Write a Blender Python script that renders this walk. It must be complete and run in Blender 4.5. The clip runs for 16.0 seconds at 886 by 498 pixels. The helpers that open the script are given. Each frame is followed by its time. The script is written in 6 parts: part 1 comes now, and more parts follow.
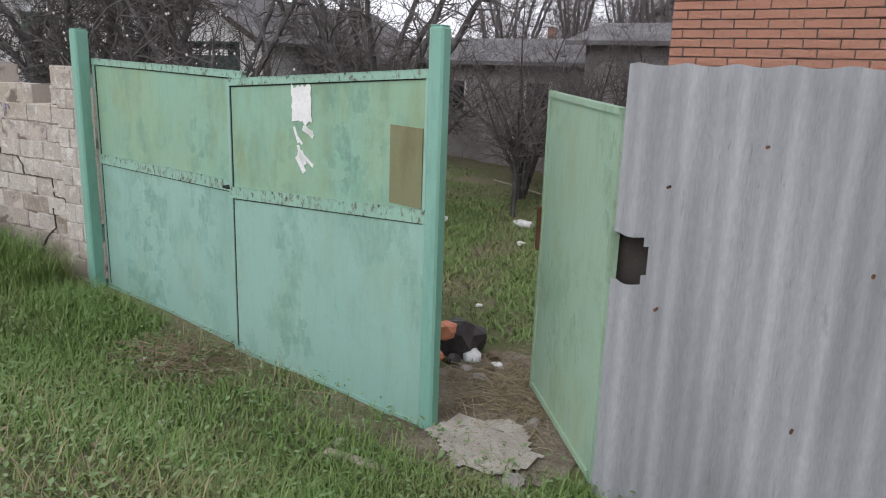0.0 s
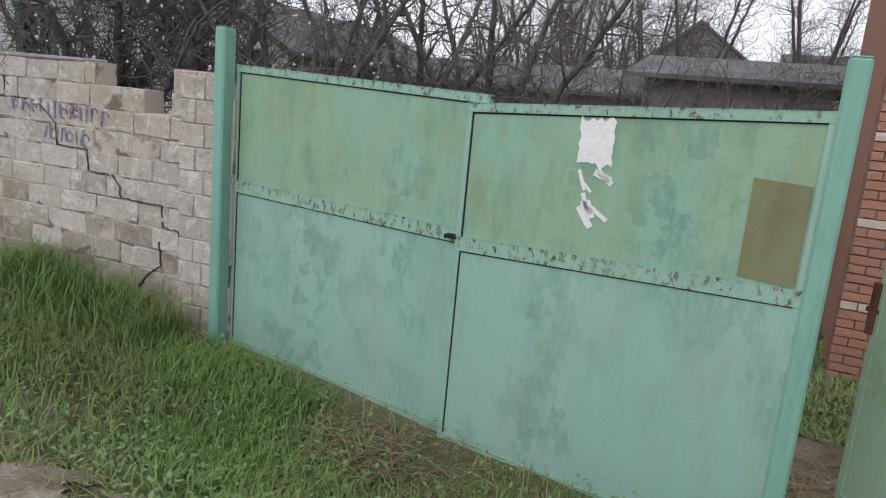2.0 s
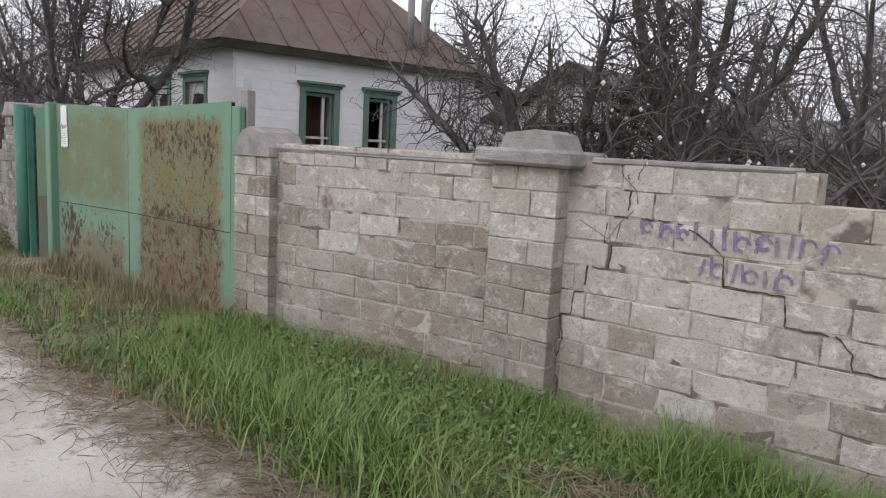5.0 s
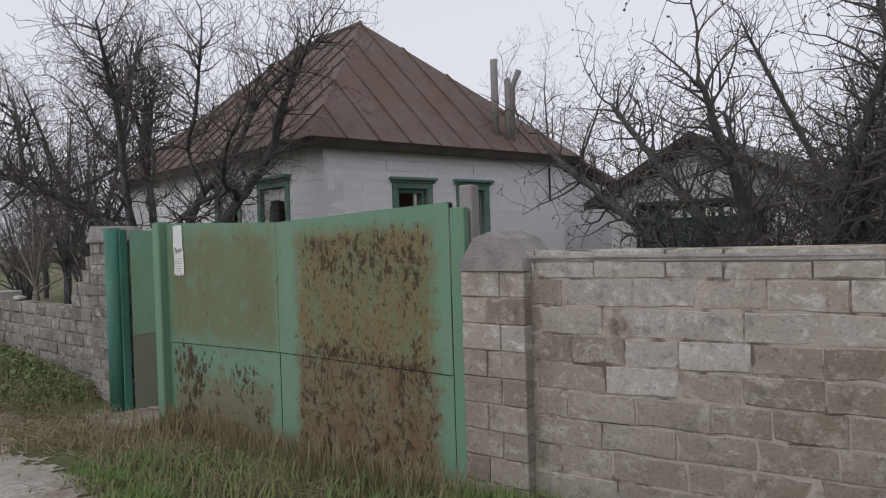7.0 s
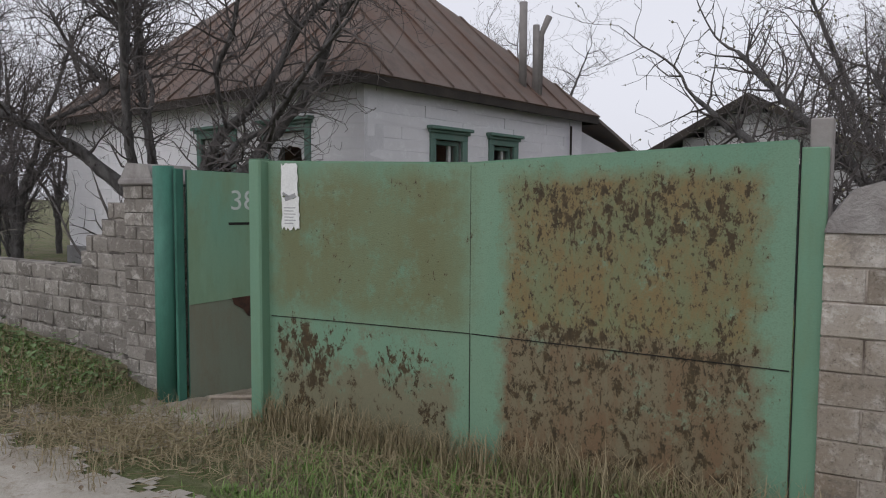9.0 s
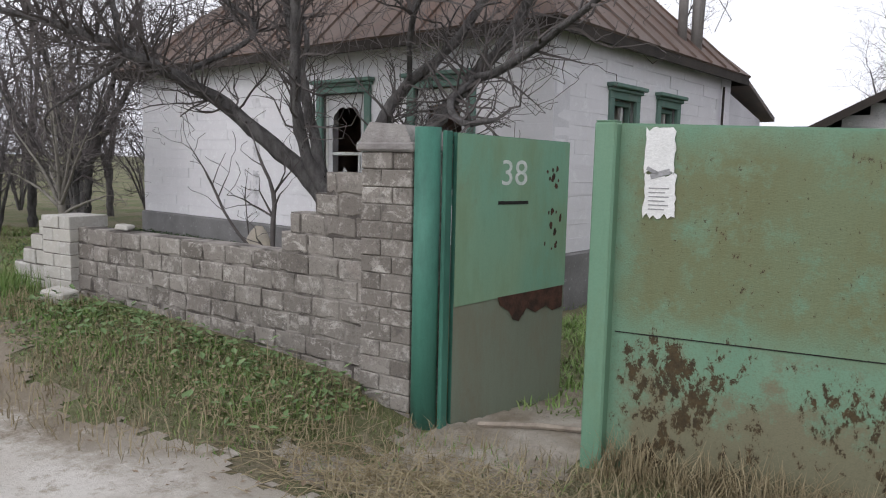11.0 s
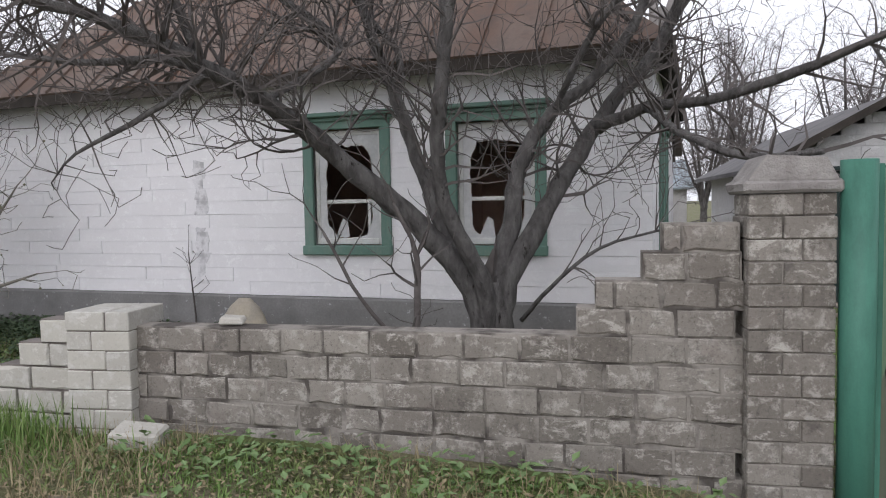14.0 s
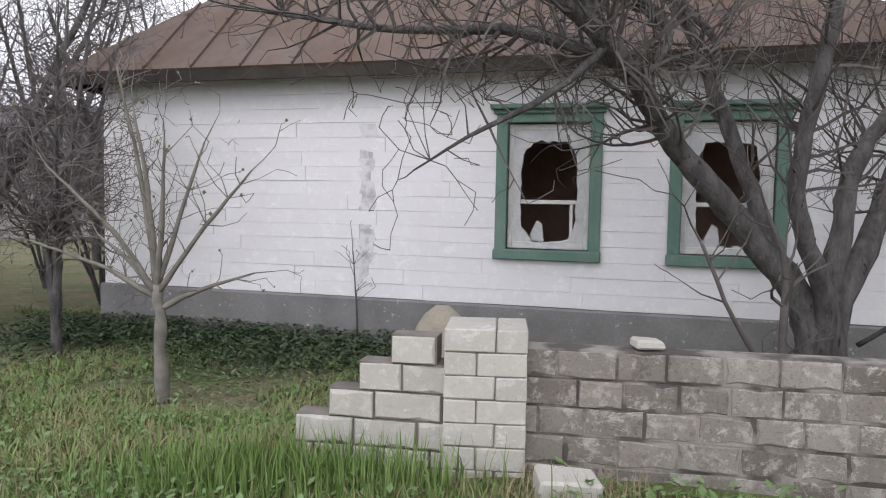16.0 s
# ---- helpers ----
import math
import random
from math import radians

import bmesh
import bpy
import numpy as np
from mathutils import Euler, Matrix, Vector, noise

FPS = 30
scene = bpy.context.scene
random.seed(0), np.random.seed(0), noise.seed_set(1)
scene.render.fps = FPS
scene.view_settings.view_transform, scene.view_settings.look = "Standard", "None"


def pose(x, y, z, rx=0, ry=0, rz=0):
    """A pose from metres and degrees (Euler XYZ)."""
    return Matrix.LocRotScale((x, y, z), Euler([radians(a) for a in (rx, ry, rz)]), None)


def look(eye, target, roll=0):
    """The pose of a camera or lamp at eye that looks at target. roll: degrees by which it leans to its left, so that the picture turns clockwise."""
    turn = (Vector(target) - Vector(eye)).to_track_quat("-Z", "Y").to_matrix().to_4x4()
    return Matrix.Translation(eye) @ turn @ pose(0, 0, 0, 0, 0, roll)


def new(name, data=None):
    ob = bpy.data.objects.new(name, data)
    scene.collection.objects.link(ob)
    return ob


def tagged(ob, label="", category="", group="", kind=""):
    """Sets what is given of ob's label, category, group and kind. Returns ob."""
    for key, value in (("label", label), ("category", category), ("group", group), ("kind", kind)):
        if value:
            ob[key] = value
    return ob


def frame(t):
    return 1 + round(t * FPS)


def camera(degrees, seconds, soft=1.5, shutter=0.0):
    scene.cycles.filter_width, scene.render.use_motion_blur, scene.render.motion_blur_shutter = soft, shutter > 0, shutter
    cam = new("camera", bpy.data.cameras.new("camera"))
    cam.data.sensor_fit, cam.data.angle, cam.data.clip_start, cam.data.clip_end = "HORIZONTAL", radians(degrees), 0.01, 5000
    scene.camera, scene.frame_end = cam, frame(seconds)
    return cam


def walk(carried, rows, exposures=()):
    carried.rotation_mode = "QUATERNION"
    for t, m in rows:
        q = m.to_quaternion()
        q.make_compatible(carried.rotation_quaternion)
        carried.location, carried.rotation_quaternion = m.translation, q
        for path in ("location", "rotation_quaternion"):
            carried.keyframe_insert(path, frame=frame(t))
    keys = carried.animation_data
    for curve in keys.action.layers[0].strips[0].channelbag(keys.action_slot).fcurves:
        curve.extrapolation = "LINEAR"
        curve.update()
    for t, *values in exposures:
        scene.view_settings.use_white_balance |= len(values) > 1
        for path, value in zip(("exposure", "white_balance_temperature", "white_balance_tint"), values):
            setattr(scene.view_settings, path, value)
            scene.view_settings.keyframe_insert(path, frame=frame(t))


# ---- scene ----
cam = camera(63.2, 16.0, 1.1)
PATH = [
    (0, (-0.066, -0.016, 1.578), (-1.061, 1.656, 1.112), 2.0),
    (0.5, (-0.497, -0.03, 1.589), (-1.496, 1.646, 1.149), 2.3),
    (1, (-1.044, -0.061, 1.532), (-1.99, 1.657, 1.144), 3.0),
    (1.5, (-1.649, -0.031, 1.507), (-2.511, 1.731, 1.117), 4.6),
    (2, (-2.234, -0.095, 1.516), (-3.084, 1.669, 1.112), 5.3),
    (2.5, (-2.828, -0.203, 1.53), (-3.752, 1.524, 1.127), 5.1),
    (3, (-3.459, -0.176, 1.526), (-4.465, 1.511, 1.151), 4.3),
    (3.5, (-4.041, -0.246, 1.573), (-5.16, 1.369, 1.198), 3.7),
    (4, (-4.694, -0.313, 1.549), (-5.969, 1.191, 1.213), 3.0),
    (4.5, (-5.413, -0.32, 1.555), (-6.709, 1.171, 1.242), 2.7),
    (5, (-6.057, -0.4, 1.598), (-7.344, 1.104, 1.317), 2.9),
    (5.2, (-6.338, -0.397, 1.614), (-7.63, 1.112, 1.386), 2.3),
    (7.3, (-8.845, -0.446, 1.667), (-10.138, 1.079, 1.645), -2.1),
    (7.5, (-9.072, -0.477, 1.663), (-10.336, 1.073, 1.643), -1.9),
    (8, (-9.786, -0.533, 1.668), (-10.942, 1.099, 1.65), -1.5),
    (8.5, (-10.436, -0.677, 1.613), (-11.516, 1.006, 1.556), 0.2),
    (9, (-11.139, -0.732, 1.584), (-12.195, 0.962, 1.451), 0.3),
    (9.5, (-11.785, -0.764, 1.595), (-12.849, 0.916, 1.385), 0.3),
    (10, (-12.387, -0.768, 1.603), (-13.454, 0.909, 1.374), 0.6),
    (10.2, (-12.663, -0.731, 1.613), (-13.73, 0.945, 1.384), 0.9),
    (12.3, (-15.484, -0.833, 1.652), (-16.313, 0.974, 1.427), 1.4),
    (12.5, (-15.749, -0.843, 1.656), (-16.5, 1.003, 1.489), 1.3),
    (13, (-16.406, -0.881, 1.663), (-16.977, 1.033, 1.565), 1.0),
    (13.5, (-17.02, -0.866, 1.644), (-17.477, 1.078, 1.533), 0.5),
    (14, (-17.599, -0.779, 1.677), (-17.987, 1.179, 1.554), -1.1),
    (14.5, (-18.292, -0.755, 1.726), (-18.624, 1.213, 1.603), -0.1),
    (15, (-19.009, -0.683, 1.734), (-19.327, 1.287, 1.605), -0.2),
    (15.5, (-19.687, -0.598, 1.724), (-20.001, 1.374, 1.6), -0.1),
    (16, (-20.372, -0.491, 1.687), (-20.63, 1.488, 1.564), 1.1),
]
EXPOSURES = [(t, stops, 6250, 14) for t, stops in ((0, 0.42), (1.5, 0.27), (3.0, 0.18), (5.2, 0.3), (7.3, -0.35), (8.5, -0.35), (10.2, 0.15), (12.3, 0.22), (13.5, 0.2), (14.5, 0.35), (15, 0.4), (16, 0.5))]
walk(cam, [(t, look(eye, target, roll)) for t, eye, target, roll in PATH], EXPOSURES)

# ---------------------------------------------------------------- light
world = bpy.data.worlds.new("world")
scene.world = world
world.use_nodes = True
wn = world.node_tree.nodes
sky = wn.new("ShaderNodeTexSky")
sky.sky_type = "NISHITA"
sky.sun_disc = False
sky.sun_elevation = radians(38)
sky.sun_rotation = radians(200)
sky.air_density = 1.0
sky.dust_density = 4.0
pale = wn.new("ShaderNodeHueSaturation")
pale.inputs["Saturation"].default_value = 0.12
world.node_tree.links.new(sky.outputs[0], pale.inputs["Color"])
cloud = wn.new("ShaderNodeMix")
cloud.data_type = "RGBA"
cloud.inputs[0].default_value = 0.76
cloud.inputs[7].default_value = (7.0, 7.1, 7.4, 1.0)
world.node_tree.links.new(pale.outputs[0], cloud.inputs[6])
world.node_tree.links.new(cloud.outputs[2], wn["Background"].inputs[0])
wn["Background"].inputs[1].default_value = 0.15

sun_data = bpy.data.lights.new("sun", "SUN")
sun_data.energy = 0.6
sun_data.angle = radians(25)
sun_data.color = (1.0, 0.985, 0.96)
sun = new("sun", sun_data)
sun.matrix_world = look((-6, -20, 22), (-9, 4, 0))


# ---------------------------------------------------------------- materials
class Graph:
    """A small writer of node materials."""

    def __init__(self, name, rough=0.85, metal=0.0):
        self.mat = bpy.data.materials.new(name)
        self.mat.use_nodes = True
        self.nt = self.mat.node_tree
        self.bsdf = self.nt.nodes["Principled BSDF"]
        self.bsdf.inputs["Roughness"].default_value = rough
        self.bsdf.inputs["Metallic"].default_value = metal
        self.bsdf.inputs["Specular IOR Level"].default_value = 0.3

    def node(self, kind, **sets):
        n = self.nt.nodes.new(kind)
        for k, v in sets.items():
            n.inputs[k].default_value = v
        return n

    def link(self, a, b):
        self.nt.links.new(a, b)

    def place(self, stretch=(1, 1, 1), own=False):
        """World position in metres, shifted piece by piece where own is set."""
        geo = self.node("ShaderNodeNewGeometry")
        out = geo.outputs["Position"]
        if own:
            info = self.node("ShaderNodeObjectInfo")
            mul = self.node("ShaderNodeVectorMath")
            mul.operation = "MULTIPLY_ADD"
            mul.inputs[1].default_value = (37.0, 53.0, 71.0)
            self.link(info.outputs["Random"], mul.inputs[0])
            self.link(out, mul.inputs[2])
            out = mul.outputs[0]
        mp = self.node("ShaderNodeMapping")
        mp.inputs["Scale"].default_value = stretch
        self.link(out, mp.inputs["Vector"])
        return mp.outputs[0]

    def noise(self, at, scale, detail=4.0, rough=0.55, distort=0.0):
        n = self.node("ShaderNodeTexNoise", Scale=scale, Detail=detail, Roughness=rough, Distortion=distort)
        self.link(at, n.inputs["Vector"])
        return n.outputs["Fac"]

    def ramp(self, fac, lo, hi):
        n = self.node("ShaderNodeMapRange")
        n.inputs["From Min"].default_value = lo
        n.inputs["From Max"].default_value = hi
        self.link(fac, n.inputs["Value"])
        return n.outputs[0]

    def mix(self, fac, a, b, mode="MIX"):
        n = self.nt.nodes.new("ShaderNodeMix")
        n.data_type = "RGBA"
        n.blend_type = mode
        for sock, v in ((n.inputs[0], fac), (n.inputs[6], a), (n.inputs[7], b)):
            if isinstance(v, (int, float)):
                sock.default_value = v if sock is n.inputs[0] or sock.type == "VALUE" else (v, v, v, 1.0)
            elif isinstance(v, tuple):
                sock.default_value = (*v, 1.0)
            else:
                self.link(v, sock)
        return n.outputs[2]

    def times(self, a, b):
        n = self.nt.nodes.new("ShaderNodeMath")
        n.operation = "MULTIPLY"
        for sock, v in ((n.inputs[0], a), (n.inputs[1], b)):
            if isinstance(v, (int, float)):
                sock.default_value = v
            else:
                self.link(v, sock)
        return n.outputs[0]

    def finish(self, color, bump=None, strength=0.3, depth=0.01, rough=None):
        if isinstance(color, tuple):
            self.bsdf.inputs["Base Color"].default_value = (*color, 1.0)
        else:
            self.link(color, self.bsdf.inputs["Base Color"])
        if bump is not None:
            b = self.node("ShaderNodeBump", Strength=strength, Distance=depth)
            self.link(bump, b.inputs["Height"])
            self.link(b.outputs[0], self.bsdf.inputs["Normal"])
        if rough is not None:
            self.link(rough, self.bsdf.inputs["Roughness"])
        return self.mat


def mottled(name, a, b, scale=3.0, fine=40.0, rough=0.9, own=False, bump=0.4, depth=0.01, speck=None, stretch=(1, 1, 1), spread=(0.35, 0.65)):
    """Two tones in broad stains, a fine grain, and optional dark specks."""
    g = Graph(name, rough)
    at = g.place(stretch, own)
    broad, grain = g.noise(at, scale, 5), g.noise(at, fine, 4, 0.65)
    c = g.mix(g.ramp(broad, *spread), a, b)
    c = g.mix(g.times(g.ramp(grain, 0.3, 0.75), 0.35), c, tuple(0.45 * v for v in a))
    if speck:
        c = g.mix(g.ramp(g.noise(at, fine * 0.35, 6, 0.7), 0.62, 0.68), c, speck)
    return g.finish(c, grain, bump, depth)


def brickish(name, tones, rough=0.95, lime=None, soot=None, lichen=None, grime=0.6, ochre=None):
    """Blocks that differ piece by piece, with pits, smeared mortar and stains."""
    g = Graph(name, rough)
    info = g.node("ShaderNodeObjectInfo")
    at, wide = g.place(own=True), g.place()
    c = g.mix(info.outputs["Random"], tones[0], tones[1])
    odd = g.ramp(g.noise(g.place((0.001, 0.001, 0.001), True), 9.0, 1), 0.52, 0.6)
    c = g.mix(g.times(odd, 0.55), c, tones[2])
    c = g.mix(g.times(g.ramp(g.noise(wide, 1.3, 5, 0.6), 0.42, 0.66), 0.5), c, tones[2])
    if ochre:
        c = g.mix(g.times(g.ramp(g.noise(wide, 1.1, 6, 0.65, 0.3), 0.48, 0.64), 0.55), c, ochre)
    if lime:
        c = g.mix(g.times(g.ramp(g.noise(at, 9.0, 8, 0.78), 0.52, 0.6), 0.65), c, lime)
        c = g.mix(g.times(g.ramp(g.noise(g.place((1, 1, 1.6)), 4.5, 9, 0.78, 0.5), 0.57, 0.61), 0.65), c, tuple(min(0.8, 1.15 * v) for v in lime))
    if soot:
        c = g.mix(g.times(g.ramp(g.noise(at, 6.0, 8, 0.78, 0.4), 0.55, 0.63), 0.5), c, soot)
        c = g.mix(g.times(g.ramp(g.noise(g.place((1, 1, 0.45)), 3.2, 9, 0.8), 0.57, 0.68), 0.5), c, soot)
    if lichen:
        c = g.mix(g.times(g.ramp(g.noise(wide, 3.3, 8, 0.75), 0.56, 0.66), 0.4), c, lichen)
    pit = g.noise(at, 60.0, 8, 0.8)
    worn = g.noise(at, 22, 8, 0.78)
    c = g.mix(g.times(g.ramp(worn, 0.56, 0.64), 0.7 * grime), c, tuple(0.6 * v for v in tones[2]))
    c = g.mix(g.times(g.ramp(pit, 0.55, 0.63), grime), c, tuple(0.5 * v for v in tones[2]))
    c = g.mix(g.times(g.ramp(pit, 0.44, 0.36), 0.5 * grime), c, tuple(min(0.85, 1.25 * v) for v in tones[0]))
    return g.finish(c, g.mix(0.5, pit, worn), 0.8 if grime > 0.3 else 0.4, 0.012 if grime > 0.3 else 0.005)


def painted(name, base, faded, worn, rust=None, rust_at=(0.6, 0.63), blotch=None, rough=0.55, streak=0.35, flakes=7.5):
    """Old oil paint on sheet steel: fading in streaks, overpainted blotches, chips down to rust."""
    g = Graph(name, rough)
    at, tall = g.place(), g.place((1, 1, streak))
    c = g.mix(g.ramp(g.noise(tall, 1.3, 4), 0.38, 0.62), base, faded)
    c = g.mix(g.times(g.ramp(g.noise(tall, 4.0, 7, 0.7), 0.48, 0.66), 0.8), c, worn)
    c = g.mix(g.times(g.ramp(g.noise(g.place((6, 6, 0.7)), 5.0, 5, 0.65), 0.5, 0.75), 0.2), c, tuple(0.7 * v for v in worn))
    if blotch:
        smear = g.times(g.ramp(g.noise(g.place((1, 1, 0.6)), 3.6, 8, 0.68), 0.5, 0.57), g.ramp(g.noise(at, 1.3, 2), 0.4, 0.55))
        c = g.mix(g.times(g.times(smear, g.ramp(g.noise(g.place((3, 3, 0.8)), 14, 6, 0.7), 0.3, 0.6)), 0.55), c, blotch)
        for size, lo, most in ((8.0, 0.6, 0.75), (15.0, 0.66, 0.85)):
            wob = g.node("ShaderNodeVectorMath")
            wob.operation = "MULTIPLY_ADD"
            wob.inputs[1].default_value = (0.05, 0.05, 0.05)
            fuzz = g.node("ShaderNodeTexNoise", Scale=30.0, Detail=3.0)
            g.link(at, fuzz.inputs["Vector"])
            g.link(fuzz.outputs["Color"], wob.inputs[0])
            g.link(g.place((1, 1, 0.75)), wob.inputs[2])
            cell = g.node("ShaderNodeTexVoronoi", Scale=size)
            cell.distance = "CHEBYCHEV"
            g.link(wob.outputs[0], cell.inputs["Vector"])
            tone = g.node("ShaderNodeSeparateColor")
            g.link(cell.outputs["Color"], tone.inputs[0])
            dab = g.times(g.ramp(tone.outputs[0], lo, lo + 0.25), g.ramp(g.noise(g.place((1, 1, 0.5)), 1.7, 3), 0.48, 0.62))
            dab = g.times(dab, g.ramp(g.noise(g.place((2, 2, 0.6)), 20, 5, 0.7), 0.32, 0.6))
            c = g.mix(g.times(dab, most), c, blotch)
    grain = g.noise(at, 90, 3)
    c = g.mix(g.times(g.ramp(grain, 0.4, 0.8), 0.2), c, tuple(0.6 * v for v in base))
    height = grain
    if rust:
        flake = g.noise(g.place((1, 1, 0.55)), flakes, 8, 0.72, 0.25)
        if flakes < 25:
            both = g.node("ShaderNodeMath")
            both.operation = "ADD"
            g.link(g.times(flake, 0.6), both.inputs[0])
            g.link(g.times(g.noise(g.place((1, 1, 0.7)), 3.2, 4, 0.6), 0.4), both.inputs[1])
            flake = both.outputs[0]
        chips = g.ramp(flake, *rust_at)
        stain = g.ramp(flake, rust_at[0] - 0.1, rust_at[1])
        c = g.mix(g.times(stain, 0.45), c, rust[1])
        c = g.mix(chips, c, g.mix(g.ramp(g.noise(at, 30, 5), 0.35, 0.65), rust[0], rust[1]))
        height = g.mix(chips, grain, 0.0)
    return g.finish(c, height, 0.25, 0.004)


MINT = painted("mint_paint", (0.235, 0.395, 0.33), (0.26, 0.415, 0.345), (0.235, 0.35, 0.27), blotch=(0.15, 0.275, 0.215))
MINT_OLD = painted("faded_mint_paint", (0.215, 0.385, 0.295), (0.235, 0.36, 0.24), (0.215, 0.285, 0.155), blotch=(0.13, 0.25, 0.19))
# Yellowish wicket mint, its colour lightened in place of light on that face.
MINT_PALE = painted("lightened_mint_paint", (0.28, 0.405, 0.295), (0.3, 0.415, 0.31), (0.27, 0.34, 0.19), blotch=(0.19, 0.28, 0.185))
MINT_CHIP = painted("chipped_mint_paint", (0.23, 0.41, 0.325), (0.25, 0.41, 0.32), (0.22, 0.36, 0.27), rust=((0.03, 0.035, 0.03), (0.18, 0.2, 0.15)), rust_at=(0.565, 0.577), flakes=34.0)
MINT_POST = painted("post_paint", (0.17, 0.35, 0.275), (0.20, 0.375, 0.30), (0.14, 0.28, 0.22), rust=((0.05, 0.04, 0.03), (0.16, 0.15, 0.1)), rust_at=(0.7, 0.73))


def rusting_gate():
    """Mint paint on sheet steel: olive stains panel by panel, flaking to dark rust, worst at the lower right."""
    g = Graph("flaking_gate_paint", 0.62)
    at = g.place()
    sep = g.node("ShaderNodeSeparateXYZ")
    warp = g.node("ShaderNodeVectorMath")
    warp.operation = "MULTIPLY_ADD"
    warp.inputs[1].default_value = (0.34, 0.0, 0.3)
    puff = g.node("ShaderNodeTexNoise", Scale=6.0, Detail=8.0, Roughness=0.72)
    g.link(at, puff.inputs["Vector"])
    g.link(puff.outputs["Color"], warp.inputs[0])
    moved = g.node("ShaderNodeVectorMath")
    moved.inputs[1].default_value = (15.0 - 0.17, 0.0, -0.15)
    g.link(at, moved.inputs[0])
    g.link(moved.outputs[0], warp.inputs[2])
    g.link(warp.outputs[0], sep.inputs[0])
    u, z = sep.outputs[0], sep.outputs[2]

    def patch(u0, u1, z0, z1, soft=0.06):
        a = g.times(g.ramp(u, u0 - soft, u0 + soft), g.ramp(u, u1 + soft, u1 - soft))
        return g.times(a, g.times(g.ramp(z, z0 - soft, z0 + soft), g.ramp(z, z1 + soft, z1 - soft)))

    def plus(a, b):
        n = g.node("ShaderNodeMath")
        for sock, v in ((n.inputs[0], a), (n.inputs[1], b)):
            if isinstance(v, (int, float)):
                sock.default_value = v
            else:
                g.link(v, sock)
        return n.outputs[0]

    tall = g.place((1, 1, 0.3))
    c = g.mix(g.ramp(g.noise(tall, 2.0, 5), 0.38, 0.62), (0.135, 0.255, 0.17), (0.165, 0.27, 0.18))
    upper_left, upper_right = patch(0.06, 1.66, 0.8, 1.78, 0.1), patch(1.93, 3.33, 0.8, 1.74, 0.06)
    low_left, low_right = patch(0.1, 1.55, -0.4, 0.74, 0.05), patch(1.9, 3.34, -0.4, 0.84, 0.05)
    mott = g.noise(at, 5.0, 9, 0.78)
    c = g.mix(g.times(upper_left, g.ramp(mott, 0.3, 0.5)), c, g.mix(g.ramp(g.noise(tall, 3.0, 6, 0.7), 0.4, 0.6), (0.145, 0.175, 0.095), (0.142, 0.155, 0.078)))
    c = g.mix(g.times(upper_right, g.ramp(mott, 0.3, 0.43)), c, g.mix(g.ramp(g.noise(g.place((1, 1, 0.5)), 7.0, 8, 0.75), 0.42, 0.58), (0.15, 0.165, 0.085), (0.18, 0.135, 0.06)))
    foot = g.ramp(z, 0.62, 0.1)
    c = g.mix(g.times(g.times(low_left, g.ramp(plus(g.times(mott, 0.8), g.times(foot, 0.25)), 0.4, 0.52)), 0.9), c, (0.165, 0.145, 0.09))
    c = g.mix(g.times(low_right, g.ramp(mott, 0.3, 0.44)), c, g.mix(g.ramp(g.noise(tall, 6.0, 7, 0.75), 0.42, 0.6), (0.165, 0.14, 0.085), (0.155, 0.1, 0.055)))
    fine = g.noise(g.place((1, 1, 0.6)), 19.0, 9, 0.76, 0.2)
    broad = g.noise(g.place((1, 1, 0.55)), 4.5, 6, 0.66)
    speck = g.noise(g.place((1, 1, 0.6)), 42.0, 6, 0.7)
    flake = plus(g.times(fine, 0.7), g.times(broad, 0.3))
    top_band = patch(1.93, 3.28, 1.4, 1.74, 0.12)
    left_low = patch(0.1, 0.6, 0.05, 0.72, 0.1)
    amount = plus(plus(g.times(upper_right, 0.052), g.times(top_band, 0.05)), plus(g.times(low_left, 0.06), plus(g.times(left_low, 0.05), g.times(low_right, 0.088))))
    chips = g.ramp(plus(flake, amount), 0.612, 0.622)
    dots = g.times(g.ramp(plus(speck, g.times(plus(upper_right, low_right), 0.07)), 0.645, 0.66), plus(upper_left, plus(upper_right, low_right)))
    halo = g.times(g.ramp(plus(flake, amount), 0.57, 0.63), 0.5)
    c = g.mix(g.times(halo, 0.75), c, (0.13, 0.105, 0.058))
    rust = g.mix(g.ramp(g.noise(at, 25, 6, 0.7), 0.35, 0.65), (0.03, 0.022, 0.011), (0.072, 0.048, 0.021))
    c = g.mix(g.times(dots, 0.85), c, rust)
    c = g.mix(chips, c, rust)
    grain = g.noise(at, 110, 4)
    c = g.mix(g.times(g.ramp(grain, 0.45, 0.75), 0.3), c, (0.08, 0.085, 0.05))
    return g.finish(c, g.mix(chips, grain, 0.0), 0.4, 0.005)


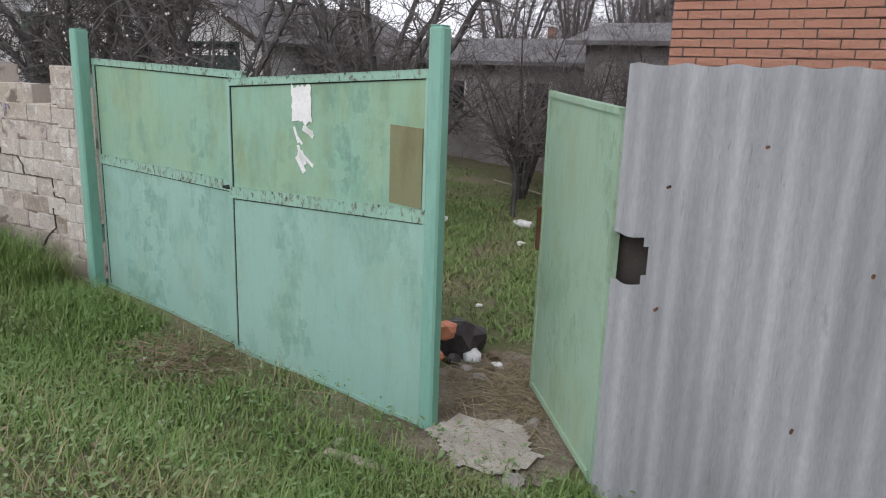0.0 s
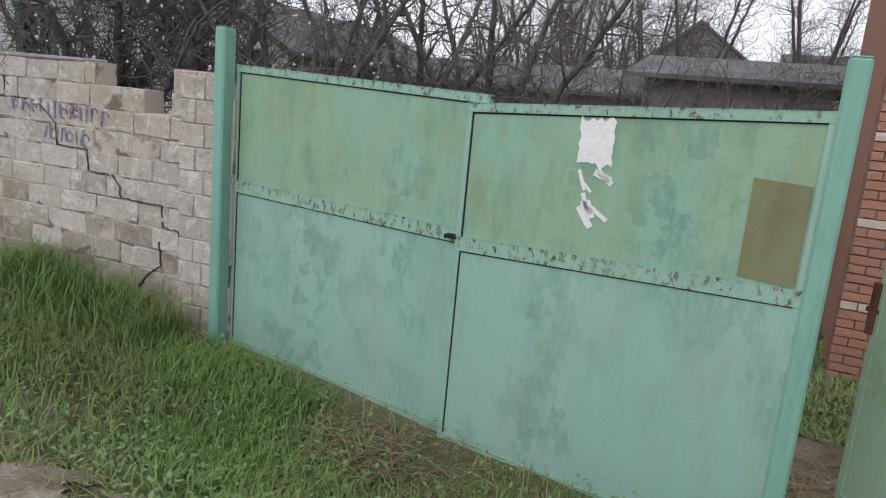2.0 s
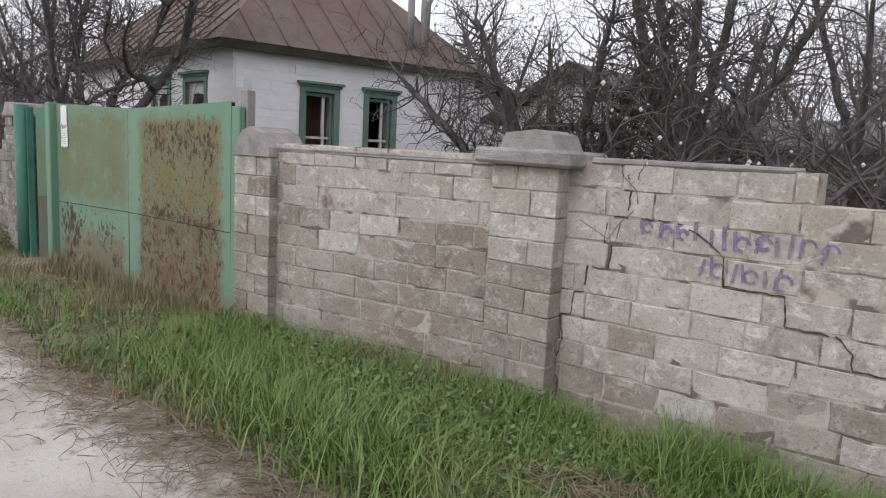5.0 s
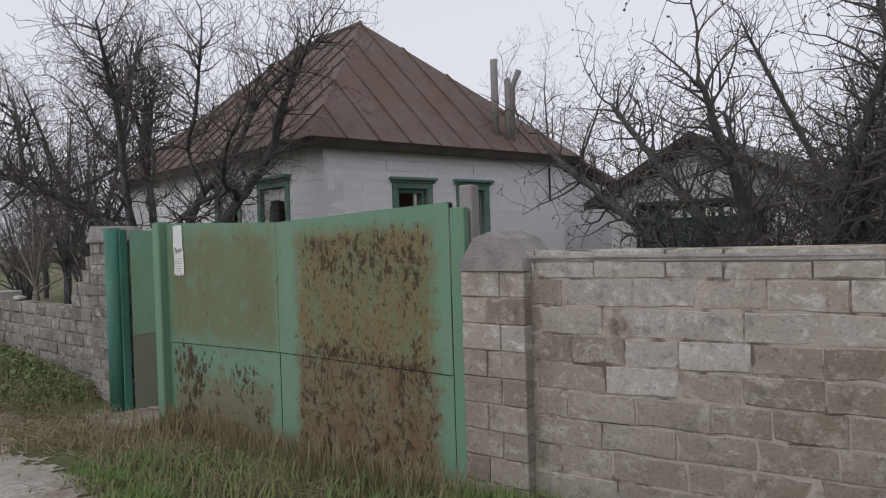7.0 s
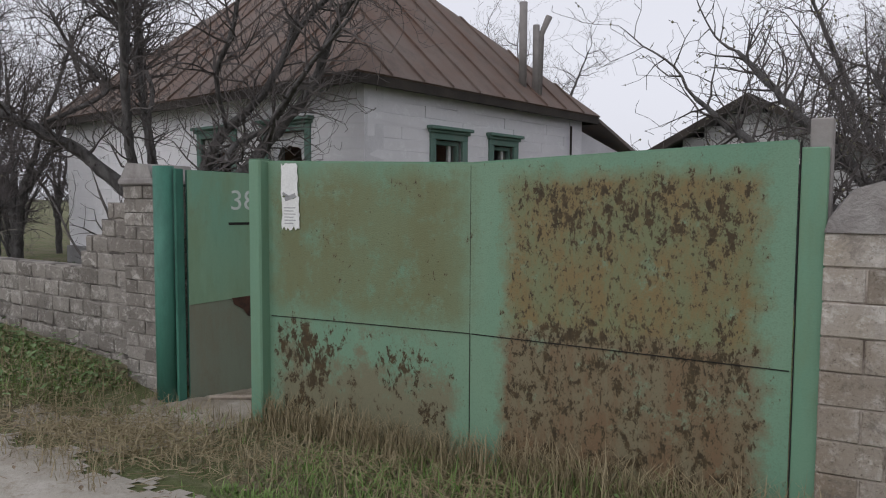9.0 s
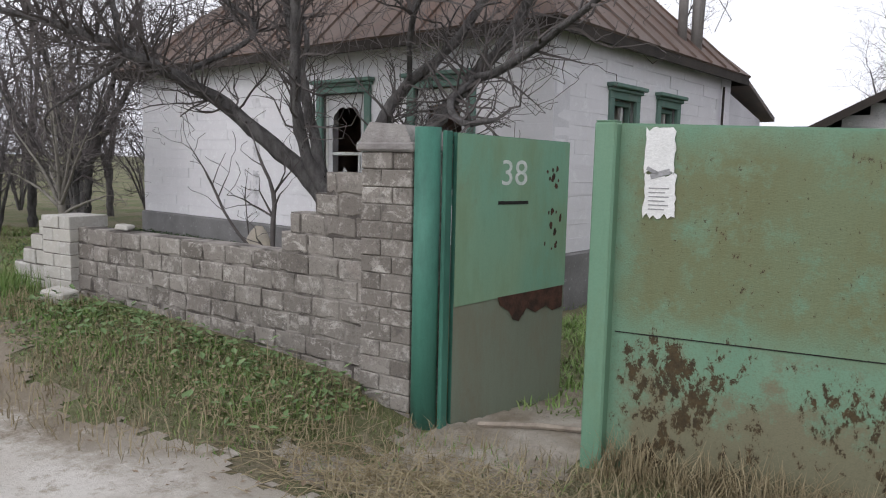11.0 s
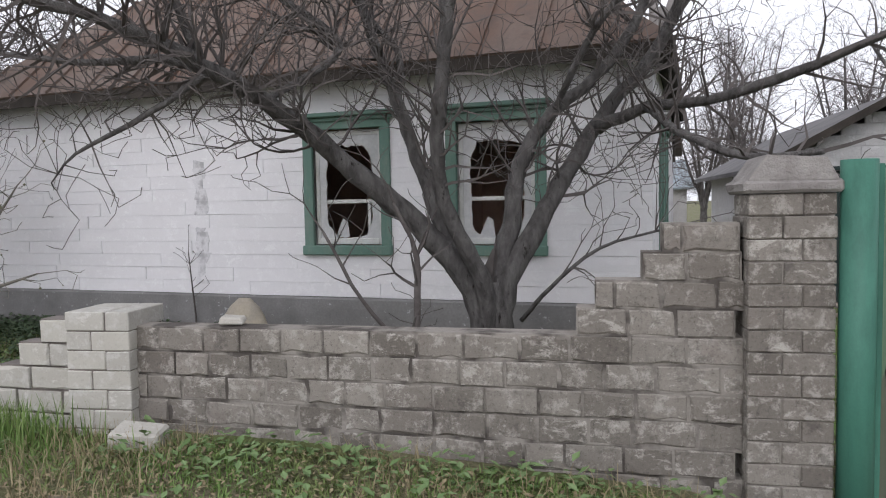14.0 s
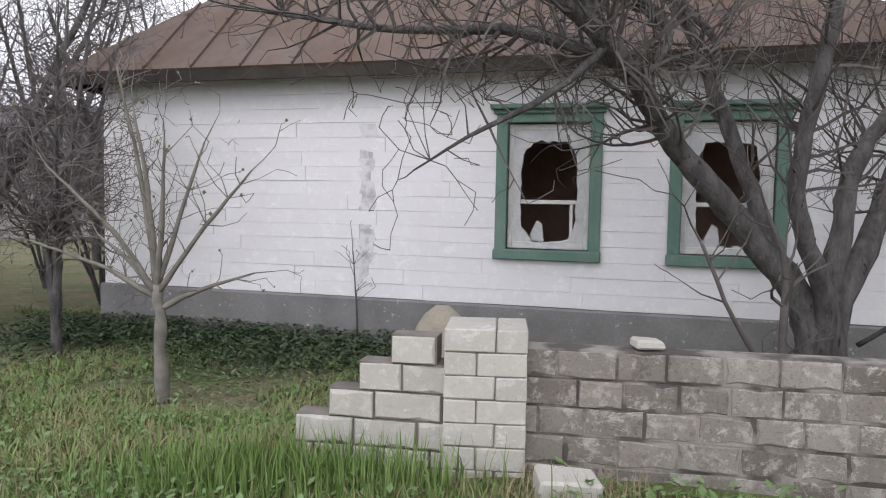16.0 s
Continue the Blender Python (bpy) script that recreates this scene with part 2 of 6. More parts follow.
FLAKING = rusting_gate()
STRIP = painted("gate_frame_paint", (0.125, 0.25, 0.165), (0.15, 0.265, 0.175), (0.14, 0.225, 0.135))
TEAL = painted("dark_green_paint", (0.048, 0.165, 0.118), (0.065, 0.19, 0.138), (0.035, 0.11, 0.08), rust=((0.2, 0.2, 0.18), (0.06, 0.08, 0.06)), rust_at=(0.72, 0.74))
WICKET = painted("wicket_paint", (0.15, 0.29, 0.2), (0.2, 0.29, 0.18), (0.16, 0.24, 0.14), rust=((0.05, 0.025, 0.015), (0.16, 0.1, 0.05)), rust_at=(0.69, 0.71))
WICKET_LOW = painted("lower_wicket_paint", (0.155, 0.175, 0.13), (0.165, 0.19, 0.14), (0.16, 0.15, 0.105), rust=((0.05, 0.03, 0.02), (0.12, 0.08, 0.05)), rust_at=(0.67, 0.69))
RUST_DARK = mottled("dark_rust", (0.03, 0.02, 0.014), (0.085, 0.04, 0.026), 14, 60)
PATCH = painted("ochre_patch", (0.155, 0.16, 0.08), (0.18, 0.185, 0.1), (0.14, 0.125, 0.06), rust=((0.06, 0.035, 0.02), (0.15, 0.1, 0.05)), rust_at=(0.59, 0.62))
RUST = mottled("bare_rust", (0.07, 0.03, 0.018), (0.16, 0.07, 0.035), 9, 60)
SLATE = mottled("corrugated_asbestos", (0.275, 0.28, 0.288), (0.365, 0.372, 0.382), 2.2, 70, 0.9, stretch=(1, 1, 0.25), speck=(0.22, 0.23, 0.23))
LIMESTONE = brickish("limestone_block", ((0.49, 0.45, 0.405), (0.36, 0.325, 0.29), (0.36, 0.32, 0.27)), lime=(0.58, 0.55, 0.505), soot=(0.14, 0.125, 0.115), ochre=(0.33, 0.275, 0.2), grime=0.85)
DAMPSTONE = brickish("damp_limestone_block", ((0.35, 0.31, 0.262), (0.24, 0.206, 0.17), (0.22, 0.183, 0.142)), lime=(0.43, 0.39, 0.345), soot=(0.1, 0.087, 0.076), ochre=(0.22, 0.172, 0.12), grime=0.85)
GREYSTONE = brickish("grey_block", ((0.29, 0.266, 0.234), (0.155, 0.141, 0.122), (0.14, 0.121, 0.104)), lime=(0.43, 0.405, 0.365), soot=(0.07, 0.063, 0.057), lichen=(0.2, 0.16, 0.145))
NEWSTONE = brickish("clean_grey_block", ((0.46, 0.44, 0.39), (0.40, 0.385, 0.35), (0.36, 0.34, 0.3)), lime=(0.52, 0.51, 0.48), grime=0.28)
MORTAR = mottled("mortar", (0.23, 0.205, 0.185), (0.12, 0.105, 0.095), 4, 60)
PALE_MORTAR = mottled("pale_mortar", (0.45, 0.395, 0.34), (0.14, 0.11, 0.09), 5, 45, spread=(0.5, 0.6))
GREY_MORTAR = mottled("grey_mortar", (0.3, 0.275, 0.245), (0.08, 0.07, 0.062), 4, 45, spread=(0.44, 0.58))
CAPSTONE = mottled("weathered_capstone", (0.36, 0.34, 0.32), (0.23, 0.21, 0.2), 6, 45, bump=0.8, depth=0.02)
WHITEWASH = brickish("whitewashed_block", ((0.73, 0.715, 0.725), (0.70, 0.69, 0.70), (0.66, 0.645, 0.655)), lime=(0.76, 0.75, 0.76), grime=0.12)
WHITE_JOINT = mottled("whitewashed_joint", (0.73, 0.72, 0.73), (0.62, 0.61, 0.62), 1.6, 50)
PLINTH = mottled("grey_cement_plinth", (0.17, 0.165, 0.16), (0.25, 0.245, 0.24), 1.8, 40, speck=(0.4, 0.4, 0.4))
CASING = painted("window_casing_paint", (0.1, 0.175, 0.143), (0.125, 0.21, 0.172), (0.19, 0.235, 0.205), rust=((0.3, 0.32, 0.29), (0.2, 0.24, 0.2)), rust_at=(0.66, 0.69), rough=0.8, flakes=26.0)
WHITE_WOOD = mottled("old_white_sash_paint", (0.62, 0.62, 0.6), (0.48, 0.48, 0.46), 7, 60, 0.7)
FILM = mottled("torn_white_film", (0.56, 0.56, 0.56), (0.42, 0.42, 0.42), 5, 30, 0.5)
DARK_ROOM = mottled("dim_plaster", (0.6, 0.45, 0.36), (0.45, 0.34, 0.27), 1.5, 20)
ROOF_RUST = painted("rusty_roof_sheet", (0.125, 0.078, 0.058), (0.145, 0.11, 0.092), (0.095, 0.072, 0.06), rough=0.7, streak=0.3)
ROOF_GREY = painted("grey_roof_sheet", (0.17, 0.15, 0.135), (0.14, 0.125, 0.115), (0.2, 0.15, 0.12), rough=0.8)
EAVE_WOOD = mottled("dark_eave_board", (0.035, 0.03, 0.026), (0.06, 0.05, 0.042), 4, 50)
BARK = mottled("grey_brown_bark", (0.165, 0.156, 0.15), (0.068, 0.063, 0.06), 14, 60, 0.95, bump=1.0, depth=0.035, speck=(0.03, 0.026, 0.023), stretch=(1, 1, 0.35))
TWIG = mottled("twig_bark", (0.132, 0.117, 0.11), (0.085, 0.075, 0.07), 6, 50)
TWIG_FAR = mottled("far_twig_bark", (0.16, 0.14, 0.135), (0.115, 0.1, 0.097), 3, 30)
SAPBARK = mottled("pale_smooth_bark", (0.24, 0.22, 0.19), (0.15, 0.14, 0.12), 9, 60)
BLOSSOM = mottled("white_blossom", (0.62, 0.56, 0.55), (0.5, 0.44, 0.42), 20, 60)
BUD = mottled("pale_bud", (0.2, 0.2, 0.12), (0.15, 0.13, 0.1), 20, 60)
REDBRICK = brickish("orange_brick", ((0.40, 0.2, 0.135), (0.33, 0.165, 0.115), (0.31, 0.17, 0.125)))
PALEBRICK = brickish("pale_brick", ((0.58, 0.46, 0.40), (0.5, 0.4, 0.36), (0.48, 0.38, 0.33)))
FAR_WALL = mottled("old_grey_masonry", (0.30, 0.28, 0.265), (0.2, 0.185, 0.175), 2, 18)
FAR_ROOF = mottled("grey_slate_roof", (0.17, 0.165, 0.165), (0.11, 0.105, 0.105), 2, 20)
CONCRETE = mottled("broken_concrete", (0.33, 0.3, 0.27), (0.22, 0.2, 0.18), 5, 45, bump=0.8, depth=0.02)
PAPER = mottled("white_paper", (0.78, 0.78, 0.76), (0.68, 0.68, 0.66), 8, 60, 0.8)
OLD_WHITE = mottled("faded_white_number", (0.6, 0.63, 0.6), (0.42, 0.5, 0.44), 18, 70, 0.8)
INK = mottled("grey_ink", (0.35, 0.35, 0.35), (0.3, 0.3, 0.3), 20, 80)
SPRAY = mottled("faded_violet_spray", (0.22, 0.17, 0.32), (0.33, 0.28, 0.37), 14, 70, spread=(0.3, 0.7))


def faded(mat, lo, hi, most):
    """Paint worn through in patches."""
    g = Graph("worn_through")
    g.nt, g.bsdf = mat.node_tree, mat.node_tree.nodes["Principled BSDF"]
    g.link(g.times(g.ramp(g.noise(g.place(), 22, 7, 0.7), lo, hi), most), g.bsdf.inputs["Alpha"])


faded(SPRAY, 0.25, 0.55, 0.85)
CRACK = mottled("crack_shadow", (0.11, 0.09, 0.075), (0.035, 0.03, 0.025), 9, 60)
FAR_PLASTER = mottled("far_grey_plaster", (0.5, 0.485, 0.475), (0.4, 0.385, 0.375), 1.5, 18)
PALE_ROOF = mottled("pale_blue_roof", (0.38, 0.43, 0.46), (0.3, 0.34, 0.36), 2, 20)
BLACK = mottled("black_gap", (0.012, 0.012, 0.011), (0.02, 0.018, 0.016), 9, 60)
DEADWOOD = mottled("bleached_stick", (0.36, 0.31, 0.25), (0.25, 0.21, 0.17), 9, 60)
STONE_TAN = mottled("tan_boulder", (0.42, 0.37, 0.29), (0.33, 0.3, 0.25), 5, 45, bump=0.6)
TRASH_DARK = mottled("dark_refuse_bag", (0.03, 0.03, 0.032), (0.07, 0.06, 0.06), 12, 40, 0.4)
TRASH_ORANGE = mottled("orange_refuse", (0.6, 0.24, 0.14), (0.5, 0.2, 0.12), 12, 40, 0.6)


def leafy(name, a, b, dry=None):
    g = Graph(name, 0.6)
    geo = g.node("ShaderNodeNewGeometry")
    c = g.mix(geo.outputs["Random Per Island"], a, b)
    if dry:
        c = g.mix(g.times(g.ramp(g.noise(g.place(), 1.1, 4), 0.5, 0.68), 0.8), c, dry)
    g.bsdf.inputs["Subsurface Weight"].default_value = 0.0
    return g.finish(c)


GRASS = leafy("green_grass", (0.095, 0.17, 0.035), (0.17, 0.245, 0.075), (0.19, 0.19, 0.08))
YARD_GRASS = leafy("bright_yard_grass", (0.13, 0.215, 0.055), (0.21, 0.29, 0.1), (0.24, 0.23, 0.11))
STRAW = leafy("dry_grass", (0.30, 0.25, 0.15), (0.20, 0.16, 0.09))
WEED = leafy("weed_leaf", (0.09, 0.15, 0.05), (0.16, 0.23, 0.1))
IVY = leafy("dark_ivy_leaf", (0.03, 0.055, 0.025), (0.06, 0.085, 0.04))
HAY = leafy("brown_hay", (0.24, 0.18, 0.12), (0.15, 0.11, 0.07))


def soil():
    g = Graph("grassy_soil", 0.95)
    at = g.place()
    c = g.mix(g.ramp(g.noise(at, 0.9, 6, 0.65), 0.4, 0.6), (0.115, 0.14, 0.05), (0.2, 0.17, 0.11))
    grain = g.noise(at, 35, 6, 0.7)
    c = g.mix(g.ramp(grain, 0.4, 0.75), c, (0.075, 0.08, 0.035))
    c = g.mix(g.times(g.ramp(g.noise(at, 6, 5, 0.7), 0.56, 0.66), 0.6), c, (0.25, 0.21, 0.15))
    return g.finish(c, grain, 0.9, 0.03)


def chalk_road():
    g = Graph("chalky_dirt_road", 0.95)
    at = g.place()
    c = g.mix(g.ramp(g.noise(at, 1.4, 5), 0.35, 0.65), (0.56, 0.53, 0.48), (0.43, 0.395, 0.34))
    c = g.mix(g.times(g.ramp(g.noise(at, 8, 7, 0.7), 0.54, 0.64), 0.7), c, (0.26, 0.22, 0.16))
    sep = g.node("ShaderNodeSeparateXYZ")
    g.link(at, sep.inputs[0])
    edge = g.node("ShaderNodeMath")
    g.link(sep.outputs[1], edge.inputs[0])
    g.link(g.times(g.noise(at, 5, 8, 0.75), 1.7), edge.inputs[1])
    near = g.times(g.ramp(sep.outputs[0], -13.2, -14.4), g.ramp(sep.outputs[0], -17.6, -16.6))
    c = g.mix(g.times(g.times(g.ramp(edge.outputs[0], 1.95, 2.3), 0.9), g.ramp(near, 1.6, 0.0)), c, (0.19, 0.155, 0.105))
    grain = g.noise(at, 45, 6, 0.75)
    c = g.mix(g.times(g.ramp(grain, 0.5, 0.7), 0.45), c, (0.3, 0.27, 0.22))
    return g.finish(c, grain, 0.8, 0.02)


def dirt():
    g = Graph("bare_littered_soil", 0.95)
    at = g.place()
    c = g.mix(g.ramp(g.noise(at, 3, 6, 0.65), 0.4, 0.6), (0.30, 0.26, 0.2), (0.16, 0.125, 0.085))
    grain = g.noise(at, 40, 6, 0.75)
    c = g.mix(g.ramp(grain, 0.45, 0.7), c, (0.1, 0.08, 0.055))
    return g.finish(c, grain, 0.9, 0.03)


PATH_SOIL = mottled("trodden_chalky_soil", (0.42, 0.38, 0.32), (0.2, 0.165, 0.115), 2.6, 40, 0.95, bump=1.0, depth=0.03, speck=(0.16, 0.125, 0.08))
SLAB = mottled("worn_pale_concrete", (0.44, 0.4, 0.35), (0.3, 0.265, 0.22), 6, 45, bump=0.9, depth=0.02, speck=(0.17, 0.14, 0.11))
SOIL, ROAD, DIRT = soil(), chalk_road(), dirt()


# ---------------------------------------------------------------- mesh tools
class Shape:
    """Gathers vertices and faces of one mesh."""

    def __init__(self):
        self.v, self.f = [], []

    def add(self, verts, faces):
        n = len(self.v)
        self.v += [tuple(p) for p in verts]
        self.f += [tuple(n + i for i in q) for q in faces]
        return self

    def box(self, x0, x1, y0, y1, z0, z1, c=0.004, m=None, jit=0.0, rnd=random):
        """A box with chamfered edges."""
        c = min(c, 0.3 * (x1 - x0), 0.3 * (y1 - y0), 0.3 * (z1 - z0))
        P, idx = [], {}
        for sx in (0, 1):
            for sy in (0, 1):
                for sz in (0, 1):
                    j = [rnd.uniform(-jit, jit) for _ in range(3)]
                    X, Y, Z = ((x0, x1)[sx] + j[0], (y0, y1)[sy] + j[1], (z0, z1)[sz] + j[2])
                    dx, dy, dz = (c, -c)[sx], (c, -c)[sy], (c, -c)[sz]
                    for ax, q in (("x", (X, Y + dy, Z + dz)), ("y", (X + dx, Y, Z + dz)), ("z", (X + dx, Y + dy, Z))):
                        idx[ax, sx, sy, sz] = len(P)
                        P.append(q)
        F = []
        for s in (0, 1):
            q = [idx["x", s, a, b] for a, b in ((0, 0), (1, 0), (1, 1), (0, 1))]
            F.append(q if s else q[::-1])
            q = [idx["y", a, s, b] for a, b in ((0, 0), (1, 0), (1, 1), (0, 1))]
            F.append(q[::-1] if s else q)
            q = [idx["z", a, b, s] for a, b in ((0, 0), (1, 0), (1, 1), (0, 1))]
            F.append(q if s else q[::-1])
        for a in (0, 1):
            for b in (0, 1):
                F.append([idx["x", a, b, 0], idx["y", a, b, 0], idx["y", a, b, 1], idx["x", a, b, 1]])
                F.append([idx["x", a, 0, b], idx["z", a, 0, b], idx["z", a, 1, b], idx["x", a, 1, b]])
                F.append([idx["y", 0, a, b], idx["z", 0, a, b], idx["z", 1, a, b], idx["y", 1, a, b]])
        for sx in (0, 1):
            for sy in (0, 1):
                for sz in (0, 1):
                    F.append([idx["x", sx, sy, sz], idx["y", sx, sy, sz], idx["z", sx, sy, sz]])
        if m is not None:
            P = [m @ Vector(p) for p in P]
        return self.add(P, F)

    def prism(self, outline, y0, y1, m=None):
        """An outline in x and z, pushed from y0 to y1."""
        n = len(outline)
        P = [(x, y0, z) for x, z in outline] + [(x, y1, z) for x, z in outline]
        if m is not None:
            P = [m @ Vector(p) for p in P]
        F = [tuple(range(n)), tuple(range(2 * n - 1, n - 1, -1))]
        F += [(i, n + i, n + (i + 1) % n, (i + 1) % n) for i in range(n)]
        return self.add(P, F)

    def tube(self, pts, radii, sides=6, tip=True):
        pts = [Vector(p) for p in pts]
        n0 = len(self.v)
        ref = Vector((0.31, 0.87, 0.38))
        for i, p in enumerate(pts):
            d = (pts[min(i + 1, len(pts) - 1)] - pts[max(i - 1, 0)])
            d = d.normalized() if d.length > 1e-9 else Vector((0, 0, 1))
            a = d.cross(ref if abs(d.dot(ref)) < 0.95 else Vector((1, 0, 0))).normalized()
            b = d.cross(a)
            for k in range(sides):
                w = 2 * math.pi * k / sides
                self.v.append(tuple(p + (a * math.cos(w) + b * math.sin(w)) * radii[i]))
        for i in range(len(pts) - 1):
            for k in range(sides):
                k2 = (k + 1) % sides
                self.f.append((n0 + i * sides + k, n0 + i * sides + k2, n0 + (i + 1) * sides + k2, n0 + (i + 1) * sides + k))
        if tip:
            self.f.append(tuple(n0 + k for k in range(sides))[::-1])
            self.f.append(tuple(n0 + (len(pts) - 1) * sides + k for k in range(sides)))
        return self

    def mesh(self, name, mat, smooth=False):
        me = bpy.data.meshes.new(name)
        me.from_pydata(self.v, [], self.f)
        me.materials.append(mat)
        if smooth:
            me.polygons.foreach_set("use_smooth", [True] * len(me.polygons))
        bm = bmesh.new()
        bm.from_mesh(me)
        if len(bm.faces) < 20000:
            bmesh.ops.recalc_face_normals(bm, faces=bm.faces)
            bm.to_mesh(me)
        bm.free()
        return me


def thing(name, m, label, category, group="", kind=""):
    ob = new(name)
    ob.matrix_world = m
    ob.empty_display_size = 0.1
    return tagged(ob, label, category, group, kind)


def part(name, shape, mat, parent=None, label="", m=None, smooth=False):
    """One mesh object, under a thing or a part where parent is given."""
    me = shape if isinstance(shape, bpy.types.Mesh) else shape.mesh(name, mat, smooth)
    ob = new(name, me)
    if parent is not None:
        ob.parent = parent
    if m is not None:
        ob.matrix_basis = m
    return tagged(ob, label)


def structure(name, shape, mat, label, category, m=None, smooth=False):
    ob = part(name, shape, mat, None, "", m, smooth)
    return tagged(ob, label, category, "", "structure")


def lerp_table(table, x):
    """Straight interpolation in a table of falling or rising x."""
    xs, ys = zip(*sorted(table))
    return float(np.interp(x, xs, ys))


def along(p0, p1, z=0.0):
    """A pose at p0 whose x axis points at p1; y then points away from the road when p1 lies to the right."""
    return pose(p0[0], p0[1], z, 0, 0, math.degrees(math.atan2(p1[1] - p0[1], p1[0] - p0[0])))


def gap(p0, p1):
    return math.hypot(p1[0] - p0[0], p1[1] - p0[1])


# ---------------------------------------------------------------- ground
FENCE_Z = [(9, -0.6), (-1, -0.46), (-2.2, -0.44), (-4.2, -0.4), (-5.8, -0.31), (-6.7, -0.22), (-8.6, -0.04), (-11.3, -0.02), (-15, -0.05), (-16.2, -0.1), (-17, 0.1), (-18.5, 0.22), (-20.4, 0.28), (-22, 0.2), (-24, 0.05), (-40, 0.0)]
ROAD_Z = [(9, 0.0), (-3, 0.0), (-9, 0.05), (-15, 0.05), (-20, 0.18), (-40, 0.3)]
YARD_Z = [(9, -0.5), (-1, -0.5), (-5, -0.46), (-8, -0.2), (-12, -0.05), (-16, -0.06), (-20, 0.05), (-24, 0.05), (-40, 0.0)]


def smooth01(a, b, v):
    t = min(1.0, max(0.0, (v - a) / (b - a)))
    return t * t * (3 - 2 * t)


def ground_z(x, y):
    road, edge, yard = lerp_table(ROAD_Z, x), lerp_table(FENCE_Z, x), lerp_table(YARD_Z, x)
    z = road + (edge - road) * smooth01(1.3, 2.5, y)
    z += (yard - z) * smooth01(3.6, 5.0, y)
    bump = 0.035 * noise.noise(Vector((x * 0.9, y * 0.9, 3.0))) + 0.015 * noise.noise(Vector((x * 3.1, y * 3.1, 7.0)))
    return z + bump * smooth01(1.0, 2.0, y)


def ground():
    xs = list(np.arange(-32, 8.01, 0.22))
    ys = list(np.arange(-6, 18.01, 0.2))
    far = [1, 3, 7, 15, 35, 80, 200, 500, 1500]
    xs = [-32 - d for d in far[::-1]] + xs + [8 + d for d in far]
    ys = [-6 - d for d in far[::-1]] + ys + [18 + d for d in far]
    s = Shape()
    s.v = [(x, y, ground_z(x, y)) for y in ys for x in xs]
    w = len(xs)
    s.f = [(j * w + i, j * w + i + 1, (j + 1) * w + i + 1, (j + 1) * w + i) for j in range(len(ys) - 1) for i in range(w - 1)]
    me = bpy.data.meshes.new("ground")
    me.from_pydata(s.v, [], s.f)
    me.materials.append(SOIL)
    me.polygons.foreach_set("use_smooth", [True] * len(me.polygons))
    return structure("ground", me, None, "uneven grassy ground with bare dirty patches", "ground")


def road_edge(x):
    return 1.42 - 0.55 * smooth01(-5.0, -3.2, x) - 0.28 * smooth01(-7.7, -6.9, x) * smooth01(-4.6, -5.5, x) + 0.22 * noise.noise(Vector((x * 0.7, 1.0, 0.0))) + 0.1 * noise.noise(Vector((x * 2.9, 5.0, 0.0))) + 0.12 * smooth01(-13.6, -14.6, x) * smooth01(-16.3, -15.2, x) + 0.55 * smooth01(-18, -19.5, x)


def sheet_on_ground(name, mat, inside, x0, x1, y0, y1, step, lift, label, category):
    """A ragged patch lying just on the ground."""
    s, seen = Shape(), {}
    nx, ny = int((x1 - x0) / step), int((y1 - y0) / step)

    def vert(i, j):
        if (i, j) not in seen:
            x, y = x0 + i * step, y0 + j * step
            seen[i, j] = len(s.v)
            s.v.append((x, y, ground_z(x, y) + lift + 0.004 * noise.noise(Vector((x * 8, y * 8, 0)))))
        return seen[i, j]

    for j in range(ny):
        for i in range(nx):
            if inside(x0 + (i + 0.5) * step, y0 + (j + 0.5) * step):
                s.f.append((vert(i, j), vert(i + 1, j), vert(i + 1, j + 1), vert(i, j + 1)))
    me = bpy.data.meshes.new(name)
    me.from_pydata(s.v, [], s.f)
    me.materials.append(mat)
    me.polygons.foreach_set("use_smooth", [True] * len(me.polygons))
    return structure(name, me, None, label, category)


ground()
sheet_on_ground("road", ROAD, lambda x, y: y < road_edge(x) + 0.22 + 0.3 * noise.noise(Vector((x * 2.3, y * 2.3, 9.0))) + 0.2 * noise.noise(Vector((x * 9, y * 9, 3.0))), -36, 8, -2.4, 2.7, 0.055, 0.006, "pale chalky dirt road with scattered debris", "road")
sheet_on_ground("wicket_path", PATH_SOIL, lambda x, y: y > 1.95 + 0.4 * noise.noise(Vector((x * 1.7, y * 1.7, 8.0))) and abs(x + 15.75 - 0.25 * (y - 2.4)) < 0.75 - 0.1 * (y - 2) + 0.35 * noise.noise(Vector((x * 2.1, y * 2.1, 6.0))) + 0.2 * noise.noise(Vector((x * 8, y * 8, 1.0))), -17.2, -14.0, 1.5, 5.2, 0.05, 0.008, "trodden pale soil path to the wicket", "path")
sheet_on_ground("threshold_slab", SLAB, lambda x, y: (x + 1.72) ** 2 / 0.1 + (y - 3.3) ** 2 / 0.07 < 1 + 0.9 * noise.noise(Vector((x * 5, y * 5, 2.0))), -2.7, -1.1, 2.7, 3.8, 0.03, 0.03, "broken pale concrete slab in the gateway", "slab")
sheet_on_ground("gateway_soil", DIRT, lambda x, y: (x + 1.75) ** 2 / 0.5 + (y - 4.0) ** 2 / 1.6 < 1 + 0.5 * noise.noise(Vector((x * 3, y * 3, 4.0))), -3.2, -0.4, 2.2, 5.8, 0.06, 0.008, "trampled soil with straw in the gateway", "soil")


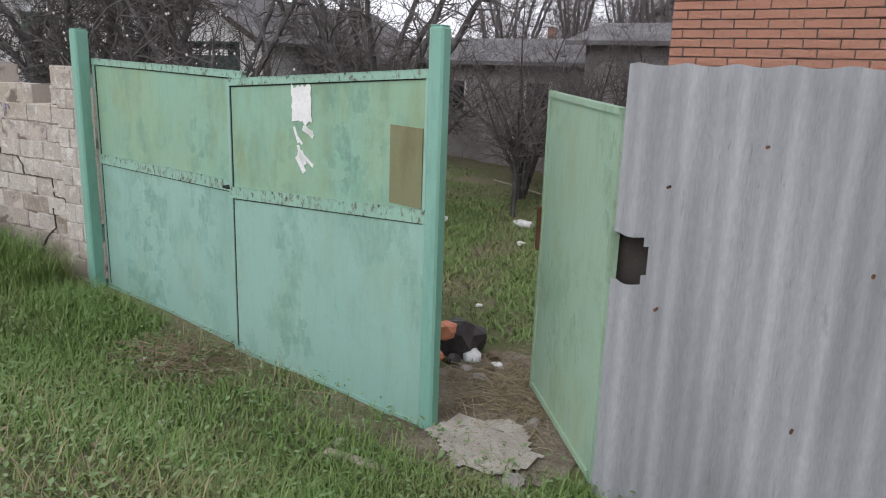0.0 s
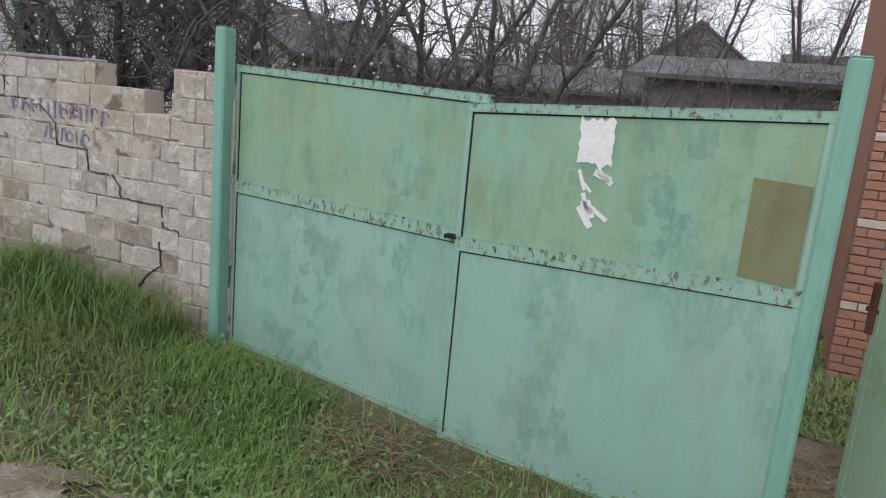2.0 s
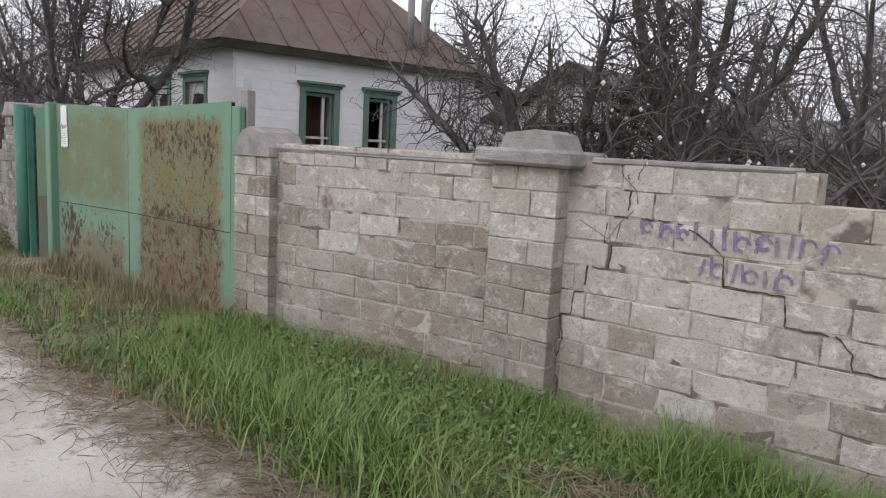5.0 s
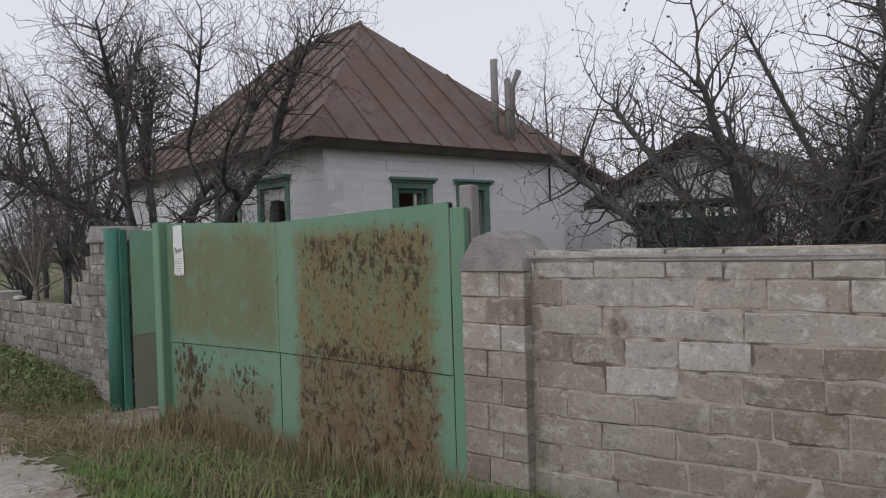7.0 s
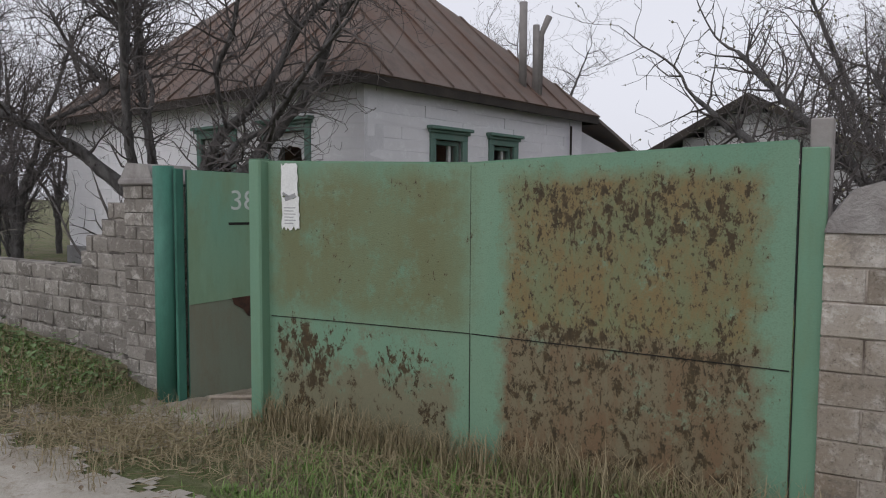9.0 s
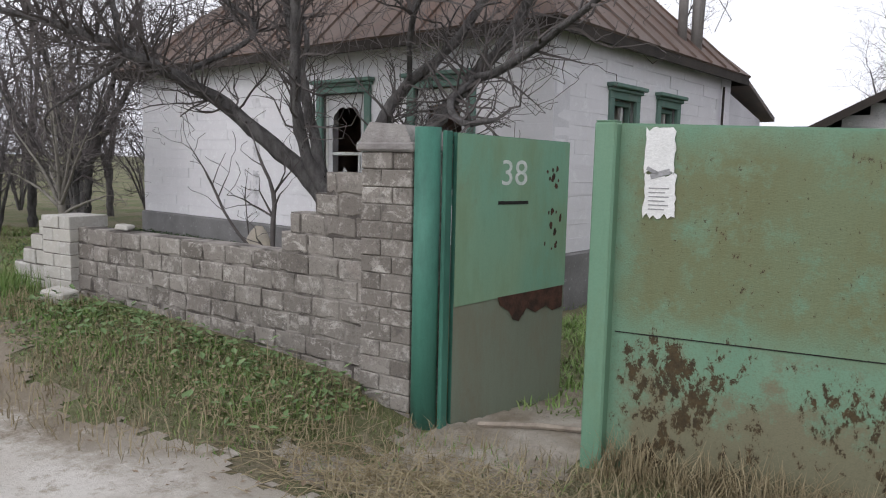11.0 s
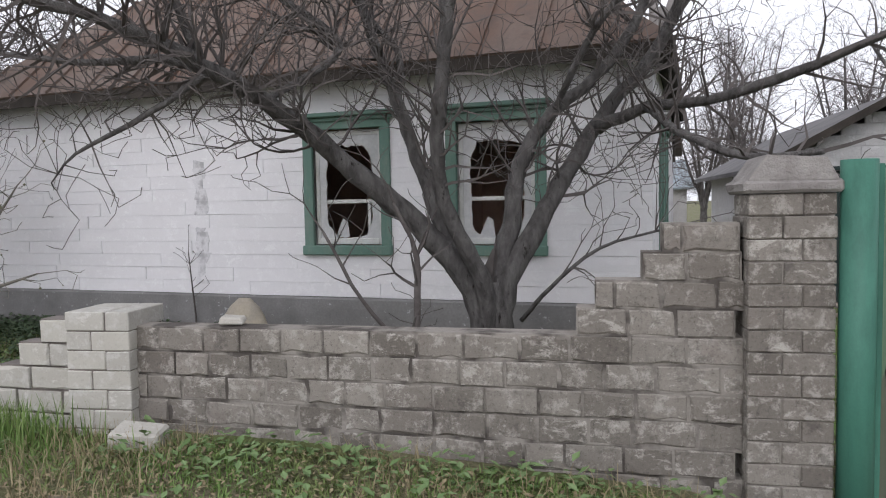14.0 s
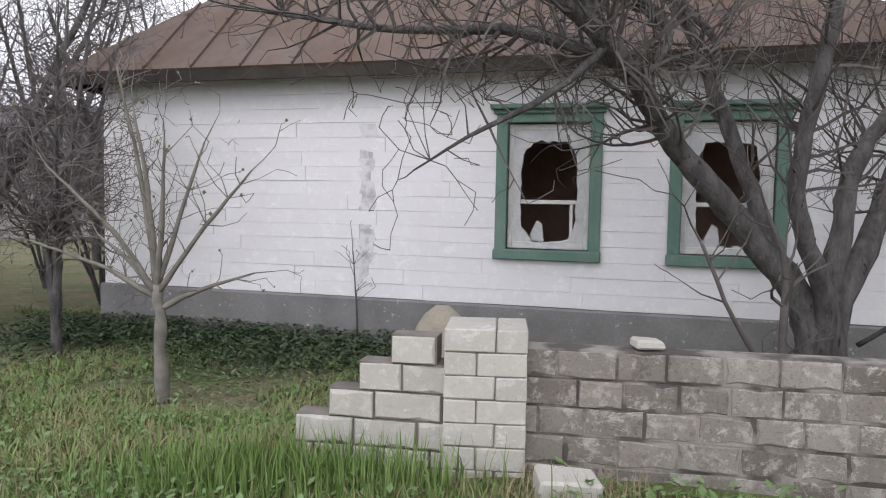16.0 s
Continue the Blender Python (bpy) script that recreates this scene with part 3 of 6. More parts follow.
# ---------------------------------------------------------------- masonry
def worn_block(length, depth, height, chamfer, rnd):
    """A block with a flat face whose arris wavers and is chipped here and there."""
    s = Shape()
    hx = length / 2
    rim = [(-hx, 0), (-hx / 3, 0), (hx / 3, 0), (hx, 0), (hx, height / 2), (hx, height), (hx / 3, height), (-hx / 3, height), (-hx, height), (-hx, height / 2)]
    n = len(rim)
    chips = rnd.sample(range(10), rnd.choice((0, 1, 2, 2, 3)))
    face, edge, back = [], [], []
    for k, (x, z) in enumerate(rim):
        if 0 < k < 3 or 5 < k < 8:
            x += rnd.uniform(-0.12, 0.12) * length
        c = chamfer * (rnd.uniform(0.3, 1.0) if k not in chips else rnd.uniform(1.3, 2.3))
        ix = x + (c if x <= -hx else -c if x >= hx else 0)
        iz = z + (c if z <= 0 else -c if z >= height else 0)
        face.append((ix, rnd.uniform(-0.003, 0.003), iz))
        w = chamfer * rnd.uniform(0, 0.3)
        edge.append((x + (w if x <= -hx else -w if x >= hx else 0), c * 0.75, z + (w if z <= 0 else -w if z >= height else 0)))
        back.append((x, depth, z))
    s.v = face + edge + back
    s.f = [tuple(range(n))]
    for k in range(n):
        j = (k + 1) % n
        s.f += [(k, n + k, n + j, j), (n + k, 2 * n + k, 2 * n + j, n + j)]
    s.f.append(tuple(range(3 * n - 1, 2 * n - 1, -1)))
    return s


def block_meshes(name, length, depth, height, mat, rnd, chamfer=0.012, kinds=8):
    out = []
    for _ in range(kinds):
        out.append(worn_block(length, depth, height, chamfer, rnd).mesh(name, mat))
    return out


def masonry(owner, span, base, top, block, thick, mats, rnd, joint=0.012, holes=(), name="block", recess=0.012, wonk=0.004, cap=300, start=0.0, pick=None, joint_mat=None, chamfer=0.012, lengths=(0.84, 1.12), flush=0.008):
    """Courses of blocks from x = 0 to span under owner, up to top(x); holes are (x0, x1, z0, z1). Past cap the blocks join one mesh."""
    length, height = block
    kinds = [block_meshes(name, length - joint, thick - recess, height - joint, m, rnd, chamfer) for m in mats]
    loose, core, made = Shape(), Shape(), 0
    zmax = max(top(span * i / 40) for i in range(41))
    rows = int((zmax - base) / height + 0.6)
    for r in range(rows):
        z = base + r * height
        x = start - (length * 0.5 if r % 2 else 0.0) - rnd.uniform(0, 0.04)
        while x < span:
            L = length * rnd.uniform(*lengths)
            a, b = max(x, 0.0), min(x + L, span)
            x += L
            if b - a < 0.05:
                continue
            held = [a + (b - a) * (i + 0.5) / 12 for i in range(12) if z + height * 0.55 <= top(a + (b - a) * (i + 0.5) / 12)]
            if not held:
                continue
            cell = (b - a) / 24
            a, b = held[0] - cell, held[-1] + cell
            if b - a < 0.06:
                continue
            bits = [(a, b)]
            for h0, h1, g0, g1 in holes:
                if g0 < z + height * 0.6 and g1 > z + height * 0.4:
                    bits = [q for p, w in bits for q in ((p, min(w, h0)), (max(p, h1), w)) if q[1] - q[0] > 0.04]
            for p, w in bits:
                k = mats.index(pick((p + w) / 2, z, rnd)) if pick else rnd.randrange(len(mats))
                me = rnd.choice(kinds[k])
                m = pose((p + w) / 2, rnd.uniform(-wonk, wonk), z + rnd.uniform(-wonk, wonk) * 0.5, 0, rnd.uniform(-0.3, 0.3), rnd.uniform(-0.5, 0.5))
                m = m @ Matrix.Diagonal(((w - p - joint) / (length - joint), 1, 1, 1))
                if made < cap:
                    part(name, me, None, owner, "", m)
                    made += 1
                else:
                    loose.add([m @ v.co for v in me.vertices], [tuple(q.vertices) for q in me.polygons])
                core.box(p - 0.002, w + 0.002, recess + flush, thick - recess - 0.004, z - joint, z + height - joint * 0.4, 0.001)
    tagged(part("mortar", core, joint_mat or MORTAR, owner), "", "", "", "stuff")
    if loose.v:
        tagged(part(name + "_courses", loose, mats[0], owner), "", "", "", "stuff")


def wall_thing(name, m, label):
    ob = new(name)
    ob.matrix_world = m
    return tagged(ob, label, "wall", "", "structure")


rng = random.Random(11)

# limestone wall between the two gates: two stretches and their pillars
P0, P1, P2 = (-11.2, 3.16), (-8.55, 3.58), (-5.72, 3.70)


def top_near(x):
    """Broken top of the stretch beside the first gate."""
    wx = P1[0] + x
    for edge, z in ((-7.02, 1.53), (-6.55, 1.37), (-6.26, 1.22), (-5.6, 1.56)):
        if wx < edge:
            return z
    return 1.56


def stone_pick(xoff):
    def pick(x, z, rnd):
        wet = (0.95 if xoff + x < -8.7 else 0.32) + 0.3 * noise.noise(Vector((x * 0.9, 2.0, xoff))) + rnd.uniform(-0.26, 0.26)
        return DAMPSTONE if z < wet else LIMESTONE
    return pick


w1 = wall_thing("wall_limestone_near", along(P1, P2), "low crumbling limestone block wall with stepped broken top")
masonry(w1, gap(P1, P2), -0.42, top_near, (0.37, 0.165), 0.2, [LIMESTONE, DAMPSTONE], rng, joint=0.007, recess=0.004, pick=stone_pick(P1[0]), wonk=0.005, joint_mat=PALE_MORTAR, chamfer=0.009, lengths=(0.75, 1.18), flush=0.0015)
w2 = wall_thing("wall_limestone_far", along(P0, P1), "weathered limestone block wall stained brown at its foot")
masonry(w2, gap(P0, P1), -0.25, lambda x: 1.5, (0.37, 0.165), 0.2, [LIMESTONE, DAMPSTONE], rng, joint=0.007, recess=0.004, pick=stone_pick(P0[0]), wonk=0.005, joint_mat=PALE_MORTAR, chamfer=0.009, lengths=(0.78, 1.15), flush=0.0015)
s = Shape()
s.box(0.02, gap(P0, P1) - 0.2, -0.012, 0.215, 1.485, 1.53, 0.02, None, 0.006, rng)
part("coping", s, CAPSTONE, w2, "thin cement coping")
s = Shape()
s.box(0.25, 1.42, -0.01, 0.21, 1.545, 1.58, 0.015, None, 0.006, rng)
part("coping", s, CAPSTONE, w1, "broken cement coping")


def two_sided(length, depth, height):
    """A pillar block with worn edges all round."""
    s = Shape().box(-length / 2, length / 2, 0, depth, 0, height, 0.006, None, 0.002, rng)
    return s.v, s.f


def block_pillar(name, at, rz, width, depth, base, top, block, mats, label, pick=None, cap="", cap_mat=None, joint_mat=None):
    ob = new(name)
    ob.matrix_world = pose(at[0], at[1], 0, 0, 0, rz)
    tagged(ob, label, "pillar", "", "structure")
    length, height = block
    kinds = {}
    core = Shape()
    rows = int(round((top - base) / height))
    for r in range(rows):
        z = base + r * height
        split = width * (0.62 if r % 2 else 0.4)
        for a, b in ((-width / 2, -width / 2 + split), (-width / 2 + split, width / 2)):
            key = (r % 2, a)
            mt = pick(at[0], z, rng) if pick else mats[0]
            if (key, mt.name) not in kinds:
                sh = Shape()
                sh.add(*two_sided(b - a - 0.007, depth, height - 0.006))
                kinds[key, mt.name] = sh.mesh("block", mt)
            part("block", kinds[key, mt.name], None, ob, "", pose((a + b) / 2, rng.uniform(-0.005, 0.005), z, 0, 0, rng.uniform(-0.6, 0.6)))
        core.box(-width / 2 + 0.011, width / 2 - 0.011, 0.011, depth - 0.011, z - 0.012, z + height - 0.012, 0.001)
    tagged(part("mortar", core, joint_mat or MORTAR, ob), "", "", "", "stuff")
    zt = base + rows * height
    s = Shape()
    if cap == "stepped":
        s.box(-width / 2 - 0.1, width / 2 + 0.1, -0.09, depth + 0.09, zt - 0.005, zt + 0.1, 0.02, None, 0.008, rng)
        s.prism([(-width * 0.42, zt + 0.1), (width * 0.42, zt + 0.1), (width * 0.32, zt + 0.2), (0.05, zt + 0.225), (-width * 0.34, zt + 0.2)], 0.02, depth - 0.02)
    elif cap == "dome":
        s.prism([(-width * 0.5, zt - 0.004), (width * 0.52, zt - 0.004), (width * 0.5, zt + 0.07), (width * 0.28, zt + 0.19), (0.0, zt + 0.235), (-width * 0.24, zt + 0.2), (-width * 0.46, zt + 0.06)], -0.02, depth + 0.02)
    elif cap == "ridge":
        s.box(-width / 2 - 0.03, width / 2 + 0.02, -0.03, depth + 0.03, zt - 0.004, zt + 0.06, 0.015, None, 0.006, rng)
        s.prism([(-width * 0.52, zt + 0.06), (width * 0.5, zt + 0.06), (width * 0.36, zt + 0.17), (-width * 0.3, zt + 0.19)], -0.02, depth + 0.02)
    if s.v:
        part("cap", s, cap_mat or CAPSTONE, ob, "weathered cement cap")
    return ob


block_pillar("pillar_middle", (-8.68, 3.42), 3, 0.5, 0.4, -0.25, 1.51, (0.36, 0.16), [LIMESTONE], "square limestone pillar with a stepped cement cap", stone_pick(-8.6), "stepped", None, PALE_MORTAR)
block_pillar("pillar_gate", (-11.18, 3.10), 4, 0.46, 0.36, -0.2, 1.53, (0.36, 0.165), [LIMESTONE], "square limestone gate pillar with a rounded broken cap", stone_pick(-11), "dome", None, PALE_MORTAR)
block_pillar("pillar_end", (-6.005, 3.675), 3, 0.36, 0.3, -0.45, 1.56, (0.3, 0.165), [LIMESTONE], "limestone wall end beside the gate post", None, "", None, PALE_MORTAR)


# cracks along the joints: dark ribbons on the face paint the shade inside
def crack(owner_m, pts, broad):
    s = Shape()
    r = random.Random(int(1000 * pts[0][0]))
    fine = []
    for (a, b), (c, d) in zip(pts, pts[1:]):
        k = max(1, int(math.hypot(c - a, d - b) / 0.035))
        fine += [(a + (c - a) * i / k + r.uniform(-0.006, 0.006), b + (d - b) * i / k + r.uniform(-0.006, 0.006)) for i in range(k)]
    fine.append(pts[-1])
    for (a, b), (c, d) in zip(fine, fine[1:]):
        width = broad * r.uniform(0.35, 1.3)
        if r.random() < 0.1:
            continue
        dx, dz = c - a, d - b
        n = math.hypot(dx, dz)
        ox, oz = -dz / n * width / 2, dx / n * width / 2
        s.add([owner_m @ Vector(q) for q in ((a - ox, -0.009, b - oz), (c - ox * 0.7, -0.009, d - oz * 0.7), (c + ox * 0.7, -0.009, d + oz * 0.7), (a + ox, -0.009, b + oz), (a - ox, 0.012, b - oz), (c - ox, 0.012, d - oz), (c + ox, 0.012, d + oz), (a + ox, 0.012, b + oz))],
              [(0, 1, 2, 3), (0, 4, 5, 1), (3, 2, 6, 7), (0, 3, 7, 4), (1, 5, 6, 2)])
    structure("crack", s, CRACK, "dark crack ribbon zigzagging through wall joints", "crack")


crack(w1.matrix_world, [(0.12, -0.1), (0.13, 0.08), (0.1, 0.24), (0.14, 0.4), (0.11, 0.57), (0.19, 0.575), (0.2, 0.73), (0.27, 0.735), (0.28, 0.9), (0.42, 0.905), (0.43, 1.06), (0.38, 1.065), (0.39, 1.23), (0.52, 1.235), (0.53, 1.39)], 0.008)
crack(w1.matrix_world, [(0.6, 1.232), (0.86, 1.228), (0.98, 1.16), (1.1, 1.07), (1.11, 0.905), (1.44, 0.9), (1.45, 0.74), (1.7, 0.735), (1.78, 0.66), (1.79, 0.575), (2.2, 0.57), (2.21, 0.41), (2.36, 0.405), (2.37, 0.25)], 0.008)
crack(w1.matrix_world, [(2.18, 0.3), (2.2, 0.12), (2.05, 0.02), (1.95, -0.12)], 0.012)


def bar(s, a, b, width, y0, y1):
    """A flat bar in the x-z plane from a to b."""
    dx, dz = b[0] - a[0], b[1] - a[1]
    n = math.hypot(dx, dz)
    ox, oz = -dz / n * width / 2, dx / n * width / 2
    return s.prism([(a[0] - ox, a[1] - oz), (b[0] - ox, b[1] - oz), (b[0] + ox, b[1] + oz), (a[0] + ox, a[1] + oz)], y0, y1)


# violet spray lettering, too faded to read
def graffiti():
    ob = thing("graffiti", w1.matrix_world, "two lines of faded illegible violet spray paint on limestone", "graffiti")
    r = random.Random(4)
    for x0, x1, z, h in ((0.62, 0.98, 1.14, 0.11), (1.03, 1.66, 1.13, 0.14), (0.98, 1.42, 0.95, 0.13)):
        x = x0
        while x < x1:
            w = r.uniform(0.013, 0.022)
            hh = h * r.uniform(0.7, 1.0)
            s = Shape()
            zb, lean = z - (x - 0.6) * 0.03 + r.uniform(-0.01, 0.015), r.uniform(-0.02, 0.03)
            bar(s, (x, zb), (x + lean, zb + hh), w, -0.0085, -0.006)
            if r.random() < 0.55:
                q = 0.36 * hh
                cz = zb + hh * r.choice((0.35, 0.6))
                arc = [(x + q * (1 + math.cos(k * 0.7)), cz + q * math.sin(k * 0.7)) for k in range(r.choice((6, 8, 9)))]
                for e, f in zip(arc, arc[1:]):
                    bar(s, e, f, w * 0.9, -0.0082, -0.0063)
                x += 1.4 * q
            part("paint_bar", s, SPRAY, ob)
            x += w + r.uniform(0.03, 0.055)


graffiti()

# low grey wall before the white house
C0, C1 = (-20.42, 3.30), (-16.78, 3.2)


def top_low(x):
    wx = C0[0] + x
    for edge, z in ((-18.9, 0.955), (-17.64, 0.965), (-17.54, 1.11), (-17.33, 1.27), (-17.2, 1.42), (-16.0, 1.57)):
        if wx < edge:
            return z
    return 1.57


w3 = wall_thing("wall_grey_low", along(C0, C1), "low grey block garden wall stepping up to a gate pillar")
masonry(w3, gap(C0, C1), 0.03, top_low, (0.285, 0.153), 0.18, [GREYSTONE], rng, joint=0.011, wonk=0.008, recess=0.006, chamfer=0.011, flush=0.003, lengths=(0.8, 1.2), joint_mat=GREY_MORTAR)
block_pillar("pillar_house_gate", (-16.58, 3.1), 0, 0.42, 0.4, -0.15, 1.71, (0.27, 0.116), [GREYSTONE], "tall grey block gate pillar with sloped cap", None, "ridge", None, GREY_MORTAR)
block_pillar("pillar_wall_end", (-20.62, 3.2), 3, 0.44, 0.42, 0.05, 1.05, (0.27, 0.125), [NEWSTONE], "clean grey block pillar ending the low wall")
w4 = wall_thing("wall_grey_stub", along((-21.7, 3.36), (-20.84, 3.32)), "stepped stub of unfinished grey block wall")


def top_stub(x):
    for edge, z in ((0.2, 0.5), (0.36, 0.69), (0.55, 0.85), (0.9, 1.02)):
        if x < edge:
            return z
    return 1.02


masonry(w4, 0.86, 0.03, top_stub, (0.34, 0.158), 0.18, [NEWSTONE], rng, joint=0.012)
s = Shape()
s.box(-0.15, 0.15, -0.1, 0.1, -0.01, 0.12, 0.015, None, 0.01, rng)
tagged(part("loose_block", s, NEWSTONE, None, "", pose(-20.2, 2.98, ground_z(-20.2, 2.98) + 0.0, 4, 3, 8)), "single loose grey block lying in the grass", "block")
s = Shape()
s.box(-0.075, 0.075, -0.06, 0.06, 0, 0.045, 0.012, None, 0.006, rng)
tagged(part("loose_block", s, NEWSTONE, None, "", pose(-19.78, 3.38, 0.957, 0, 0, 12)), "small flat block lying on top of the wall", "block")


# ---------------------------------------------------------------- gates
def quad_sheet(outline, y, thick=0.004):
    return Shape().prism(outline, y, y + thick)


def leaf(owner, x0, x1, tops, mids, bots, up, low, frame, y=0.0):
    """A sheet-steel gate leaf with angle-iron rails: tops, mids and bots are the heights at both ends."""
    part("upper_sheet", quad_sheet([(x0, mids[0]), (x1, mids[1]), (x1, tops[1]), (x0, tops[0])], y), up, owner, "faded upper steel sheet")
    part("lower_sheet", quad_sheet([(x0, bots[0]), (x1, bots[1]), (x1, mids[1]), (x0, mids[0])], y - 0.002), low, owner, "lower steel sheet")
    for nm, (a, b, w) in {"top_rail": ((x0, tops[0]), (x1, tops[1]), 0.045), "middle_rail": ((x0, mids[0]), (x1, mids[1]), 0.075), "bottom_rail": ((x0, bots[0] + 0.02), (x1, bots[1] + 0.02), 0.045)}.items():
        s = bar(Shape(), a, b, w, y - 0.014, y - 0.003)
        bar(s, (a[0], a[1] + w / 2), (b[0], b[1] + w / 2), 0.006, y - 0.014, y + 0.035)
        part(nm, s, MINT_CHIP if nm != "bottom_rail" else frame, owner, "chipped angle-iron rail")
    for a, b in (((x0 + 0.034, bots[0] + 0.045), (x0 + 0.034, tops[0] - 0.025)), ((x0 + 0.03, tops[0] - 0.027), (x1 - 0.03, tops[1] - 0.027)), ((x0 + 0.03, mids[0] - 0.042), (x1 - 0.03, mids[1] - 0.042))):
        part("seam", bar(Shape(), a, b, 0.007, y - 0.0045, y), BLACK, owner, "dark gap beside the rail")
    for xx in (x0 + 0.015, x1 - 0.015):
        i = 0 if xx < (x0 + x1) / 2 else 1
        s = bar(Shape(), (xx, bots[i]), (xx, tops[i]), 0.03, y - 0.011, y + 0.03)
        part("stile", s, frame, owner)


G0, G1 = (-5.765, 3.725), (-2.16, 3.32)
gm = along(G0, G1)
wing = 1.728
half = gap(G0, G1) - wing
gate_a = thing("gate_leaf", gm, "faded mint-green sheet-steel gate leaf, closed", "gate", "leaves of the mint gate")
leaf(gate_a, 0.03, half + 0.1, (1.6, 1.54), (0.8, 0.775), (-0.34, -0.42), MINT_OLD, MINT, MINT, 0.02)
gate_b = thing("gate_leaf", gm, "sagging mint-green steel gate leaf with torn white paper", "gate", "leaves of the mint gate")
leaf(gate_b, half, half + wing + 0.025, (1.49, 1.59), (0.745, 0.82), (-0.43, -0.46), MINT_OLD, MINT, MINT, -0.03)
ring = [(half + 1.475, 0.87), (half + 1.71, 0.86), (half + 1.71, 1.3), (half + 1.475, 1.31)]
part("patch_plate", quad_sheet(ring, -0.037), PATCH, gate_b, "rusty ochre repair plate")


def torn_paper(owner, x0, x1, z0, z1, y, label, rags=0, seed=1, mat=PAPER):
    r = random.Random(seed)
    n = 9
    out = [(x0 + (x1 - x0) * i / n, z0 + r.uniform(-0.02, 0.015)) for i in range(n + 1)]
    out += [(x1 + r.uniform(-0.008, 0.006), z0 + (z1 - z0) * i / n) for i in range(1, n)]
    out += [(x1 - (x1 - x0) * i / n, z1 + r.uniform(-0.012, 0.02)) for i in range(n + 1)]
    out += [(x0 + r.uniform(-0.006, 0.008), z1 - (z1 - z0) * i / n) for i in range(1, n)]
    ob = part("paper", quad_sheet(out, y, 0.003), mat, owner, label)
    for k in range(rags):
        s = Shape()
        cx, cz = x0 + (x1 - x0) * r.uniform(0.1, 0.75), z0 - 0.02 - r.uniform(0, 0.2)
        bar(s, (cx, cz), (cx + r.uniform(0.03, 0.09), cz - r.uniform(0.03, 0.1)), r.uniform(0.012, 0.04), y, y + 0.003)
        part("paper_scrap", s, mat, ob)
    return ob


torn_paper(gate_b, half + 0.65, half + 0.83, 1.27, 1.49, -0.036, "torn white paper remnant", 9, 5)
lock = Shape()
lock.box(half - 0.08, half + 0.01, -0.045, 0.03, 0.765, 0.785, 0.004)
part("latch", lock, BLACK, gate_a, "dark sliding latch")


def gate_post(name, at, width, z0, z1, mat, label, lean=0.0, depth=None, back=0.0):
    depth = depth or width
    ob = thing(name, pose(at[0], at[1], 0, back, lean, 0), label, "post")
    s = Shape()
    s.box(-width / 2, width / 2, -depth / 2, depth / 2, z0 - 0.3, z1, 0.012)
    part("tube", s, mat, ob)
    s = Shape()
    s.box(-width / 2 + 0.006, width / 2 - 0.006, -depth / 2 + 0.006, depth / 2 - 0.006, z1, z1 + 0.006, 0.002)
    part("end_plate", s, mat, ob)
    return ob


gate_post("gate_post", (-5.775, 3.66), 0.088, -0.35, 1.85, MINT_POST, "square mint-green steel gate post beside the wall", 0.0, 0.12)
gate_post("gate_post", (-2.10, 3.30), 0.09, -0.46, 1.83, MINT_POST, "square mint-green steel post between gate and wicket")

# open wicket and corrugated fence
wk = along((-1.78, 4.05), (-1.06, 3.20))
wicket_a = thing("wicket_gate", wk, "narrow mint-green steel wicket standing open inward", "gate")
wlen = gap((-1.78, 4.05), (-1.06, 3.20))
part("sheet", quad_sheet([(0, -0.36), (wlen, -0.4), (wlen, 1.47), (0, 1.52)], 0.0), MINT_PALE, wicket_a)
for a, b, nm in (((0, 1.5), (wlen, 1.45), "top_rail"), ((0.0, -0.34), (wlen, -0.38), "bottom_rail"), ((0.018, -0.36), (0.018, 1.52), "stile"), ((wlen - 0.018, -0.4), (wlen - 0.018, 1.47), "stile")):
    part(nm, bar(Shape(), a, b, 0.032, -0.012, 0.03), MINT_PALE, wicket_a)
s = Shape()
s.box(-0.025, 0.015, -0.03, 0.03, 0.55, 0.82, 0.004)
s.box(-0.06, 0.03, -0.012, 0.012, 0.66, 0.685, 0.003)
part("latch", s, RUST, wicket_a, "rusty latch box")


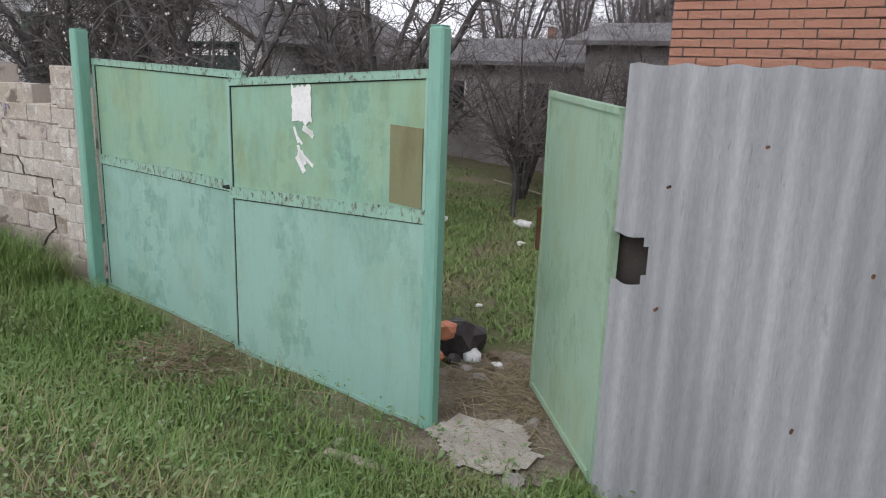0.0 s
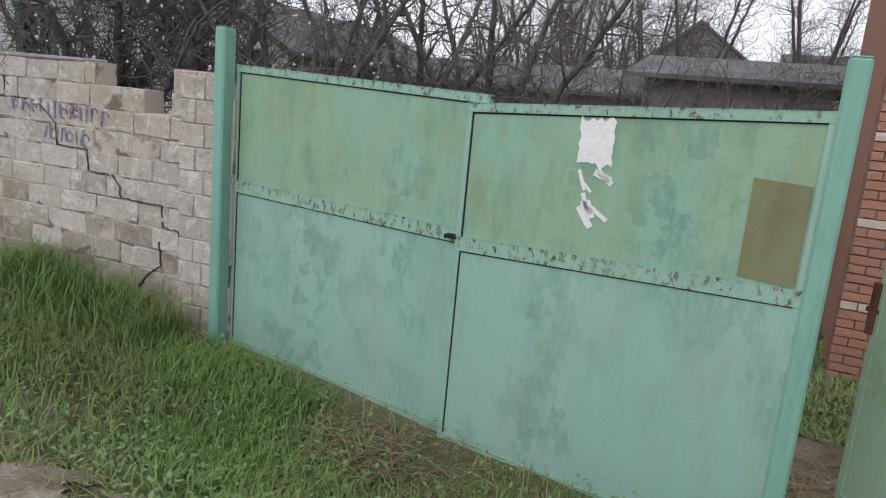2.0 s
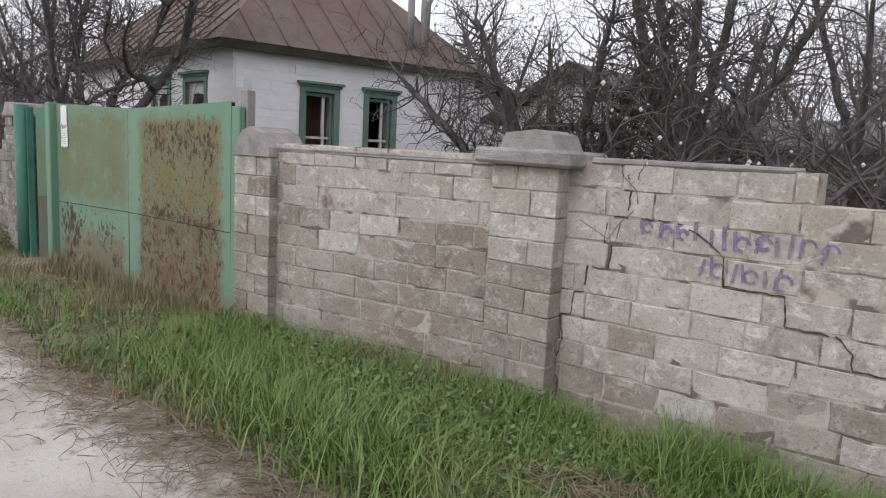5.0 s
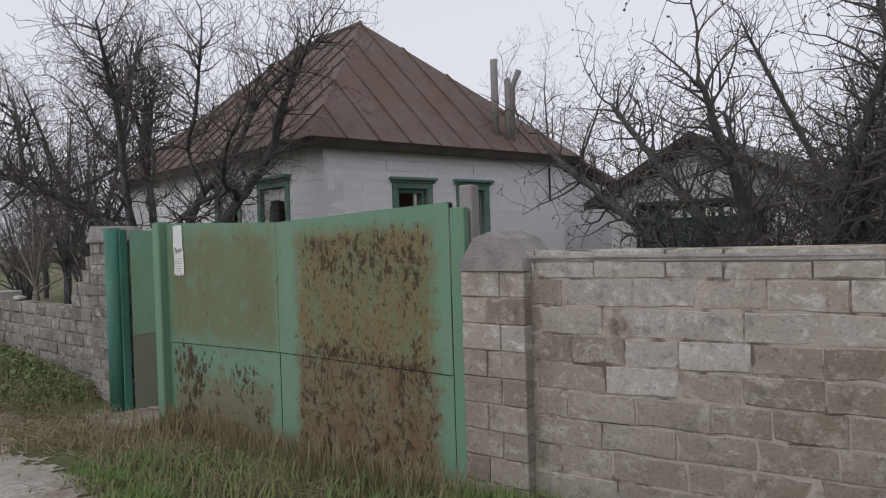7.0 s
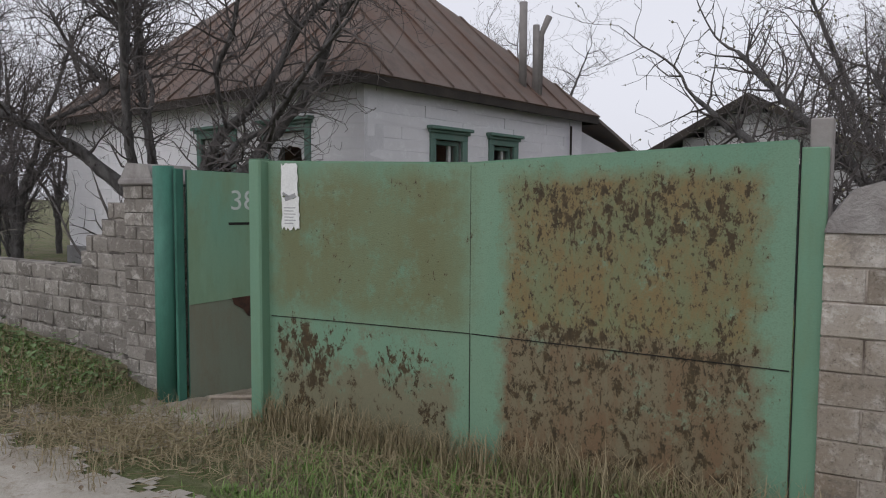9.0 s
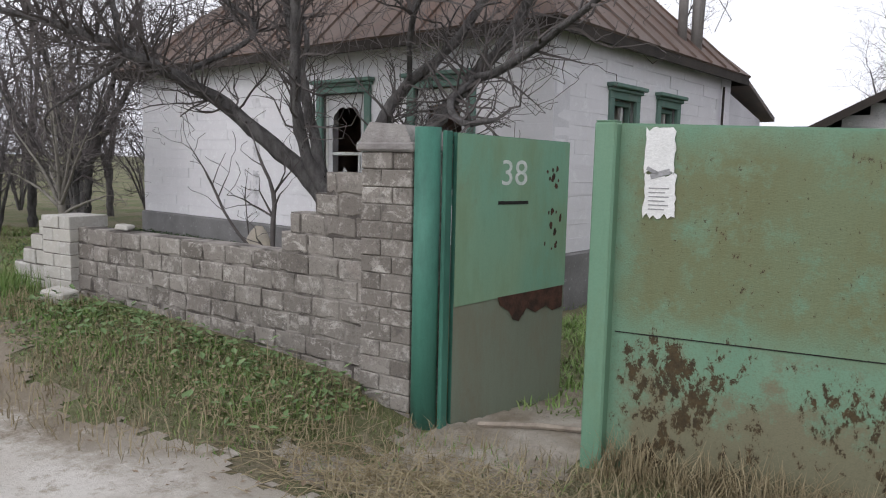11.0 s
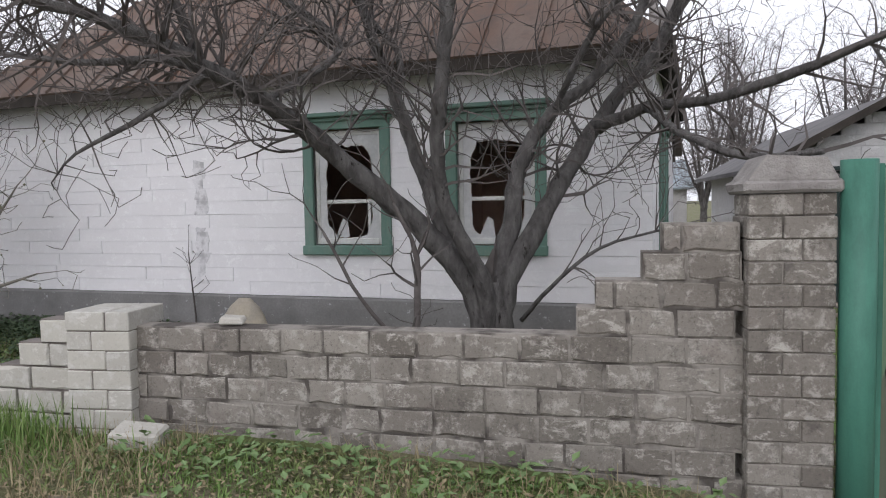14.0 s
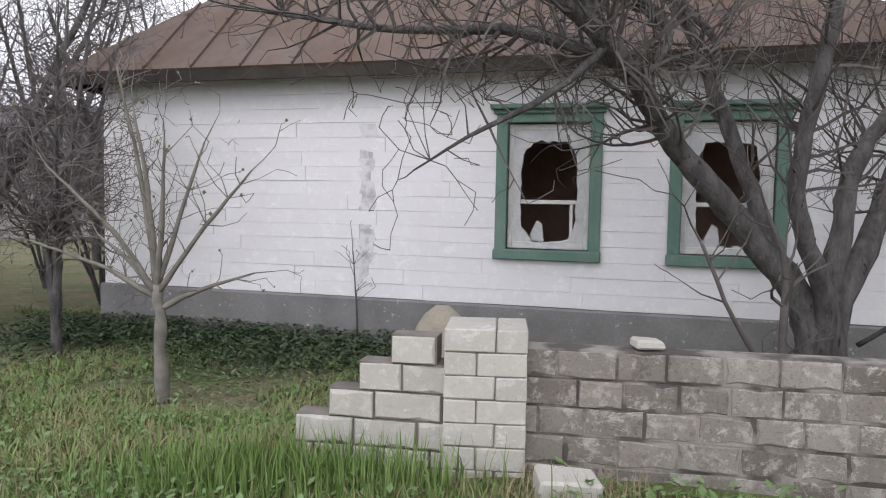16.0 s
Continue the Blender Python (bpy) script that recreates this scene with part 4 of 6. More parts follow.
def corrugated():
    ob = thing("corrugated_fence", pose(-1.06, 3.16, 0, 0, 0, -3), "grey corrugated asbestos sheet fence with a broken hole", "fence")
    pitch, amp, n = 0.205, 0.04, 12
    for k, (x0, x1) in enumerate(((0.0, 1.75), (1.68, 3.4))):
        s = Shape()
        cols, rows = int((x1 - x0) / pitch * n), 50
        zt, zb = 1.66 + 0.02 * k, -0.55
        w = cols + 1
        for side in (0, 1):
            for j in range(rows + 1):
                for i in range(w):
                    x = x0 + (x1 - x0) * i / cols
                    y = amp * math.cos(2 * math.pi * x / pitch) + 0.008 * side - 0.012 * k
                    zz = zb + (zt - zb) * j / rows + 0.006 * math.sin(x * 31) * (j == rows)
                    s.v.append((x, y, zz))
        for j in range(rows):
            for i in range(cols):
                x, z = x0 + (x1 - x0) * (i + 0.5) / cols, zb + (zt - zb) * (j + 0.5) / rows
                if k == 0 and ((x - 0.05) / 0.12) ** 4 + ((z - 0.81) / 0.115) ** 4 < 1 + 0.6 * noise.noise(Vector((x * 22, z * 22, 1.0))):
                    continue
                a = j * w + i
                s.f.append((a, a + 1, a + w + 1, a + w))
                o = w * (rows + 1)
                s.f.append((o + a, o + a + w, o + a + w + 1, o + a + 1))
        part("corrugated_sheet", s, SLATE, ob, "", None, True)
    for x, z in ((0.25, 1.15), (0.25, 0.6), (0.62, 1.35), (1.05, 0.9), (0.86, 0.2)):
        nail = Shape().tube([(x, -0.052, z), (x, -0.02, z)], [0.007, 0.007], 7)
        part("nail", nail, RUST, ob)
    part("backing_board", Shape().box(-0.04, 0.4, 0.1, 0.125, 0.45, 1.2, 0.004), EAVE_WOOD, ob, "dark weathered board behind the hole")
    for z in (1.3, -0.1):
        s = Shape()
        s.box(-0.0, 3.4, 0.045, 0.09, z, z + 0.07, 0.005)
        part("rail", s, DEADWOOD, ob)


corrugated()

# rusting double gate of the white house
H0, H1 = (-15.0, 3.06), (-11.42, 3.14)
hm = along(H0, H1)
hl = gap(H0, H1)
gate_c = thing("sheet_gate", hm, "olive and green sheet-steel gate, paint flaking to rust", "gate")
seam = lambda x: 0.76 + 0.04 * x / hl + 0.02 * math.sin(x * 1.5)
topz = lambda x: lerp_table([(0, 1.87), (1.7, 1.82), (2.0, 1.83), (3.5, 1.89)], x)
for nm, x0, x1, y, lb in (("left_sheet", 0.0, 1.7, -0.006, "dull olive upper sheet"), ("right_sheet", 1.68, 3.47, -0.011, "upper sheet flaking to brown rust")):
    part(nm, quad_sheet([(x0, seam(x0) - 0.02), (x1, seam(x1) - 0.02), (x1, topz(x1) - 0.012), (x0, topz(x0) - 0.012)], y), FLAKING, gate_c, lb)
    part("lower_sheet", quad_sheet([(x0, -0.08), (x1, -0.03), (x1, seam(x1) - 0.002), (x0, seam(x0) - 0.002)], y + 0.0045), FLAKING, gate_c, "lower sheet with large rust patches")
part("upper_edge", bar(bar(Shape(), (0, topz(0) - 0.012), (1.68, topz(1.68) - 0.012), 0.024, -0.002, 0.035), (1.68, topz(1.68) - 0.012), (3.46, topz(3.46) - 0.012), 0.024, -0.006, 0.035), STRIP, gate_c, "mint-green upper edge")
part("seam", bar(Shape(), (1.678, 0.0), (1.678, topz(1.68) - 0.02), 0.004, -0.0105, -0.004), BLACK, gate_c, "dark overlapped seam")
part("seam", bar(Shape(), (3.478, 0.0), (3.478, topz(3.47) - 0.01), 0.006, -0.0105, 0.02), BLACK, gate_c, "dark gap beside the hinge post")
s = Shape()
s.box(3.482, 3.6, -0.018, 0.04, -0.05, 1.85, 0.006)
part("hinge_post", s, STRIP, gate_c, "mint-green hinge post")
for x0, x1, y in ((0.02, 1.67, -0.0065), (1.69, 3.46, -0.0115)):
    part("seam", bar(Shape(), (x0, seam(x0) - 0.022), (x1, seam(x1) - 0.022), 0.006, y, y + 0.006), BLACK, gate_c, "dark overlapped seam")
notice = torn_paper(gate_c, 0.14, 0.305, 1.385, 1.6, -0.016, "curled white paper notice", 0, 8)
torn_paper(gate_c, 0.135, 0.29, 1.615, 1.83, -0.016, "torn upper half of a paper notice", 0, 13)
part("smudge", bar(bar(Shape(), (0.17, 1.59), (0.27, 1.62), 0.03, -0.0185, -0.0155), (0.15, 1.635), (0.21, 1.605), 0.02, -0.0185, -0.0155), INK, notice, "grey tear in the paper")
for k in range(6):
    part("print_line", bar(Shape(), (0.165, 1.53 - 0.022 * k), (0.27 - 0.02 * (k % 2), 1.53 - 0.022 * k), 0.006, -0.0185, -0.0155), INK, notice)
gate_post("gate_post", (-15.06, 3.03), 0.12, -0.06, 1.875, STRIP, "square green steel post of the rusting gate")
s = Shape()
s.box(-0.05, 0.05, 0.0, 0.09, -0.3, 1.99, 0.008, None, 0.004, rng)
tagged(part("timber_post", s, FAR_WALL, None, "", pose(-11.44, 3.19, 0)), "short grey timber post behind the gate's hinge", "post")

# dark green post and the wicket with the house number
ob = thing("gate_post", pose(-16.25, 3.12, 0), "thick dark green round steel gate post", "post")
part("pipe", Shape().tube([(-0.02, 0, -0.4), (-0.02, 0, 1.86)], [0.085, 0.085], 20), TEAL, ob, "", None, True)
s = Shape()
s.box(0.075, 0.105, 0.02, 0.1, -0.12, 1.84, 0.004)
part("door_stop", s, TEAL, ob, "dark angle-iron door stop")
wm = along((-16.13, 3.24), (-15.72, 4.13))
wicket_b = thing("wicket_gate", wm, "green sheet-steel wicket numbered 38, ajar inward", "gate")
part("upper_sheet", quad_sheet([(0, 0.7), (0.97, 0.78), (0.97, 1.8), (0, 1.83)], -0.012), WICKET, wicket_b, "green upper sheet with mail slot")
part("lower_sheet", quad_sheet([(0, -0.1), (0.97, -0.1), (0.97, 0.79), (0, 0.72)], -0.007), WICKET_LOW, wicket_b, "brownish stained lower sheet")
part("rust_patch", quad_sheet([(0.36, 0.735), (0.95, 0.775), (0.95, 0.62), (0.86, 0.6), (0.8, 0.64), (0.7, 0.6), (0.62, 0.64), (0.55, 0.55), (0.5, 0.57), (0.46, 0.63), (0.38, 0.68)], -0.0155), RUST_DARK, wicket_b, "dark rust patch")
for a, b in (((0, 1.815), (0.97, 1.785)), ((0.0, -0.08), (0.97, -0.08)), ((0.015, -0.1), (0.015, 1.83)), ((0.955, -0.1), (0.955, 1.8))):
    part("frame_bar", bar(Shape(), a, b, 0.035, 0.0, 0.035), TEAL, wicket_b)
rk = random.Random(17)
for k in range(22):
    cx, cz = rk.gauss(0.83, 0.035), rk.uniform(0.95, 1.62)
    q = rk.uniform(0.006, 0.02)
    ring = [(cx + q * rk.uniform(0.4, 1.0) * math.cos(w), cz + 1.8 * q * rk.uniform(0.4, 1.0) * math.sin(w)) for w in (0, 1.05, 2.1, 3.14, 4.2, 5.2)]
    part("rust_chip", quad_sheet(ring, -0.0152, 0.003), RUST_DARK, wicket_b, "dark chip of rust")
part("mail_slot", bar(Shape(), (0.34, 1.38), (0.6, 1.38), 0.022, -0.0155, -0.0085), BLACK, wicket_b, "black mail slot")
txt = bpy.data.curves.new("house_number", "FONT")
txt.body = "38"
txt.size, txt.extrude, txt.align_x = 0.24, 0.001, "CENTER"
txt.materials.append(OLD_WHITE)
num = new("house_number", txt)
num.parent = wicket_b
num.matrix_basis = pose(0.47, -0.0145, 1.5, 90, 0, 0)
tagged(num, "white painted number 38")
s = Shape().tube([(0, 0, 0), (0.4, 0.05, 0.03), (0.85, 0.02, 0.06)], [0.02, 0.022, 0.014], 6)
tagged(part("stick", s, DEADWOOD, None, "", pose(-15.95, 3.3, ground_z(-15.95, 3.3) + 0.02, 0, 0, 12)), "bleached stick lying across the wicket threshold", "stick")


# ---------------------------------------------------------------- white house
HT = -8.2
CORNER = Vector((-16.94, 6.65, 0))
LEFT = CORNER + Vector((-math.cos(radians(HT)), -math.sin(radians(HT)), 0)) * 8.91
house = thing("house", pose(LEFT.x, LEFT.y, 0, 0, 0, HT), "abandoned whitewashed block house with rusty hipped roof", "house")
W, D, PZ, EZ = 8.91, 5.6, 0.63, 3.17
FRONT_WIN = [(W - 3.92, W - 2.82), (W - 2.16, W - 1.06)]
SIDE_WIN = [(1.22, 2.07), (2.62, 3.42)]
WZ0, WZ1 = 1.12, 2.72


def slab(length, holes, z0, z1, y0, y1):
    """A wall slab with openings, as boxes round them."""
    s, x = Shape(), 0.0
    for a, b, h0, h1 in sorted(holes):
        s.box(x, a, y0, y1, z0, z1, 0.001)
        s.box(a, b, y0, y1, z0, h0, 0.001)
        s.box(a, b, y0, y1, h1, z1, 0.001)
        x = b
    s.box(x, length, y0, y1, z0, z1, 0.001)
    return s


fh = [(a + 0.06, b - 0.06, WZ0 + 0.06, WZ1 - 0.1) for a, b in FRONT_WIN]
sh = [(a + 0.06, b - 0.06, WZ0 - 0.03, WZ1 - 0.19) for a, b in SIDE_WIN]
front = part("front_wall", slab(W, fh, PZ, EZ, 0.03, 0.35), WHITE_JOINT, house, "whitewashed block wall")
masonry(front, W, PZ, lambda x: EZ + 0.1, (1.7, 0.163), 0.045, [WHITEWASH], rng, joint=0.0014, holes=fh, recess=0.002, wonk=0.0004, cap=290, joint_mat=WHITE_JOINT, chamfer=0.0022, flush=0.011, lengths=(0.7, 1.2))
side_m = pose(W, 0.048, 0, 0, 0, 90)
D -= 0.05
side = part("side_wall", slab(D, sh, PZ, EZ, 0.03, 0.35), WHITE_JOINT, house, "whitewashed block wall", side_m)
masonry(side, D, PZ, lambda x: EZ + 0.1, (1.7, 0.163), 0.045, [WHITEWASH], rng, joint=0.0014, holes=sh, recess=0.002, wonk=0.0004, cap=250, joint_mat=WHITE_JOINT, chamfer=0.0022, flush=0.011, lengths=(0.7, 1.2))
D += 0.05
part("back_wall", Shape().box(0, W - 0.04, D - 0.3, D, 0, EZ, 0.002), WHITE_JOINT, house)
part("end_wall", Shape().box(0, 0.3, 0.36, D - 0.31, 0, EZ, 0.002), WHITE_JOINT, house)
s = Shape()
s.box(-0.04, W + 0.04, -0.05, 0.3, -0.3, PZ - 0.003, 0.02, None, 0.004, rng)
s.box(W - 0.3, W + 0.045, 0.31, D + 0.02, -0.3, PZ - 0.006, 0.02)
part("plinth", s, PLINTH, house, "dark grey cement plinth")
part("room_floor", Shape().box(0.3, W - 0.36, 0.36, D - 0.31, 0.5, 0.6, 0.002), DARK_ROOM, house)
part("room_ceiling", Shape().box(0.3, W - 0.36, 0.36, D - 0.31, EZ - 0.1, EZ - 0.02, 0.002), DARK_ROOM, house)
part("room_partition", Shape().box(0.32, W - 0.4, 2.6, 2.72, 0.6, EZ - 0.11, 0.002), DARK_ROOM, house)
part("room_partition", Shape().box(6.3, 6.4, 0.37, 2.59, 0.6, EZ - 0.11, 0.002), DARK_ROOM, house)


def window(owner, x0, x1, seed, film=True, WZ0=WZ0, WZ1=WZ1):
    """A green-cased window with a broken white sash and torn film in it."""
    r = random.Random(seed)
    s = Shape()
    for a, b, c, d in ((x0, x0 + 0.12, WZ0 + 0.1, WZ1 - 0.16), (x1 - 0.12, x1, WZ0 + 0.1, WZ1 - 0.16), (x0, x1, WZ1 - 0.16, WZ1 - 0.02)):
        s.box(a, b, -0.03, 0.02, c, d, 0.006, None, 0.001, r)
    win = part("window", s, CASING, owner, "green wooden casing round a broken window")
    part("cornice", Shape().box(x0 - 0.06, x1 + 0.06, -0.11, 0.02, WZ1 - 0.025, WZ1 + 0.025, 0.01).box(x0 - 0.03, x1 + 0.03, -0.06, 0.02, WZ1 - 0.07, WZ1 - 0.026, 0.008), CASING, win)
    part("sill", Shape().box(x0 - 0.01, x1 + 0.01, -0.07, 0.03, WZ0, WZ0 + 0.11, 0.01, None, 0.002, r), CASING, win)
    a, b, c, d = x0 + 0.125, x1 - 0.125, WZ0 + 0.12, WZ1 - 0.17
    s = Shape()
    s.box(a, a + 0.05, 0.05, 0.12, c, d, 0.004)
    s.box(b - 0.05, b, 0.05, 0.12, c, d, 0.004)
    s.box(a + 0.05, b - 0.05, 0.05, 0.12, d - 0.06, d, 0.004)
    s.box(a + 0.05, b - 0.05, 0.04, 0.12, c, c + 0.07, 0.004)
    part("jamb", s, CASING if not film else WHITE_WOOD, win, "inner window frame")
    part("transom", Shape().box(a + 0.05, b - 0.05, 0.07, 0.11, c + (d - c) * 0.36, c + (d - c) * 0.36 + 0.045, 0.004), WHITE_WOOD, win, "old white transom bar")
    s = Shape()
    s.box(b - 0.2, b - 0.165, 0.07, 0.1, c + 0.07, c + (d - c) * 0.36, 0.003)
    part("muntin", s, WHITE_WOOD, win)
    if film:
        outer, inner = [], []
        n = 48
        for i in range(n):
            w = 2 * math.pi * i / n
            cx, cz, hx, hz = (a + b) / 2, (c + d) / 2, (b - a) / 2 - 0.03, (d - c) / 2 - 0.03
            k = 1 / max(abs(math.cos(w)), abs(math.sin(w)))
            outer.append((cx + hx * math.cos(w) * k, 0.06, cz + hz * math.sin(w) * k))
            ki = (abs(math.cos(w)) ** 4 + abs(math.sin(w)) ** 4) ** -0.25
            q = r.uniform(0.95, 1.04)
            inner.append((cx + (hx - 0.1) * math.cos(w) * ki * q, 0.062, cz - 0.02 + (hz - (0.13 if math.sin(w) > 0 else 0.06)) * math.sin(w) * ki * q))
        s = Shape()
        P = outer + inner + [(x, y + 0.003, z) for x, y, z in outer + inner]
        F = []
        for i in range(n):
            j = (i + 1) % n
            F += [(i, j, n + j, n + i), (2 * n + i, 3 * n + i, 3 * n + j, 2 * n + j), (n + i, n + j, 3 * n + j, 3 * n + i)]
        s.add(P, F)
        part("torn_film", s, FILM, win, "torn white plastic film")
        s = Shape().prism([(a + 0.2, c + 0.08), (a + 0.38, c + 0.08), (a + 0.36, c + 0.26), (a + 0.3, c + 0.3)], 0.13, 0.134)
        part("film_scrap", s, FILM, win)
    else:
        part("casement", Shape().box(b - 0.2, b - 0.14, 0.09, 0.13, c + 0.07, d - 0.06, 0.004), WHITE_WOOD, win, "pale casement stile swung inward")


stain = Shape()
rs_ = random.Random(3)
for k in range(14):
    zz = 0.75 + k * 0.13
    stain.prism([(3.43 + rs_.uniform(-0.04, 0.04), zz), (3.6 + rs_.uniform(-0.05, 0.05), zz), (3.6 + rs_.uniform(-0.05, 0.05), zz + 0.128), (3.43 + rs_.uniform(-0.04, 0.04), zz + 0.128)], -0.0035, 0.01)
part("patched_joint", stain, mottled("grey_patch", (0.7, 0.69, 0.7), (0.42, 0.41, 0.42), 7, 50, spread=(0.45, 0.62)), front, "greyish patched vertical joint")
for i, (a, b) in enumerate(FRONT_WIN):
    window(front, a, b, 3 + i)
for i, (a, b) in enumerate(SIDE_WIN):
    window(side, a, b, 7 + i, False, WZ0 - 0.09, WZ1 - 0.09)

# hipped sheet roof with standing seams
OV = 0.42
ex0, ex1, ey0, ey1 = -OV, W + 0.22, -0.34, D + 0.3
RZ, rx0, rx1, ry = 6.1, 3.1, 6.0, D / 2
ez = EZ + 0.02
faces = {
    "front_slope": ([(ex0, ey0, ez), (ex1, ey0, ez), (rx1, ry, RZ), (rx0, ry, RZ)], ROOF_RUST),
    "side_slope": ([(ex1, ey0, ez), (ex1, ey1, ez), (rx1, ry, RZ)], ROOF_RUST),
    "back_slope": ([(ex1, ey1, ez), (ex0, ey1, ez), (rx0, ry, RZ), (rx1, ry, RZ)], ROOF_GREY),
    "end_slope": ([(ex0, ey1, ez), (ex0, ey0, ez), (rx0, ry, RZ)], ROOF_GREY),
}
roof = part("ridge_cap", Shape().tube([(rx0, ry, RZ), (rx1, ry, RZ)], [0.05, 0.05], 8), ROOF_GREY, house, "rusty ridge cap")
for nm, (pts, mt) in faces.items():
    s, seams = Shape(), []
    P = [Vector(p) for p in pts]
    nrm = (P[1] - P[0]).cross(P[-1] - P[0]).normalized()
    s.add(P + [p - nrm * 0.03 for p in P], [tuple(range(len(P))), tuple(range(2 * len(P) - 1, len(P) - 1, -1))] + [(i, len(P) + i, len(P) + (i + 1) % len(P), (i + 1) % len(P)) for i in range(len(P))])
    e = (P[1] - P[0])
    u = e.normalized()
    v = nrm.cross(u)
    hgt = (P[-1] - P[0]).dot(v)
    n = int(e.length / 0.62)
    for i in range(1, n):
        x = e.length * i / n
        l, r_ = (P[-1] - P[0]).dot(u), (P[2] - P[0]).dot(u)
        top = hgt * min(1.0, x / l, (e.length - x) / (e.length - r_))
        a, b = P[0] + u * x, P[0] + u * x + v * top
        seams.append(Shape().add([a - u * 0.009, a + u * 0.009, b + u * 0.009, b - u * 0.009, a - u * 0.009 + nrm * 0.03, a + u * 0.009 + nrm * 0.03, b + u * 0.009 + nrm * 0.03, b - u * 0.009 + nrm * 0.03],
              [(4, 5, 6, 7), (0, 1, 5, 4), (1, 2, 6, 5), (2, 3, 7, 6), (3, 0, 4, 7)]))
    slope = part("roof_slope", s, mt, house, "rusty sheet-metal roof slope")
    for q in seams:
        part("seam", q, mt, slope)
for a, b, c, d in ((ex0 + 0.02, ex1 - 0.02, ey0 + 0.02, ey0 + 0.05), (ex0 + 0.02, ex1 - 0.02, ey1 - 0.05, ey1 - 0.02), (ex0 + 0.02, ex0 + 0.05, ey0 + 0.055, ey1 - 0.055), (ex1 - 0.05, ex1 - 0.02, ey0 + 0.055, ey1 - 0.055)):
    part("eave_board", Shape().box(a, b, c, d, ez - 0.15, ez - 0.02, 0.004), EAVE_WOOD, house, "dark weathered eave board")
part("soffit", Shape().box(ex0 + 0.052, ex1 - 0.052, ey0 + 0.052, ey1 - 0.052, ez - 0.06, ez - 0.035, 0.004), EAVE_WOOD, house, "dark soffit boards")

# lean-to behind, and stove pipes
s = Shape()
s.box(1.0, W - 0.02, D + 0.003, D + 1.75, -0.2, 2.55, 0.004)
s.prism([(D + 0.01, 2.552), (D + 1.75, 2.552), (D + 0.01, 2.9)], 1.0, W - 0.02, Matrix(((0, 1, 0, 0), (1, 0, 0, 0), (0, 0, 1, 0), (0, 0, 0, 1))))
part("rear_annex", s, WHITE_JOINT, house, "whitewashed rear lean-to")
rs = Shape().add([(0.8, D + 0.42, ez - 0.03), (W + 0.14, D + 0.42, ez - 0.03), (W + 0.14, D + 2.1, 2.62), (0.8, D + 2.1, 2.62), (0.8, D + 0.42, ez - 0.09), (W + 0.14, D + 0.42, ez - 0.09), (W + 0.14, D + 2.1, 2.54), (0.8, D + 2.1, 2.54)],
                 [(0, 1, 2, 3), (7, 6, 5, 4), (0, 4, 5, 1), (1, 5, 6, 2), (2, 6, 7, 3), (3, 7, 4, 0)])
part("annex_roof", rs, ROOF_GREY, house, "grey lean-to roof")
part("stove_pipe", Shape().tube([(W - 0.2, 3.9, 3.5), (W - 0.2, 3.9, 4.95)], [0.07, 0.07], 10), FAR_WALL, house, "grey asbestos stove pipe", None, True)
part("stove_pipe", Shape().tube([(W - 0.1, 4.15, 3.4), (W - 0.1, 4.15, 4.6)], [0.06, 0.06], 10), FAR_WALL, house, "grey asbestos stove pipe", None, True)
part("stove_pipe", Shape().tube([(W - 0.06, 4.2, 3.3), (W - 0.04, 4.22, 4.45), (W + 0.06, 4.3, 4.75)], [0.05, 0.05, 0.06], 10), FAR_WALL, house, "bent metal stove pipe", None, True)
part("drain_pipe", Shape().tube([(W + 0.06, 5.1, 2.3), (W + 0.06, 5.1, 2.95)], [0.02, 0.02], 6), EAVE_WOOD, house)

# rounded boulder against the plinth
s = Shape()
for j in range(6):
    for i in range(14):
        w, q = 2 * math.pi * i / 14, j / 5
        rr = 0.32 * math.cos(q * math.pi / 2 * 0.96) ** 0.55
        s.v.append((rr * math.cos(w) * (1 + 0.06 * math.sin(3 * w)), 0.12 * rr / 0.32 * math.sin(w), 0.5 * q ** 0.9))
s.f = [(j * 14 + i, j * 14 + (i + 1) % 14, (j + 1) * 14 + (i + 1) % 14, (j + 1) * 14 + i) for j in range(5) for i in range(14)] + [tuple(70 + i for i in range(14))]
tagged(part("boulder", s, STONE_TAN, None, "", pose(-21.28, 6.45, 0.2, -6, 0, HT), True), "rounded tan stone slab leaning by the house plinth", "stone")


# ---------------------------------------------------------------- garage in the yard
DARKGREEN = mottled("blackish_green_paint", (0.014, 0.03, 0.027), (0.022, 0.04, 0.036), 2, 40, 0.6)
GX0, GX1, GY = -14.65, -11.35, 11.3
garage = thing("garage", pose(0, 0, 0), "whitewashed block garage with gable roof and open dark doors", "garage")
gx = -13.05
door = (-14.1, -12.05)
gw = slab(GX1 - GX0, [(door[0] - GX0, door[1] - GX0, 0.0, 2.1)], -0.3, 2.25, 0.03, 0.25)
gf = part("front_wall", gw, MORTAR, garage, "whitewashed block wall", pose(GX0, GY, 0))
GWHITE = brickish("worn_whitewash_block", ((0.5, 0.49, 0.49), (0.47, 0.465, 0.46), (0.42, 0.41, 0.4)), lime=(0.55, 0.55, 0.55))
gtop = lambda x: 2.25 + 0.85 * (1 - abs(x - (GX1 - GX0) / 2) / ((GX1 - GX0) / 2))
masonry(gf, GX1 - GX0, -0.1, gtop, (0.38, 0.17), 0.06, [GWHITE], rng, joint=0.005, holes=[(door[0] - GX0, door[1] - GX0, -0.2, 2.1)], recess=0.003, cap=250, joint_mat=FILM, chamfer=0.005)
